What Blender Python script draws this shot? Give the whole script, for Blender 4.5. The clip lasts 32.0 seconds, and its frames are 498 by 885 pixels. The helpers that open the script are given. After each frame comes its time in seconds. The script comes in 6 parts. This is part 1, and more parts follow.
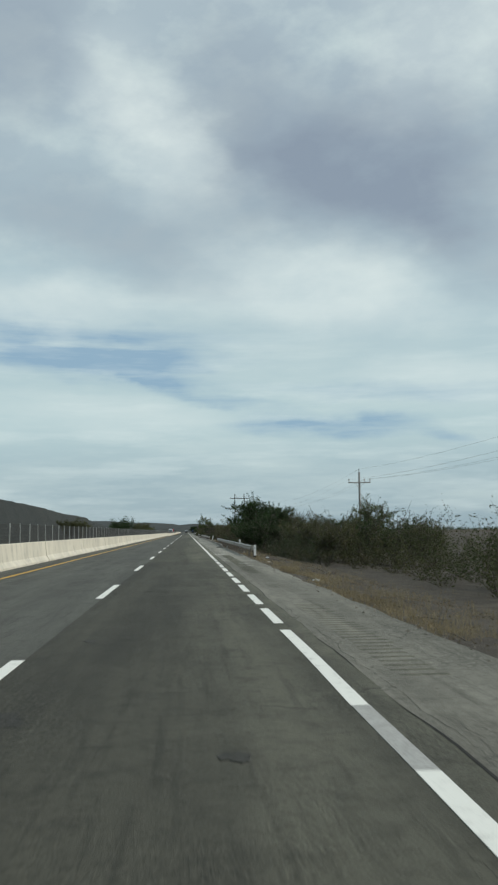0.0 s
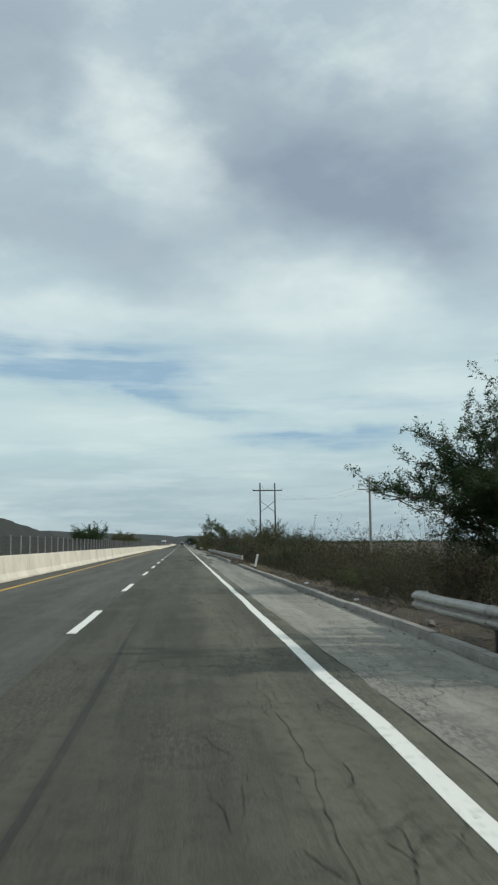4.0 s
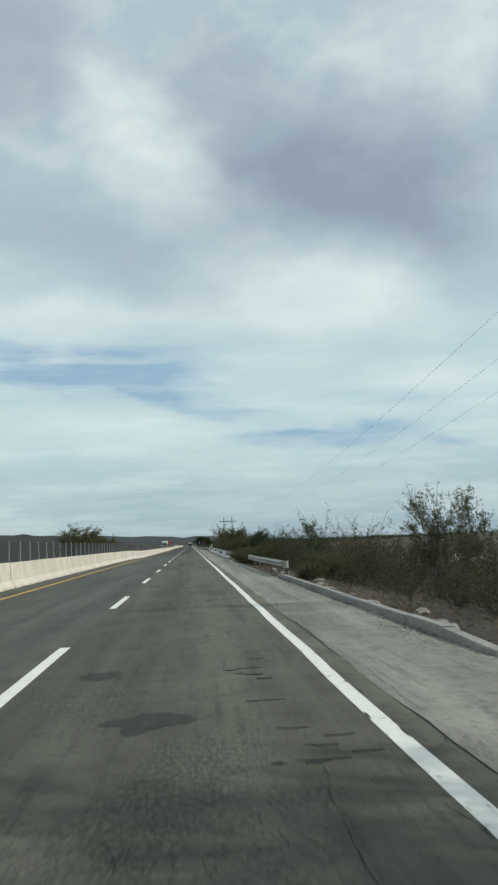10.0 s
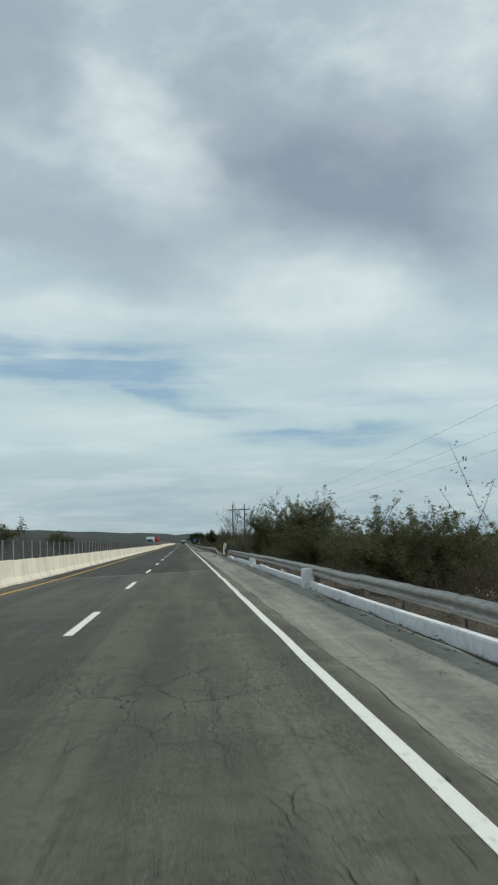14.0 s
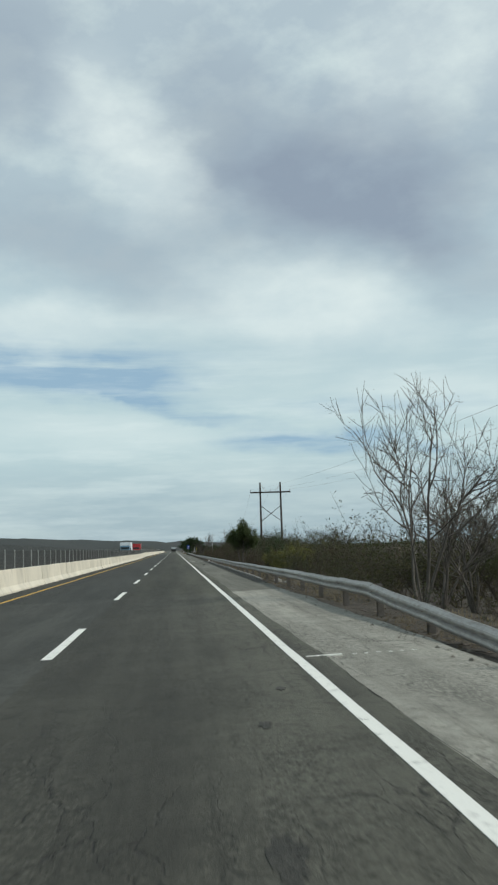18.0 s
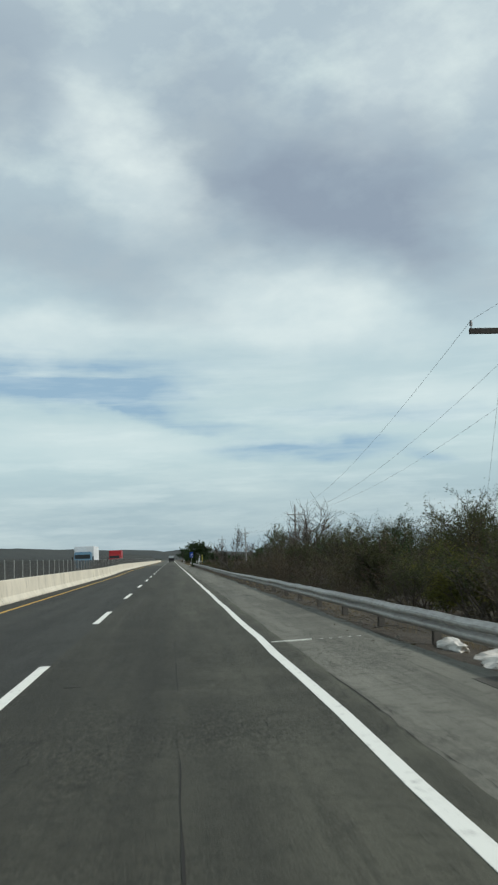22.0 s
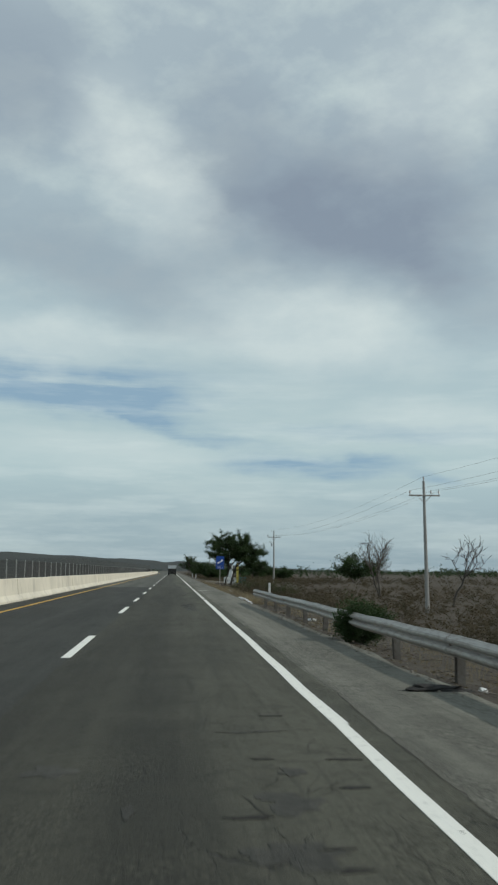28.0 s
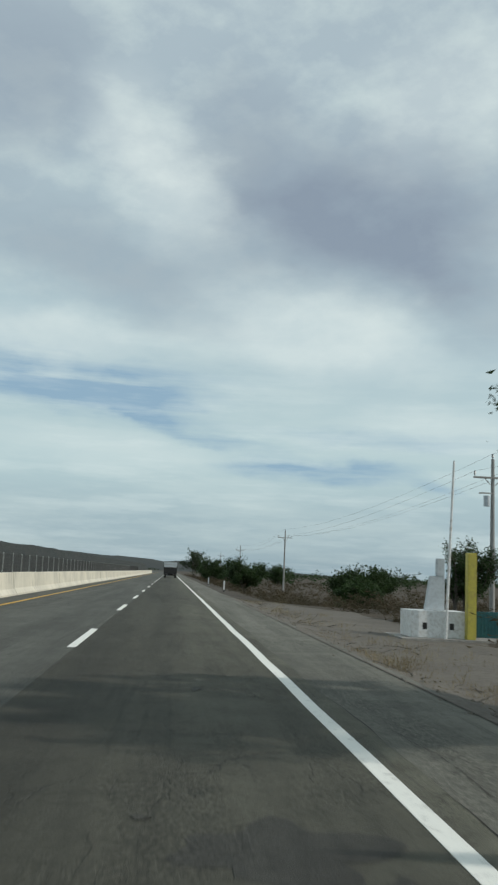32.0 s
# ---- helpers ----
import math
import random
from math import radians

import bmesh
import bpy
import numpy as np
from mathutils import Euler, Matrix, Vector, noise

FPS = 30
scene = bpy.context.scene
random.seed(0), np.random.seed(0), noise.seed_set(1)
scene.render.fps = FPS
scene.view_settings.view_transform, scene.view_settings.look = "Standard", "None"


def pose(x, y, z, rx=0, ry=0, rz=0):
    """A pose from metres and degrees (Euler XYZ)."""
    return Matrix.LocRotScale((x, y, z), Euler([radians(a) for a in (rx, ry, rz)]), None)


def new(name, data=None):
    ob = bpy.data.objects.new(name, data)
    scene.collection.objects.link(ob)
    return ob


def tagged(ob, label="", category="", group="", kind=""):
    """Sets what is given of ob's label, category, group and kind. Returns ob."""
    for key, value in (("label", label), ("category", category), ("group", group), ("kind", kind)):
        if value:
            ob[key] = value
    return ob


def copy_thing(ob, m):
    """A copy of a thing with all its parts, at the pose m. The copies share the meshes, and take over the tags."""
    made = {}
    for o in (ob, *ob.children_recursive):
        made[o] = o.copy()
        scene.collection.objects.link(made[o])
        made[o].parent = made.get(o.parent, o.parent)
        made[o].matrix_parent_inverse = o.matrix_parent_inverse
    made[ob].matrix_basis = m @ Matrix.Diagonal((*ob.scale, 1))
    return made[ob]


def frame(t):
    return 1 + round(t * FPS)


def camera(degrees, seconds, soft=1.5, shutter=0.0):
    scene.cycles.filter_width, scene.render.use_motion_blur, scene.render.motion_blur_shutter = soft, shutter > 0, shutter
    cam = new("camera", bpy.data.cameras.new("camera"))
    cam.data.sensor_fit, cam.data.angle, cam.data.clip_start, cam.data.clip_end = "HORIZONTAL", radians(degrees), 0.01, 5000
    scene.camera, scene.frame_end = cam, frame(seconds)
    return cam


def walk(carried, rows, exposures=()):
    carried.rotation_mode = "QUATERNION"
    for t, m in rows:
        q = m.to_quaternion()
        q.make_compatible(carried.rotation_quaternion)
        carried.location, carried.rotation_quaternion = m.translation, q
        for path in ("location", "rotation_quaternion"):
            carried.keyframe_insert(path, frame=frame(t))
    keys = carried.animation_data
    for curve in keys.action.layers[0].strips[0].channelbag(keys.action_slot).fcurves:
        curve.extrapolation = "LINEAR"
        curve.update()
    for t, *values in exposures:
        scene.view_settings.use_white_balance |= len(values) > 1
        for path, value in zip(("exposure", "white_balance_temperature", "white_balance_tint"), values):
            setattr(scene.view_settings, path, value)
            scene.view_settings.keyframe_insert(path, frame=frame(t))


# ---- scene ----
# A straight two-lane highway carriageway: +y runs ahead along the road, x = 0 is the white edge line.
cam = camera(30.6, 32.0, soft=2.3, shutter=0.10)

# seconds, x, y, yaw, pitch, roll; the phone is held 1.5 m above the road
PATH = [
    (0, -1.49, 0.0, -3.90, 5.55, 0.65),
    (1, -1.53, 25.3, -3.58, 5.79, 1.13),
    (2, -1.60, 50.6, -3.75, 5.80, 0.97),
    (3, -1.69, 75.9, -4.27, 6.36, -0.73),
    (4, -1.60, 101.2, -4.16, 6.29, 0.65),
    (7, -1.69, 176.2, -3.34, 6.58, 2.45),
    (8, -1.60, 201.1, -3.43, 6.27, 2.65),
    (9, -1.55, 226.0, -3.95, 6.28, 2.81),
    (10, -1.51, 250.9, -3.67, 6.24, 2.48),
    (11, -1.64, 275.8, -3.59, 5.94, 1.98),
    (12, -1.71, 300.7, -4.22, 6.39, 1.60),
    (13, -1.57, 325.6, -3.94, 6.29, 1.13),
    (16, -1.51, 399.1, -4.50, 6.05, 2.00),
    (17, -1.61, 423.1, -5.13, 6.56, 0.53),
    (18, -1.58, 447.1, -4.68, 6.58, 1.81),
    (19, -1.60, 471.1, -4.80, 6.97, 0.90),
    (20, -1.66, 495.1, -5.30, 7.26, 1.18),
    (21, -1.62, 519.1, -5.46, 7.04, 0.84),
    (22, -1.51, 543.1, -4.80, 7.11, 2.26),
    (23, -1.55, 567.1, -4.78, 7.16, 1.42),
    (24, -1.61, 591.1, -5.14, 7.50, 0.45),
    (25, -1.56, 615.1, -4.94, 7.92, 0.60),
    (28, -1.69, 689.0, -4.77, 8.03, -0.38),
    (29, -1.64, 714.7, -4.97, 7.87, 1.72),
    (30, -1.56, 740.4, -4.52, 7.59, 0.46),
    (31, -1.68, 766.1, -4.87, 7.93, 0.11),
    (32, -1.73, 791.8, -4.89, 8.19, -2.53),
]
walk(cam, [(t, pose(x, y, 1.5, 90 + pitch, roll, yaw)) for t, x, y, yaw, pitch, roll in PATH], exposures=[
    (0, -0.02), (1, 0.04), (2, 0.08), (3, 0.0), (4, 0.08), (7, -0.02), (8, 0.07), (10, 0.10), (12, 0.03), (13, 0.03), (16, -0.04), (17, 0.07), (19, 0.09), (20, 0.0), (21, 0.10),
    (23, 0.08), (25, 0.0), (28, -0.14), (29, -0.05), (30, -0.17), (31, -0.06), (32, -0.03)])

# ---- sky and sun ----
SUN_EL, SUN_AZ = 36.0, 104.0         # the sun stands to the right of the road, a little behind
world = bpy.data.worlds.new("sky")
scene.world = world
world.use_nodes = True
wt = world.node_tree
wt.nodes.clear()


def wn(kind, **kw):
    n = wt.nodes.new(kind)
    for k, v in kw.items():
        if k == "op":
            n.operation = v
        elif k == "vals":
            for i, x in v.items():
                n.inputs[i].default_value = x
    return n


def wl(a, b):
    wt.links.new(a, b)


def wmath(op, a, b=None, c=None):
    n = wn("ShaderNodeMath", op=op)
    for i, v in enumerate((a, b, c)):
        if v is None:
            continue
        if isinstance(v, (int, float)):
            n.inputs[i].default_value = v
        else:
            wl(v, n.inputs[i])
    return n.outputs[0]


def wmix(f, a, b):
    n = wt.nodes.new("ShaderNodeMix")
    n.data_type = "RGBA"
    for s, v in ((0, f), (6, a), (7, b)):
        if isinstance(v, (int, float)):
            n.inputs[s].default_value = v
        elif isinstance(v, tuple):
            n.inputs[s].default_value = (*v, 1)
        else:
            wl(v, n.inputs[s])
    return n.outputs[2]


tc = wn("ShaderNodeTexCoord")
sx = wn("ShaderNodeSeparateXYZ")
wl(tc.outputs["Generated"], sx.inputs[0])
az = wmath("MULTIPLY", wmath("ARCTAN2", sx.outputs[0], sx.outputs[1]), 57.2958)
el = wmath("MULTIPLY", wmath("ARCSINE", sx.outputs[2]), 57.2958)
cx = wn("ShaderNodeCombineXYZ")
wl(az, cx.inputs[0]), wl(el, cx.inputs[1])


def wnoise(scale_xyz, detail, rough, rot=0.0, source=None, loc=(0, 0, 0)):
    m = wn("ShaderNodeMapping")
    m.inputs["Scale"].default_value = scale_xyz
    m.inputs["Rotation"].default_value = (0, 0, rot)
    m.inputs["Location"].default_value = loc
    wl(source or cx.outputs[0], m.inputs[0])
    n = wn("ShaderNodeTexNoise")
    n.inputs["Scale"].default_value = 1.0
    n.inputs["Detail"].default_value = detail
    n.inputs["Roughness"].default_value = rough
    wl(m.outputs[0], n.inputs["Vector"])
    return n


# wind-torn edges: the angles are shifted by noise before the cloud masses are laid out
warp = wnoise((0.10, 0.20, 1), 5, 0.55, 0.15)
ctr = wn("ShaderNodeVectorMath", op="SUBTRACT", vals={1: (0.5, 0.5, 0.5)})
wl(warp.outputs["Color"], ctr.inputs[0])
amp = wn("ShaderNodeVectorMath", op="MULTIPLY", vals={1: (9.0, 4.5, 0)})
wl(ctr.outputs[0], amp.inputs[0])
uv = wn("ShaderNodeVectorMath", op="ADD")
wl(cx.outputs[0], uv.inputs[0]), wl(amp.outputs[0], uv.inputs[1])


def mass(u, v, ru, rv, tilt=0.0, edge=0.25):
    """A soft cloud mass at azimuth u and elevation v, in degrees: 1 inside, 0 outside."""
    m = wn("ShaderNodeMapping")
    m.vector_type = "TEXTURE"
    m.inputs["Location"].default_value = (u, v, 0)
    m.inputs["Rotation"].default_value = (0, 0, radians(tilt))
    m.inputs["Scale"].default_value = (ru, rv, 1)
    wl(uv.outputs[0], m.inputs[0])
    ln = wn("ShaderNodeVectorMath", op="LENGTH")
    wl(m.outputs[0], ln.inputs[0])
    r = wn("ShaderNodeMapRange")
    r.interpolation_type = "SMOOTHSTEP"
    r.inputs["From Min"].default_value = 1.6
    r.inputs["From Max"].default_value = edge
    wl(ln.outputs["Value"], r.inputs["Value"])
    return r.outputs[0]


def total(masses):
    acc = None
    for w, m in masses:
        v = wmath("MULTIPLY", m, w)
        acc = v if acc is None else wmath("ADD", acc, v)
    return acc


sky = wn("ShaderNodeTexSky")
sky.sky_type = "NISHITA"
sky.sun_disc = False
sky.sun_elevation, sky.sun_rotation = radians(SUN_EL), radians(SUN_AZ)
sky_s = wn("ShaderNodeVectorMath", op="SCALE")
wl(sky.outputs[0], sky_s.inputs[0])
sky_s.inputs["Scale"].default_value = 0.07

dark = total([(1.15, mass(10.8, 21.9, 9.6, 4.3, -4)), (0.55, mass(-5.0, 19.0, 9.0, 2.6, -14)), (0.55, mass(-11, 29.5, 4.5, 4.0, 20)),
              (0.45, mass(19, 17.0, 6.0, 2.2, -18)), (0.4, mass(3, 28, 3.5, 3.0)), (0.5, mass(-24, 24, 10, 6)), (0.6, mass(34, 26, 10, 6)),
              (0.5, mass(60, 20, 18, 5)), (0.5, mass(-60, 18, 18, 5)), (0.5, mass(0, 50, 30, 7)), (0.5, mass(140, 25, 30, 8)), (0.5, mass(-140, 30, 30, 8))])
bright = total([(1.0, mass(-2.4, 24.6, 2.9, 5.6, 48, 0.0)), (0.5, mass(18, 28.5, 6, 3.5, 10)), (0.75, mass(8.5, 15.2, 8, 2.3, -6)), (0.6, mass(-8.5, 14.2, 6, 1.6)),
                (0.5, mass(17, 9.5, 6, 1.6)), (0.45, mass(-4, 7.0, 7, 1.4)), (0.5, mass(45, 30, 12, 8)), (0.5, mass(-45, 30, 14, 8))])
blue = total([(1.0, mass(-7.5, 11.9, 8.0, 0.85, -7, 0.0)), (0.9, mass(-4.6, 10.6, 6.5, 0.75, -11, 0.0)), (0.7, mass(-1.2, 9.2, 5.0, 0.5, -12, 0.0)), (1.0, mass(8.8, 6.6, 5.0, 0.75, -3, 0.1)),
              (0.6, mass(15.8, 5.5, 2.2, 0.4, -5, 0.1)), (0.35, mass(12, 8.6, 6, 0.5, -3, 0.1)), (0.7, mass(-10, 10.7, 5, 1.0, -6, 0.0)), (0.3, mass(-4, 12.6, 7, 0.5, -9, 0.0)), (0.3, mass(2, 8.4, 6, 0.35, -6, 0.0)), (0.25, mass(16, 9.0, 5, 0.4, -3, 0.0))])

streak = wnoise((0.055, 0.34, 1), 6, 0.6, 0.08)
fine = wnoise((0.075, 0.80, 1), 5, 0.6, 0.06, loc=(3, 11, 0))
puff = wnoise((0.20, 0.34, 1), 6, 0.58, -0.5, loc=(7, 3, 0))
high = wmath("MINIMUM", wmath("MAXIMUM", wmath("MULTIPLY", wmath("SUBTRACT", el, 9.0), 1 / 9.0), 0.0), 1.0)
veil = wmath("ADD", wmath("MULTIPLY", streak.outputs[0], wmath("SUBTRACT", 1.0, high)), wmath("MULTIPLY", puff.outputs[0], high))
grad = wn("ShaderNodeValToRGB")
grad.color_ramp.interpolation = "EASE"
stops = [(0.0, (0.330, 0.445, 0.520)), (0.05, (0.385, 0.510, 0.580)), (0.16, (0.515, 0.660, 0.700)), (0.34, (0.505, 0.635, 0.690)), (0.62, (0.455, 0.555, 0.625)), (1.0, (0.50, 0.595, 0.655))]
for i, (p, c) in enumerate(stops):
    e = grad.color_ramp.elements[i] if i < 2 else grad.color_ramp.elements.new(p)
    e.position, e.color = p, (*c, 1)
wl(wmath("MULTIPLY", el, 1 / 45), grad.inputs[0])
c = wmix(wmath("MINIMUM", wmath("MAXIMUM", wmath("MULTIPLY", wmath("SUBTRACT", veil, 0.44), 2.6), 0.0), 0.85), grad.outputs[0], (0.665, 0.775, 0.785))
c = wmix(wmath("MINIMUM", wmath("MAXIMUM", wmath("MULTIPLY", dark, wmath("ADD", wmath("MULTIPLY", puff.outputs[0], 0.8), 0.42)), 0.0), 0.92), c, (0.272, 0.330, 0.420))
c = wmix(wmath("MINIMUM", wmath("MULTIPLY", bright, wmath("ADD", puff.outputs[0], 0.25)), 0.95), c, (0.80, 0.885, 0.885))
c = wmix(wmath("MINIMUM", wmath("MAXIMUM", wmath("MULTIPLY", blue, wmath("MULTIPLY", wmath("SUBTRACT", fine.outputs[0], 0.30), 4.0)), 0.0), 0.85), c, (0.265, 0.425, 0.590))
# thin gaps show the clear sky itself
c = wmix(0.12, c, sky_s.outputs[0])
wisp = wnoise((0.10, 0.75, 1), 5, 0.6, 0.10, loc=(1, 5, 0))
c = wmix(wmath("MINIMUM", wmath("MAXIMUM", wmath("MULTIPLY", wmath("MULTIPLY", wmath("SUBTRACT", wisp.outputs[0], 0.50), wmath("SUBTRACT", 1.0, high)), 1.6), 0.0), 0.25), c, (0.74, 0.835, 0.845))
tone = wn("ShaderNodeVectorMath", op="MULTIPLY", vals={1: (0.988, 1.002, 0.982)})
wl(c, tone.inputs[0])
c = tone.outputs[0]
bg = wn("ShaderNodeBackground")
wl(c, bg.inputs[0])
bg.inputs[1].default_value = 1.0
wo = wn("ShaderNodeOutputWorld")
wl(bg.outputs[0], wo.inputs[0])

sun = new("sun", bpy.data.lights.new("sun", "SUN"))
sun.data.energy, sun.data.angle, sun.data.color = 2.3, radians(1.1), (1.0, 0.95, 0.87)
d = Vector((math.cos(radians(SUN_EL)) * math.sin(radians(SUN_AZ)), math.cos(radians(SUN_EL)) * math.cos(radians(SUN_AZ)), math.sin(radians(SUN_EL))))
sun.matrix_world = Matrix.Translation((60, 400, 60)) @ d.to_track_quat("Z", "Y").to_matrix().to_4x4()

# ---- materials ----


def links(nt):
    return nt.links.new


def material(name, build, rough=0.85, metal=0.0, spec=0.3):
    m = bpy.data.materials.new(name)
    m.use_nodes = True
    nt = m.node_tree
    b = nt.nodes["Principled BSDF"]
    b.inputs["Roughness"].default_value = rough
    b.inputs["Metallic"].default_value = metal
    b.inputs["Specular IOR Level"].default_value = spec
    build(nt, b)
    return m


def N(nt, kind, **vals):
    n = nt.nodes.new(kind)
    for k, v in vals.items():
        n.inputs[k.replace("_", " ")].default_value = v
    return n


def place(nt, scale=(1, 1, 1), coords="world"):
    if coords == "world":
        src = nt.nodes.new("ShaderNodeNewGeometry").outputs["Position"]
    else:
        src = nt.nodes.new("ShaderNodeTexCoord").outputs["Object"]
    m = nt.nodes.new("ShaderNodeMapping")
    m.inputs["Scale"].default_value = scale
    nt.links.new(src, m.inputs[0])
    return m.outputs[0]


def noise_of(nt, vec, scale, detail=4, rough=0.6):
    n = N(nt, "ShaderNodeTexNoise", Scale=scale, Detail=detail, Roughness=rough)
    nt.links.new(vec, n.inputs["Vector"])
    return n.outputs[0]


def span(nt, v, a, b, lo=0.0, hi=1.0):
    r = nt.nodes.new("ShaderNodeMapRange")
    r.inputs["From Min"].default_value, r.inputs["From Max"].default_value = a, b
    r.inputs["To Min"].default_value, r.inputs["To Max"].default_value = lo, hi
    nt.links.new(v, r.inputs["Value"])
    return r.outputs[0]


def mixc(nt, f, a, b):
    n = nt.nodes.new("ShaderNodeMix")
    n.data_type = "RGBA"
    for s, v in ((0, f), (6, a), (7, b)):
        if isinstance(v, (int, float)):
            n.inputs[s].default_value = v
        elif isinstance(v, tuple):
            n.inputs[s].default_value = (*v, 1)
        else:
            nt.links.new(v, n.inputs[s])
    return n.outputs[2]


def mathn(nt, op, a, b=0.0):
    n = nt.nodes.new("ShaderNodeMath")
    n.operation = op
    for i, v in enumerate((a, b)):
        if isinstance(v, (int, float)):
            n.inputs[i].default_value = v
        else:
            nt.links.new(v, n.inputs[i])
    return n.outputs[0]


def bump(nt, b, h, strength, dist):
    n = N(nt, "ShaderNodeBump", Strength=strength, Distance=dist)
    nt.links.new(h, n.inputs["Height"])
    nt.links.new(n.outputs[0], b.inputs["Normal"])


def two_tone(c1, c2, c3, s1=0.6, s2=9.0, stretch=(1, 1, 1), bumps=0.3, dist=0.01, coords="world"):
    """A surface that varies at two scales, with fine relief."""
    def build(nt, b):
        v = place(nt, stretch, coords)
        big, fine = noise_of(nt, v, s1, 4), noise_of(nt, v, s2, 5, 0.7)
        c = mixc(nt, span(nt, big, 0.35, 0.65), c1, c2)
        c = mixc(nt, span(nt, fine, 0.45, 0.75), c, c3)
        nt.links.new(c, b.inputs["Base Color"])
        bump(nt, b, fine, bumps, dist)
    return build


def asphalt(c1, c2, crack, wear, seed=0.0, left=1.0, right=1.0):
    """Weathered asphalt: grit, long wheel tracks, patches of wear and a net of cracks."""
    def build(nt, b):
        w = place(nt, (1, 1, 1))
        long = place(nt, (0.9, 0.035, 1))
        cross = place(nt, (0.45, 0.8, 1))
        grit = noise_of(nt, w, 55, 3, 0.75)
        blot = noise_of(nt, w, 0.55 + seed, 5, 0.6)
        track = noise_of(nt, long, 1.3, 3, 0.55)
        smear = noise_of(nt, cross, 1.1, 4, 0.6)
        mid = noise_of(nt, w, 7.5, 5, 0.7)
        scuff = noise_of(nt, place(nt, (3.4, 0.16, 1)), 2.4, 5, 0.65)
        c = mixc(nt, span(nt, track, 0.38, 0.62), tuple(x * 0.82 for x in c1), tuple(x * 1.15 for x in c2))
        worn = noise_of(nt, w, 2.6, 5, 0.7)
        c = mixc(nt, span(nt, worn, 0.52, 0.66, 0, 0.55), c, tuple(x * 0.55 for x in c1))
        c = mixc(nt, span(nt, blot, 0.48, 0.72, 0, 0.5), c, tuple(x * 1.4 for x in c2))
        c = mixc(nt, span(nt, smear, 0.56, 0.70, 0, 0.25), c, tuple(x * 0.6 for x in c1))
        c = mixc(nt, span(nt, scuff, 0.52, 0.68, 0, 0.6), c, tuple(x * 0.55 for x in c1))
        c = mixc(nt, span(nt, mid, 0.52, 0.68, 0, 0.55), c, tuple(x * 0.45 for x in c1))
        c = mixc(nt, span(nt, grit, 0.46, 0.66, 0, 0.4), c, tuple(min(1, x * 1.7) for x in c2))
        if left != right:
            # the lane is darker left of its middle joint and paler towards the outer rim
            sep = nt.nodes.new("ShaderNodeSeparateXYZ")
            nt.links.new(w, sep.inputs[0])
            edge_x = mathn(nt, "ADD", sep.outputs[0], mathn(nt, "MULTIPLY", mathn(nt, "SUBTRACT", blot, 0.5), 0.8))
            k = mathn(nt, "MULTIPLY", span(nt, edge_x, -1.8, -0.8, left, right), span(nt, edge_x, 0.0, 0.38, 1.0, 1.4))
            tint = nt.nodes.new("ShaderNodeVectorMath")
            tint.operation = "SCALE"
            nt.links.new(c, tint.inputs[0])
            nt.links.new(k, tint.inputs["Scale"])
            c = tint.outputs[0]
        # ravelled stretches where the binder is gone and the stones stand out
        zone = span(nt, noise_of(nt, place(nt, (0.75, 0.22, 1)), 1.0, 3), 0.46, 0.60)
        stones = noise_of(nt, place(nt, (1, 0.6, 1)), 27, 4, 0.75)
        c = mixc(nt, mathn(nt, "MULTIPLY", zone, span(nt, stones, 0.49, 0.63, 0, 0.75)), c, tuple(x * 0.40 for x in c1))
        c = mixc(nt, mathn(nt, "MULTIPLY", zone, span(nt, stones, 0.47, 0.36, 0, 0.5)), c, tuple(x * 1.7 for x in c2))
        # cracks: cell edges on warped ground, shown only where the surface is tired
        wv = nt.nodes.new("ShaderNodeVectorMath")
        wv.operation = "ADD"
        nz = N(nt, "ShaderNodeTexNoise", Scale=1.4, Detail=4, Roughness=0.6)
        nt.links.new(w, nz.inputs["Vector"])
        sc = nt.nodes.new("ShaderNodeVectorMath")
        sc.operation = "SCALE"
        sc.inputs["Scale"].default_value = 0.55
        nt.links.new(nz.outputs["Color"], sc.inputs[0])
        nt.links.new(w, wv.inputs[0])
        nt.links.new(sc.outputs[0], wv.inputs[1])
        lng = nt.nodes.new("ShaderNodeMapping")
        lng.inputs["Scale"].default_value = (1.7, 0.34, 1)
        nt.links.new(wv.outputs[0], lng.inputs[0])
        vo = nt.nodes.new("ShaderNodeTexVoronoi")
        vo.feature = "DISTANCE_TO_EDGE"
        vo.inputs["Scale"].default_value = 1.3
        nt.links.new(lng.outputs[0], vo.inputs["Vector"])
        edge = span(nt, vo.outputs["Distance"], 0.003, 0.013, 1, 0)
        tired = span(nt, noise_of(nt, w, 0.22, 3), 0.50, 0.62)
        cr = mathn(nt, "MULTIPLY", mathn(nt, "MULTIPLY", edge, tired), crack)
        vo2 = nt.nodes.new("ShaderNodeTexVoronoi")
        vo2.feature = "DISTANCE_TO_EDGE"
        vo2.inputs["Scale"].default_value = 7.5
        nt.links.new(wv.outputs[0], vo2.inputs["Vector"])
        edge2 = span(nt, vo2.outputs["Distance"], 0.01, 0.05, 1, 0)
        tired2 = span(nt, noise_of(nt, w, 0.31, 4), 0.57, 0.68)
        cr2 = mathn(nt, "MULTIPLY", mathn(nt, "MULTIPLY", edge2, tired2), crack * wear * 0.55)
        cr = mathn(nt, "MAXIMUM", cr, cr2)
        c = mixc(nt, cr, c, (0.018, 0.017, 0.016))
        nt.links.new(c, b.inputs["Base Color"])
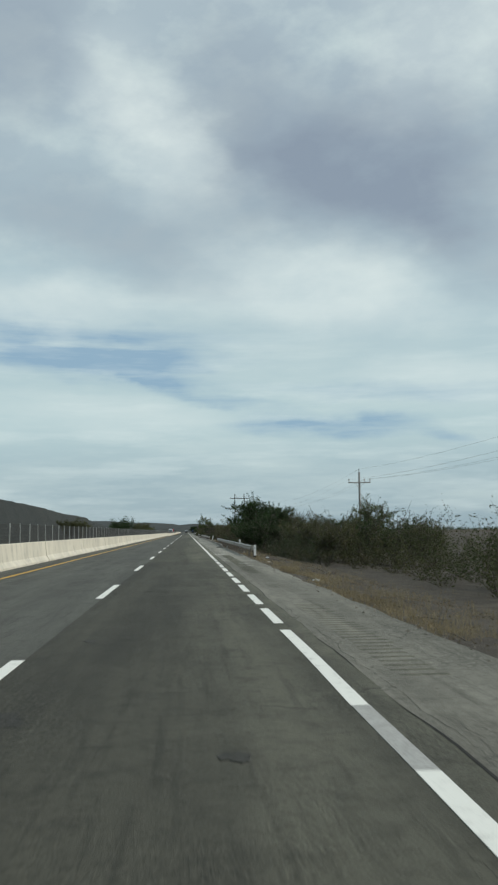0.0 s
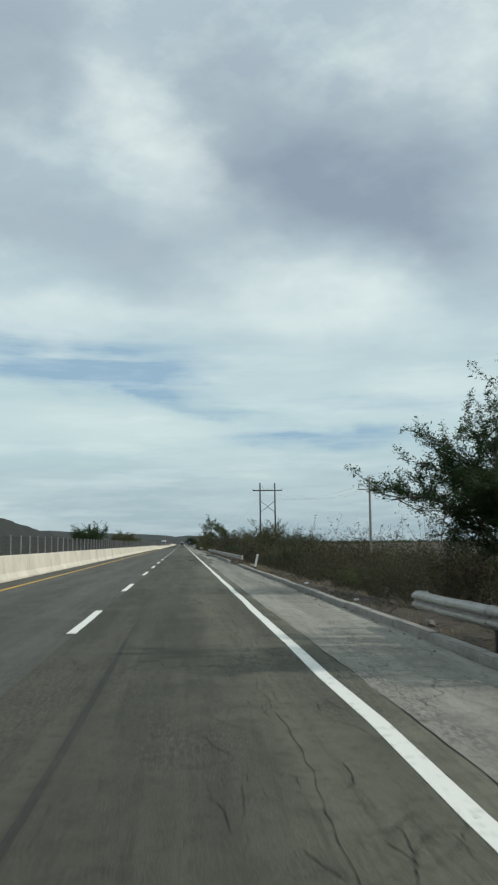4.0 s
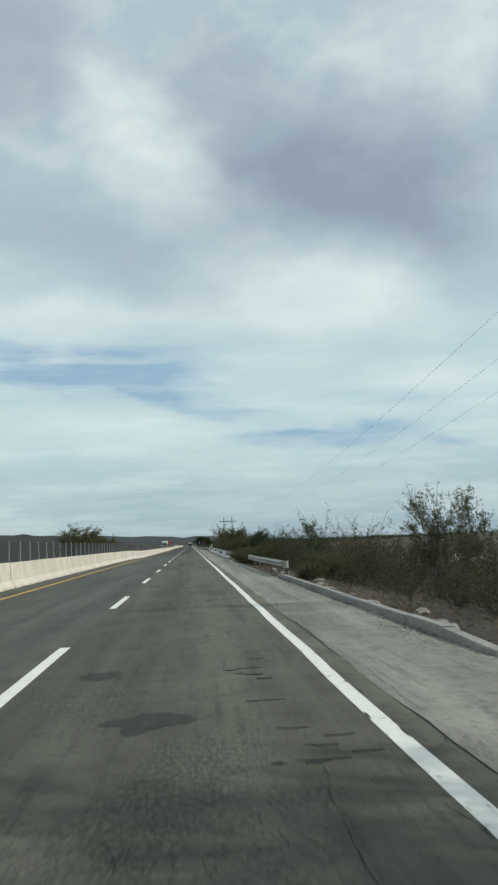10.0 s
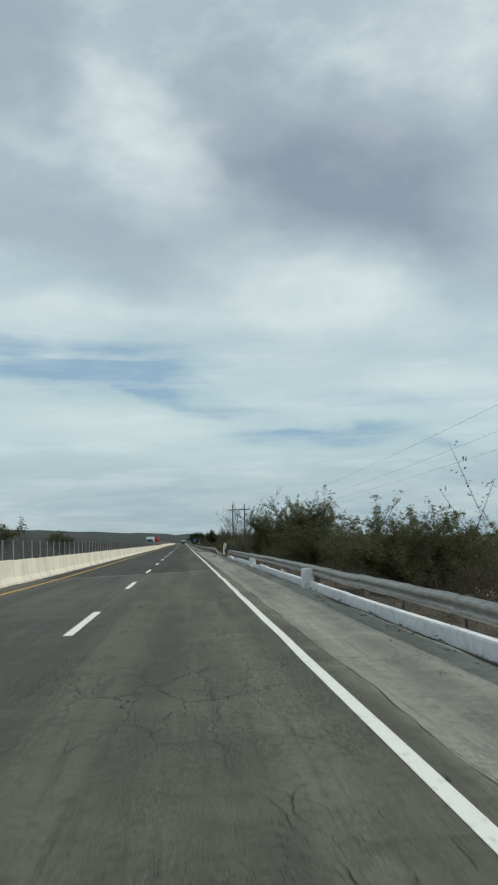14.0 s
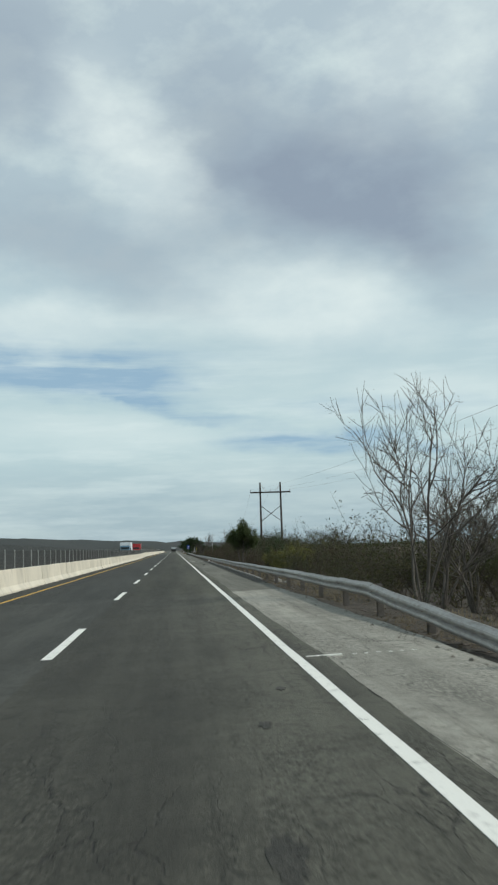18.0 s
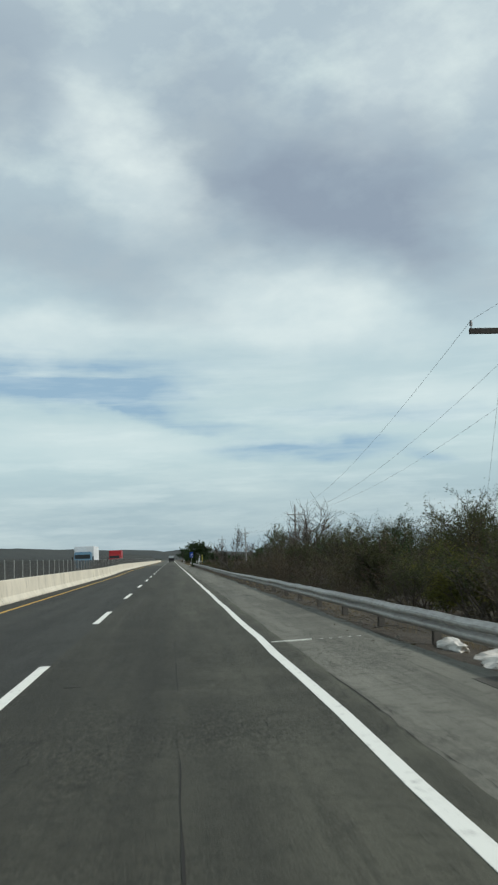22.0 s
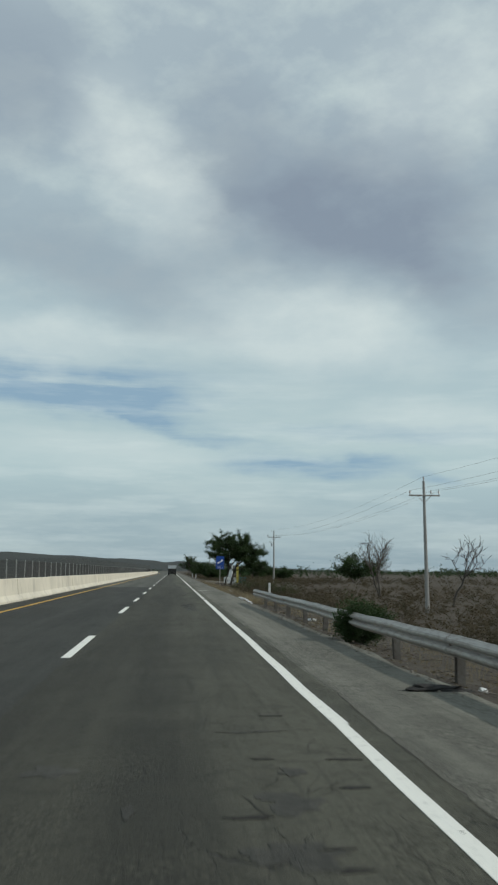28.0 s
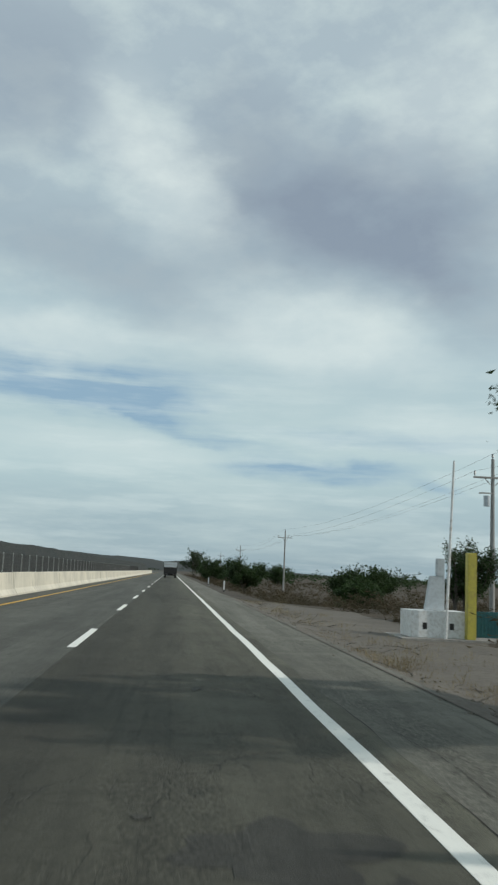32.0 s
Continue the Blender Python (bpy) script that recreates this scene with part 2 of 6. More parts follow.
        h = mathn(nt, "SUBTRACT", mathn(nt, "ADD", grit, mid), mathn(nt, "MULTIPLY", cr, 1.5))
        h = mathn(nt, "SUBTRACT", h, mathn(nt, "MULTIPLY", mathn(nt, "MULTIPLY", zone, stones), 1.6))
        bump(nt, b, h, 0.7, 0.02)
    return build


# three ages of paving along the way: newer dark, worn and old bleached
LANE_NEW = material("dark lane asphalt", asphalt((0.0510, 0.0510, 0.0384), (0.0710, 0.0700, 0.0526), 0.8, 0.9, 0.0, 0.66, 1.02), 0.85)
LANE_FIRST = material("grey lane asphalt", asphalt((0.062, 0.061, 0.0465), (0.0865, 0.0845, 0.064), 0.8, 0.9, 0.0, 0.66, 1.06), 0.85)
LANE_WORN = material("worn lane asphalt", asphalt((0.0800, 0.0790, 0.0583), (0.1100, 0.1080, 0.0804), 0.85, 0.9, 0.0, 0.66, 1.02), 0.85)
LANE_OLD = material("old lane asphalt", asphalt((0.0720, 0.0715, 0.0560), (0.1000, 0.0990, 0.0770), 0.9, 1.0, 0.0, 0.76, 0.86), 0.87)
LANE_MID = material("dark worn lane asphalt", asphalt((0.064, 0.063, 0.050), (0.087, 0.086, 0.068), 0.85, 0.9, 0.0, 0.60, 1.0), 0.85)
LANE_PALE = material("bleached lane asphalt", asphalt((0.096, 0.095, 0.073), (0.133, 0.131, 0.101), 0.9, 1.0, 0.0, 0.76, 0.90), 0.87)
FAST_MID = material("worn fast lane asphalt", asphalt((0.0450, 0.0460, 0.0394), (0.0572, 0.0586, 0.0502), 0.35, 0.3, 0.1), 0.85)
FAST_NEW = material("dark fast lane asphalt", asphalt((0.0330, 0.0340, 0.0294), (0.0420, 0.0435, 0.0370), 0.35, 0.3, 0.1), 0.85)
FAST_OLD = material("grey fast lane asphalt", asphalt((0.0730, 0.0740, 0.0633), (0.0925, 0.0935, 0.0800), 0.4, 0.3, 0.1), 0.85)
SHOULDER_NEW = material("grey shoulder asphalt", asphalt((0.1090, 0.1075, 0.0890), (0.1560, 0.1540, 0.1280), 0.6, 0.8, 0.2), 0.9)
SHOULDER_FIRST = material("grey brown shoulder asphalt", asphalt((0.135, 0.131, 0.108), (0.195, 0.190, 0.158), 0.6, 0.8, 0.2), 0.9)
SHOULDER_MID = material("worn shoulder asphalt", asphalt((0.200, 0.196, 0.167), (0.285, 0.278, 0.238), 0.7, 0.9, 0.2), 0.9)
DARK_ASPHALT = material("dark edge asphalt", asphalt((0.050, 0.048, 0.041), (0.070, 0.067, 0.057), 0.5, 0.6, 0.3), 0.92)
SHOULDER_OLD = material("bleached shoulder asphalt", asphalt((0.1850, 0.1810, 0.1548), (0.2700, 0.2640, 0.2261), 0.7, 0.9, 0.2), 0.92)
PATCH_ASPHALT = material("patch asphalt", asphalt((0.034, 0.033, 0.028), (0.049, 0.048, 0.040), 0.3, 0.3, 0.15), 0.8)


def paint(c, worn):
    def build(nt, b):
        w = place(nt)
        n1, n2 = noise_of(nt, w, 7, 5, 0.7), noise_of(nt, w, 42, 3, 0.7)
        f = mathn(nt, "ADD", span(nt, n1, 0.56, 0.74, 0, worn), span(nt, n2, 0.60, 0.75, 0, 0.35))
        col = mixc(nt, f, c, (0.16, 0.155, 0.145))
        nt.links.new(col, b.inputs["Base Color"])
        bump(nt, b, n2, 0.3, 0.004)
    return build


WHITE_PAINT = material("white road paint", paint((0.75, 0.75, 0.69), 0.7), 0.6)
PALE_SMUDGE = material("worn white paint on asphalt", paint((0.36, 0.36, 0.33), 1.0), 0.8)
YELLOW_PAINT = material("yellow road paint", paint((0.58, 0.34, 0.035), 0.4), 0.6)
FADED_PAINT = material("grey worn road paint", two_tone((0.42, 0.42, 0.40), (0.34, 0.34, 0.32), (0.20, 0.20, 0.18), 6.0, 40.0, bumps=0.2), 0.85)
KERB_PAINT = material("white kerb paint", two_tone((0.82, 0.84, 0.86), (0.76, 0.78, 0.80), (0.58, 0.57, 0.55), 1.2, 5.0, bumps=0.2), 0.7)
WHITE_ENAMEL = material("white enamel", two_tone((0.76, 0.77, 0.76), (0.70, 0.71, 0.70), (0.48, 0.46, 0.42), 2.0, 9.0, bumps=0.1), 0.5)


def barrier_concrete(nt, b):
    w = place(nt)
    tall = place(nt, (1, 1, 0.25))
    big, mid, fine = noise_of(nt, w, 0.35, 4), noise_of(nt, tall, 2.6, 5, 0.65), noise_of(nt, w, 30, 4, 0.7)
    c = mixc(nt, span(nt, big, 0.38, 0.62), (0.66, 0.62, 0.51), (0.54, 0.51, 0.42))
    c = mixc(nt, span(nt, mid, 0.54, 0.74, 0, 0.75), c, (0.30, 0.285, 0.24))
    c = mixc(nt, span(nt, fine, 0.5, 0.8, 0, 0.4), c, (0.42, 0.40, 0.35))
    nt.links.new(c, b.inputs["Base Color"])
    bump(nt, b, fine, 0.3, 0.01)


BARRIER = material("painted barrier concrete", barrier_concrete, 0.85)
CONCRETE = material("grey concrete", two_tone((0.34, 0.33, 0.30), (0.26, 0.25, 0.23), (0.16, 0.155, 0.14), 0.9, 12, bumps=0.4), 0.9)
GALVANISED = material("weathered galvanised steel", two_tone((0.42, 0.41, 0.385), (0.33, 0.32, 0.30), (0.20, 0.18, 0.155), 0.9, 14, (1, 0.3, 1), 0.15, 0.003), 0.6, 0.3, 0.4)
OLD_POST = material("dull dirty steel", two_tone((0.17, 0.16, 0.145), (0.12, 0.11, 0.098), (0.085, 0.072, 0.058), 1.2, 12, bumps=0.2, dist=0.003), 0.75, 0.2)
RUSTY = material("rusty steel", two_tone((0.20, 0.13, 0.08), (0.13, 0.085, 0.06), (0.28, 0.25, 0.22), 2.0, 16), 0.8, 0.3)
FENCE_STEEL = material("pale fence steel", two_tone((0.42, 0.43, 0.41), (0.34, 0.35, 0.33), (0.25, 0.24, 0.22), 1.2, 20, bumps=0.1), 0.6, 0.2)
POLE_WOOD = material("dark creosoted wood", two_tone((0.050, 0.043, 0.038), (0.075, 0.066, 0.058), (0.032, 0.028, 0.025), 1.2, 9, (1, 1, 0.15), 0.5, 0.01), 0.85)
POLE_CONCRETE = material("grey pole concrete", two_tone((0.33, 0.33, 0.315), (0.27, 0.27, 0.26), (0.20, 0.195, 0.19), 0.8, 14, (1, 1, 0.3)), 0.9)
INSULATOR = material("grey porcelain", two_tone((0.16, 0.15, 0.15), (0.12, 0.11, 0.11), (0.2, 0.2, 0.2), 4, 20, bumps=0.05), 0.3, 0, 0.5)
WIRE = material("dark wire", two_tone((0.10, 0.10, 0.11), (0.08, 0.08, 0.09), (0.14, 0.14, 0.15), 1, 10, bumps=0.05), 0.6, 0.4)


def earth(nt, b):
    w = place(nt)
    big, mid, fine = noise_of(nt, w, 0.06, 4), noise_of(nt, w, 0.8, 5, 0.65), noise_of(nt, w, 14, 5, 0.75)
    c = mixc(nt, span(nt, big, 0.38, 0.62), (0.050, 0.043, 0.034), (0.066, 0.057, 0.045))
    c = mixc(nt, span(nt, mid, 0.50, 0.68, 0, 0.85), c, (0.115, 0.102, 0.080))
    c = mixc(nt, span(nt, noise_of(nt, place(nt, (0.5, 0.16, 1)), 1.6, 4), 0.52, 0.66, 0, 0.7), c, (0.095, 0.083, 0.063))
    c = mixc(nt, span(nt, noise_of(nt, w, 2.4, 5, 0.7), 0.5, 0.68, 0, 0.8), c, (0.050, 0.040, 0.030))
    c = mixc(nt, span(nt, fine, 0.48, 0.72, 0, 0.7), c, (0.060, 0.047, 0.034))
    # dead leaf litter, reddish brown, lies thick under the weeds of the plain
    sep = nt.nodes.new("ShaderNodeSeparateXYZ")
    nt.links.new(w, sep.inputs[0])
    plain = mathn(nt, "MULTIPLY", span(nt, sep.outputs[1], 675, 715), span(nt, mathn(nt, "ADD", sep.outputs[0], mathn(nt, "MULTIPLY", mid, 3.0)), 6.2, 8.0))
    c = mixc(nt, mathn(nt, "MULTIPLY", plain, 0.85), c, (0.064, 0.051, 0.035))
    nt.links.new(c, b.inputs["Base Color"])
    bump(nt, b, mathn(nt, "ADD", fine, mid), 0.9, 0.05)


EARTH = material("dry earth with litter", earth, 0.95)
SAND = material("pale sand", two_tone((0.40, 0.36, 0.29), (0.33, 0.29, 0.23), (0.22, 0.19, 0.15), 0.3, 6, bumps=0.5, dist=0.03), 0.95)
GRAVEL = material("loose gravel", two_tone((0.16, 0.145, 0.12), (0.10, 0.09, 0.075), (0.24, 0.22, 0.19), 1.0, 24, bumps=0.9, dist=0.02), 0.95)
BANK = material("wooded bank", two_tone((0.036, 0.042, 0.040), (0.046, 0.049, 0.044), (0.022, 0.026, 0.025), 0.12, 0.9, bumps=0.8, dist=0.6), 0.95)
DARK_WIRE = material("dull fence wire", two_tone((0.13, 0.13, 0.125), (0.10, 0.10, 0.095), (0.08, 0.075, 0.07), 1.2, 20, bumps=0.05), 0.7, 0.2)
HILL = material("wooded hill", two_tone((0.040, 0.047, 0.046), (0.048, 0.053, 0.050), (0.032, 0.037, 0.036), 0.004, 0.12, bumps=0.3, dist=2.0), 0.95)


def leaves(cols, rough=0.6):
    """Leaf colours that differ from leaf to leaf."""
    def build(nt, b):
        r = nt.nodes.new("ShaderNodeNewGeometry").outputs["Random Per Island"]
        n = noise_of(nt, place(nt), 0.45, 4)
        c = mixc(nt, span(nt, r, 0.0, 1.0), cols[0], cols[1])
        c = mixc(nt, span(nt, n, 0.42, 0.60, 0, 0.9), c, cols[2])
        if len(cols) > 3:
            # whole stands differ in how dry they are
            c = mixc(nt, span(nt, noise_of(nt, place(nt, (1, 0.6, 0.4)), 0.16, 3), 0.42, 0.58, 0, 0.85), c, cols[3])
        nt.links.new(c, b.inputs["Base Color"])
        # thin leaves: light passes through to the far side
        tr = nt.nodes.new("ShaderNodeBsdfTranslucent")
        nt.links.new(c, tr.inputs["Color"])
        mx = nt.nodes.new("ShaderNodeMixShader")
        mx.inputs[0].default_value = 0.42
        nt.links.new(b.outputs[0], mx.inputs[1])
        nt.links.new(tr.outputs[0], mx.inputs[2])
        nt.links.new(mx.outputs[0], nt.nodes["Material Output"].inputs["Surface"])
    return build


LEAF_GREEN = material("green leaves", leaves([(0.078, 0.108, 0.038), (0.118, 0.145, 0.054), (0.056, 0.078, 0.030)]), 0.6)
LEAF_DARK = material("dark green leaves", leaves([(0.030, 0.058, 0.018), (0.050, 0.086, 0.028), (0.024, 0.045, 0.015)]), 0.65)
LEAF_OLIVE = material("olive leaves", leaves([(0.090, 0.098, 0.040), (0.120, 0.124, 0.052), (0.066, 0.070, 0.033)]), 0.75)
LEAF_YELLOW = material("yellow-green leaves", leaves([(0.150, 0.150, 0.030), (0.200, 0.190, 0.045), (0.100, 0.110, 0.030)]), 0.6)
LEAF_DRY = material("dry brown leaves", leaves([(0.098, 0.076, 0.046), (0.125, 0.098, 0.060), (0.052, 0.046, 0.030), (0.060, 0.044, 0.030)]), 0.9)
LEAF_BRUSH = material("drab brush leaves", leaves([(0.092, 0.086, 0.042), (0.120, 0.106, 0.054), (0.040, 0.050, 0.020), (0.050, 0.068, 0.026)]), 0.9)
GRASS_DRY = material("dry grass blades", leaves([(0.250, 0.200, 0.115), (0.330, 0.275, 0.165), (0.150, 0.120, 0.072)]), 0.85)
LITTER_LEAF = material("dead leaf litter", leaves([(0.130, 0.108, 0.068), (0.175, 0.148, 0.095), (0.080, 0.066, 0.043)]), 0.9)
WEED = material("brown dry weeds", leaves([(0.088, 0.070, 0.044), (0.118, 0.094, 0.060), (0.062, 0.056, 0.034)]), 0.95)
TWIG = material("grey-brown twigs", two_tone((0.050, 0.043, 0.034), (0.066, 0.057, 0.046), (0.036, 0.031, 0.025), 0.6, 9, bumps=0.3), 0.9)
BARK = material("grey bark", two_tone((0.082, 0.073, 0.060), (0.112, 0.100, 0.084), (0.050, 0.044, 0.037), 1.5, 14, (1, 1, 0.4), 0.6, 0.01), 0.9)
BARE_BARK = material("pale bare bark", two_tone((0.100, 0.090, 0.078), (0.135, 0.122, 0.106), (0.066, 0.058, 0.050), 1.5, 14, (1, 1, 0.4), 0.5, 0.01), 0.9)
PLASTIC_BAG = material("white plastic", two_tone((0.70, 0.68, 0.63), (0.60, 0.57, 0.52), (0.42, 0.39, 0.35), 2, 9, bumps=0.4), 0.45)
SIGN_BLUE = material("blue sign sheet", two_tone((0.012, 0.060, 0.30), (0.016, 0.070, 0.33), (0.020, 0.055, 0.24), 1.5, 8, bumps=0.02), 0.4)
SIGN_WHITE = material("white sign sheet", two_tone((0.78, 0.79, 0.79), (0.72, 0.73, 0.73), (0.62, 0.61, 0.58), 1.5, 10, bumps=0.02), 0.45)
BLACK = material("black paint", two_tone((0.018, 0.018, 0.018), (0.026, 0.026, 0.026), (0.04, 0.038, 0.035), 2, 12, bumps=0.1), 0.6)
CRACK = material("open crack shadowed with dirt", two_tone((0.020, 0.019, 0.017), (0.026, 0.025, 0.022), (0.034, 0.032, 0.028), 3, 30, bumps=0.1), 0.95)
RUBBER = material("black rubber", two_tone((0.016, 0.016, 0.016), (0.024, 0.023, 0.022), (0.05, 0.045, 0.04), 3, 18, bumps=0.3), 0.8)
YELLOW_STEEL = material("yellow painted steel", two_tone((0.52, 0.46, 0.085), (0.46, 0.40, 0.08), (0.34, 0.28, 0.09), 1.5, 9, bumps=0.05), 0.5)
TEAL = material("teal painted panel", two_tone((0.035, 0.125, 0.135), (0.045, 0.145, 0.15), (0.03, 0.09, 0.10), 1.5, 9, bumps=0.05), 0.5)
GREY_PANEL = material("pale grey panel", two_tone((0.55, 0.60, 0.63), (0.48, 0.53, 0.56), (0.38, 0.40, 0.42), 1.5, 9, bumps=0.05), 0.5)
TRUCK_BLUE = material("light blue cab paint", two_tone((0.12, 0.24, 0.34), (0.15, 0.27, 0.37), (0.10, 0.18, 0.25), 1, 6, bumps=0.02), 0.35)
TRUCK_WHITE = material("white trailer skin", two_tone((0.74, 0.77, 0.78), (0.68, 0.71, 0.72), (0.55, 0.56, 0.56), 0.6, 5, bumps=0.02), 0.4)
TRUCK_RED = material("red trailer skin", two_tone((0.42, 0.035, 0.04), (0.36, 0.03, 0.035), (0.28, 0.04, 0.04), 0.6, 5, bumps=0.02), 0.4)
GLASS_DARK = material("dark window glass", two_tone((0.02, 0.024, 0.026), (0.025, 0.03, 0.032), (0.03, 0.034, 0.036), 1, 6, bumps=0.01), 0.12, 0, 0.6)
RED_LENS = material("red lamp lens", two_tone((0.30, 0.015, 0.012), (0.26, 0.012, 0.01), (0.2, 0.02, 0.02), 5, 20, bumps=0.02), 0.25)

# ---- lay of the land ----


def smooth(a, b, v):
    u = min(1.0, max(0.0, (v - a) / (b - a)))
    return u * u * (3 - 2 * u)


def cross_fall(y):
    """The carriageway tips to the left on the long middle stretch."""
    return math.tan(radians(1.65)) * smooth(352, 402, y) * (1 - smooth(640, 690, y))


def lift(x, y):
    return cross_fall(y) * (min(max(x, -16.0), 5.0) + 1.6)


def layby(y):
    """1 along the level lay-by at the emergency phone."""
    return smooth(797, 808, y) * (1 - smooth(846, 862, y))


def land(x, y):
    """Height of the natural ground."""
    z = lift(x, y) - 0.07
    if x > 2.0:
        bank = 1 - 0.88 * layby(y)
        z -= 0.12 * smooth(2.1, 3.2, x) + 0.95 * smooth(3.0, 9.0, x) * bank
        z -= 0.5 * smooth(9, 17, x) * (1 - smooth(690, 740, y))
        z -= 1.1 * smooth(7, 12, x) * smooth(345, 365, y) * (1 - smooth(425, 445, y))
        z += 0.10 * noise.noise(Vector((x * 0.25, y * 0.25, 0))) * smooth(2.4, 5, x)
    if x < -20.0:
        z -= 0.8 * smooth(20, 32, -x)
        z += 0.25 * noise.noise(Vector((x * 0.05, y * 0.05, 3)))
    return z


def make(name, verts, faces, mats, idx=None, parent=None, label="", smooth_faces=False):
    me = bpy.data.meshes.new(name)
    me.from_pydata(verts, [], faces)
    for m in (mats if isinstance(mats, (list, tuple)) else [mats]):
        me.materials.append(m)
    if idx is not None:
        me.polygons.foreach_set("material_index", np.asarray(idx, dtype=np.int32))
    if smooth_faces:
        me.polygons.foreach_set("use_smooth", np.ones(len(me.polygons), dtype=bool))
    me.update()
    ob = new(name, me)
    if parent is not None:
        ob.parent = parent
    if label:
        ob["label"] = label
    return ob


def make_arrays(name, verts, tris, mats, idx):
    """One mesh from arrays of points and triangles."""
    me = bpy.data.meshes.new(name)
    me.vertices.add(len(verts))
    me.vertices.foreach_set("co", np.asarray(verts, dtype=np.float32).ravel())
    me.loops.add(len(tris) * 3)
    me.loops.foreach_set("vertex_index", np.asarray(tris, dtype=np.int32).ravel())
    me.polygons.add(len(tris))
    me.polygons.foreach_set("loop_start", np.arange(0, len(tris) * 3, 3, dtype=np.int32))
    me.polygons.foreach_set("loop_total", np.full(len(tris), 3, dtype=np.int32))
    for m in mats:
        me.materials.append(m)
    me.polygons.foreach_set("material_index", np.asarray(idx, dtype=np.int32))
    me.update(calc_edges=True)
    me.validate()
    return new(name, me)


def empty(name, x, y, z):
    ob = new(name)
    ob.location = (x, y, z)
    return ob


def part(name, bm, mat, parent, label=""):
    me = bpy.data.meshes.new(name)
    bm.to_mesh(me)
    bm.free()
    me.materials.append(mat)
    ob = new(name, me)
    ob.parent = parent
    if label:
        ob["label"] = label
    return ob


def share(name, me, parent, m, label=""):
    ob = new(name, me)
    ob.parent = parent
    ob.matrix_basis = m
    if label:
        ob["label"] = label
    return ob


def box(bm, x0, x1, y0, y1, z0, z1, bevel=0.0):
    r = bmesh.ops.create_cube(bm, size=1.0, matrix=Matrix.Translation(((x0 + x1) / 2, (y0 + y1) / 2, (z0 + z1) / 2)) @ Matrix.Diagonal((x1 - x0, y1 - y0, z1 - z0, 1)))
    if bevel:
        ed = list({e for v in r["verts"] for e in v.link_edges})
        bmesh.ops.bevel(bm, geom=ed, offset=bevel, segments=2, affect="EDGES")
    return bm


def rod(bm, a, b, r0, r1=None, sides=8):
    a, b = Vector(a), Vector(b)
    q = (b - a).to_track_quat("Z", "Y").to_matrix().to_4x4()
    bmesh.ops.create_cone(bm, cap_ends=True, segments=sides, radius1=r0, radius2=r0 if r1 is None else r1, depth=(b - a).length,
                          matrix=Matrix.Translation((a + b) / 2) @ q)
    return bm


def sheet(name, xs, ys, height, mat):
    verts = [(x, y, height(x, y)) for y in ys for x in xs]
    n = len(xs)
    faces = [(j * n + i, j * n + i + 1, (j + 1) * n + i + 1, (j + 1) * n + i) for j in range(len(ys) - 1) for i in range(n - 1)]
    return make(name, verts, faces, mat, smooth_faces=True)


gx = [-4000, -1500, -500, -200, -100, -60, -40, -30, -25, -21, -20, -16, -12, -8, -4, 0, 1.8, 2.1, 2.4, 2.8, 3.2, 3.8, 4.5, 5.3, 6.2, 7.2, 8.4, 9.6, 11, 13, 15, 18, 22, 28, 36, 50, 80, 150, 400, 1200, 4000]
gy = [-400, -200, -100, -50] + list(np.arange(-20, 960, 2.5)) + [970, 990, 1020, 1080, 1200, 1500, 2200, 3300, 4600]
tagged(sheet("ground", gx, [float(v) for v in gy], land, EARTH), "dry brown roadside earth with sparse litter", "ground", kind="structure")


def widen(y):
    """The lane's paving reaches further out where the road was mended."""
    return 0.46 * smooth(166, 173, y) * (1 - smooth(206, 230, y))


def slab(name, x0, x1, y0, y1, top, mat, thick=0.09, step=5.0, nx=1, edge=0.0, lane=False):
    """A strip of paving with thickness; edge: how far its outer rim wanders."""
    n = max(2, int((y1 - y0) / step) + 1)
    verts, faces = [], []
    for j in range(n):
        y = y0 + (y1 - y0) * j / (n - 1)
        w = edge * (noise.noise(Vector((7.3, y * 0.35, x1))) + 0.5 * noise.noise(Vector((2.3, y * 1.3, x1)))) if edge else 0.0
        w += widen(y) if lane else 0.0
        row = [x0 + (x1 + w - x0) * i / nx for i in range(nx + 1)]
        verts += [(x, y, lift(x, y) + top) for x in row]
        verts += [(row[0], y, lift(row[0], y) + top - thick), (row[-1], y, lift(row[-1], y) + top - thick)]
    k = nx + 3
    for j in range(n - 1):
        a, b = j * k, (j + 1) * k
        faces += [(a + i, a + i + 1, b + i + 1, b + i) for i in range(nx)]
        faces += [(a + nx + 1, a, b, b + nx + 1), (a + nx, a + nx + 2, b + nx + 2, b + nx)]
    faces += [tuple(range(nx + 1)) [::-1] + (nx + 1, nx + 2)]
    return make(name, verts, faces, mat)


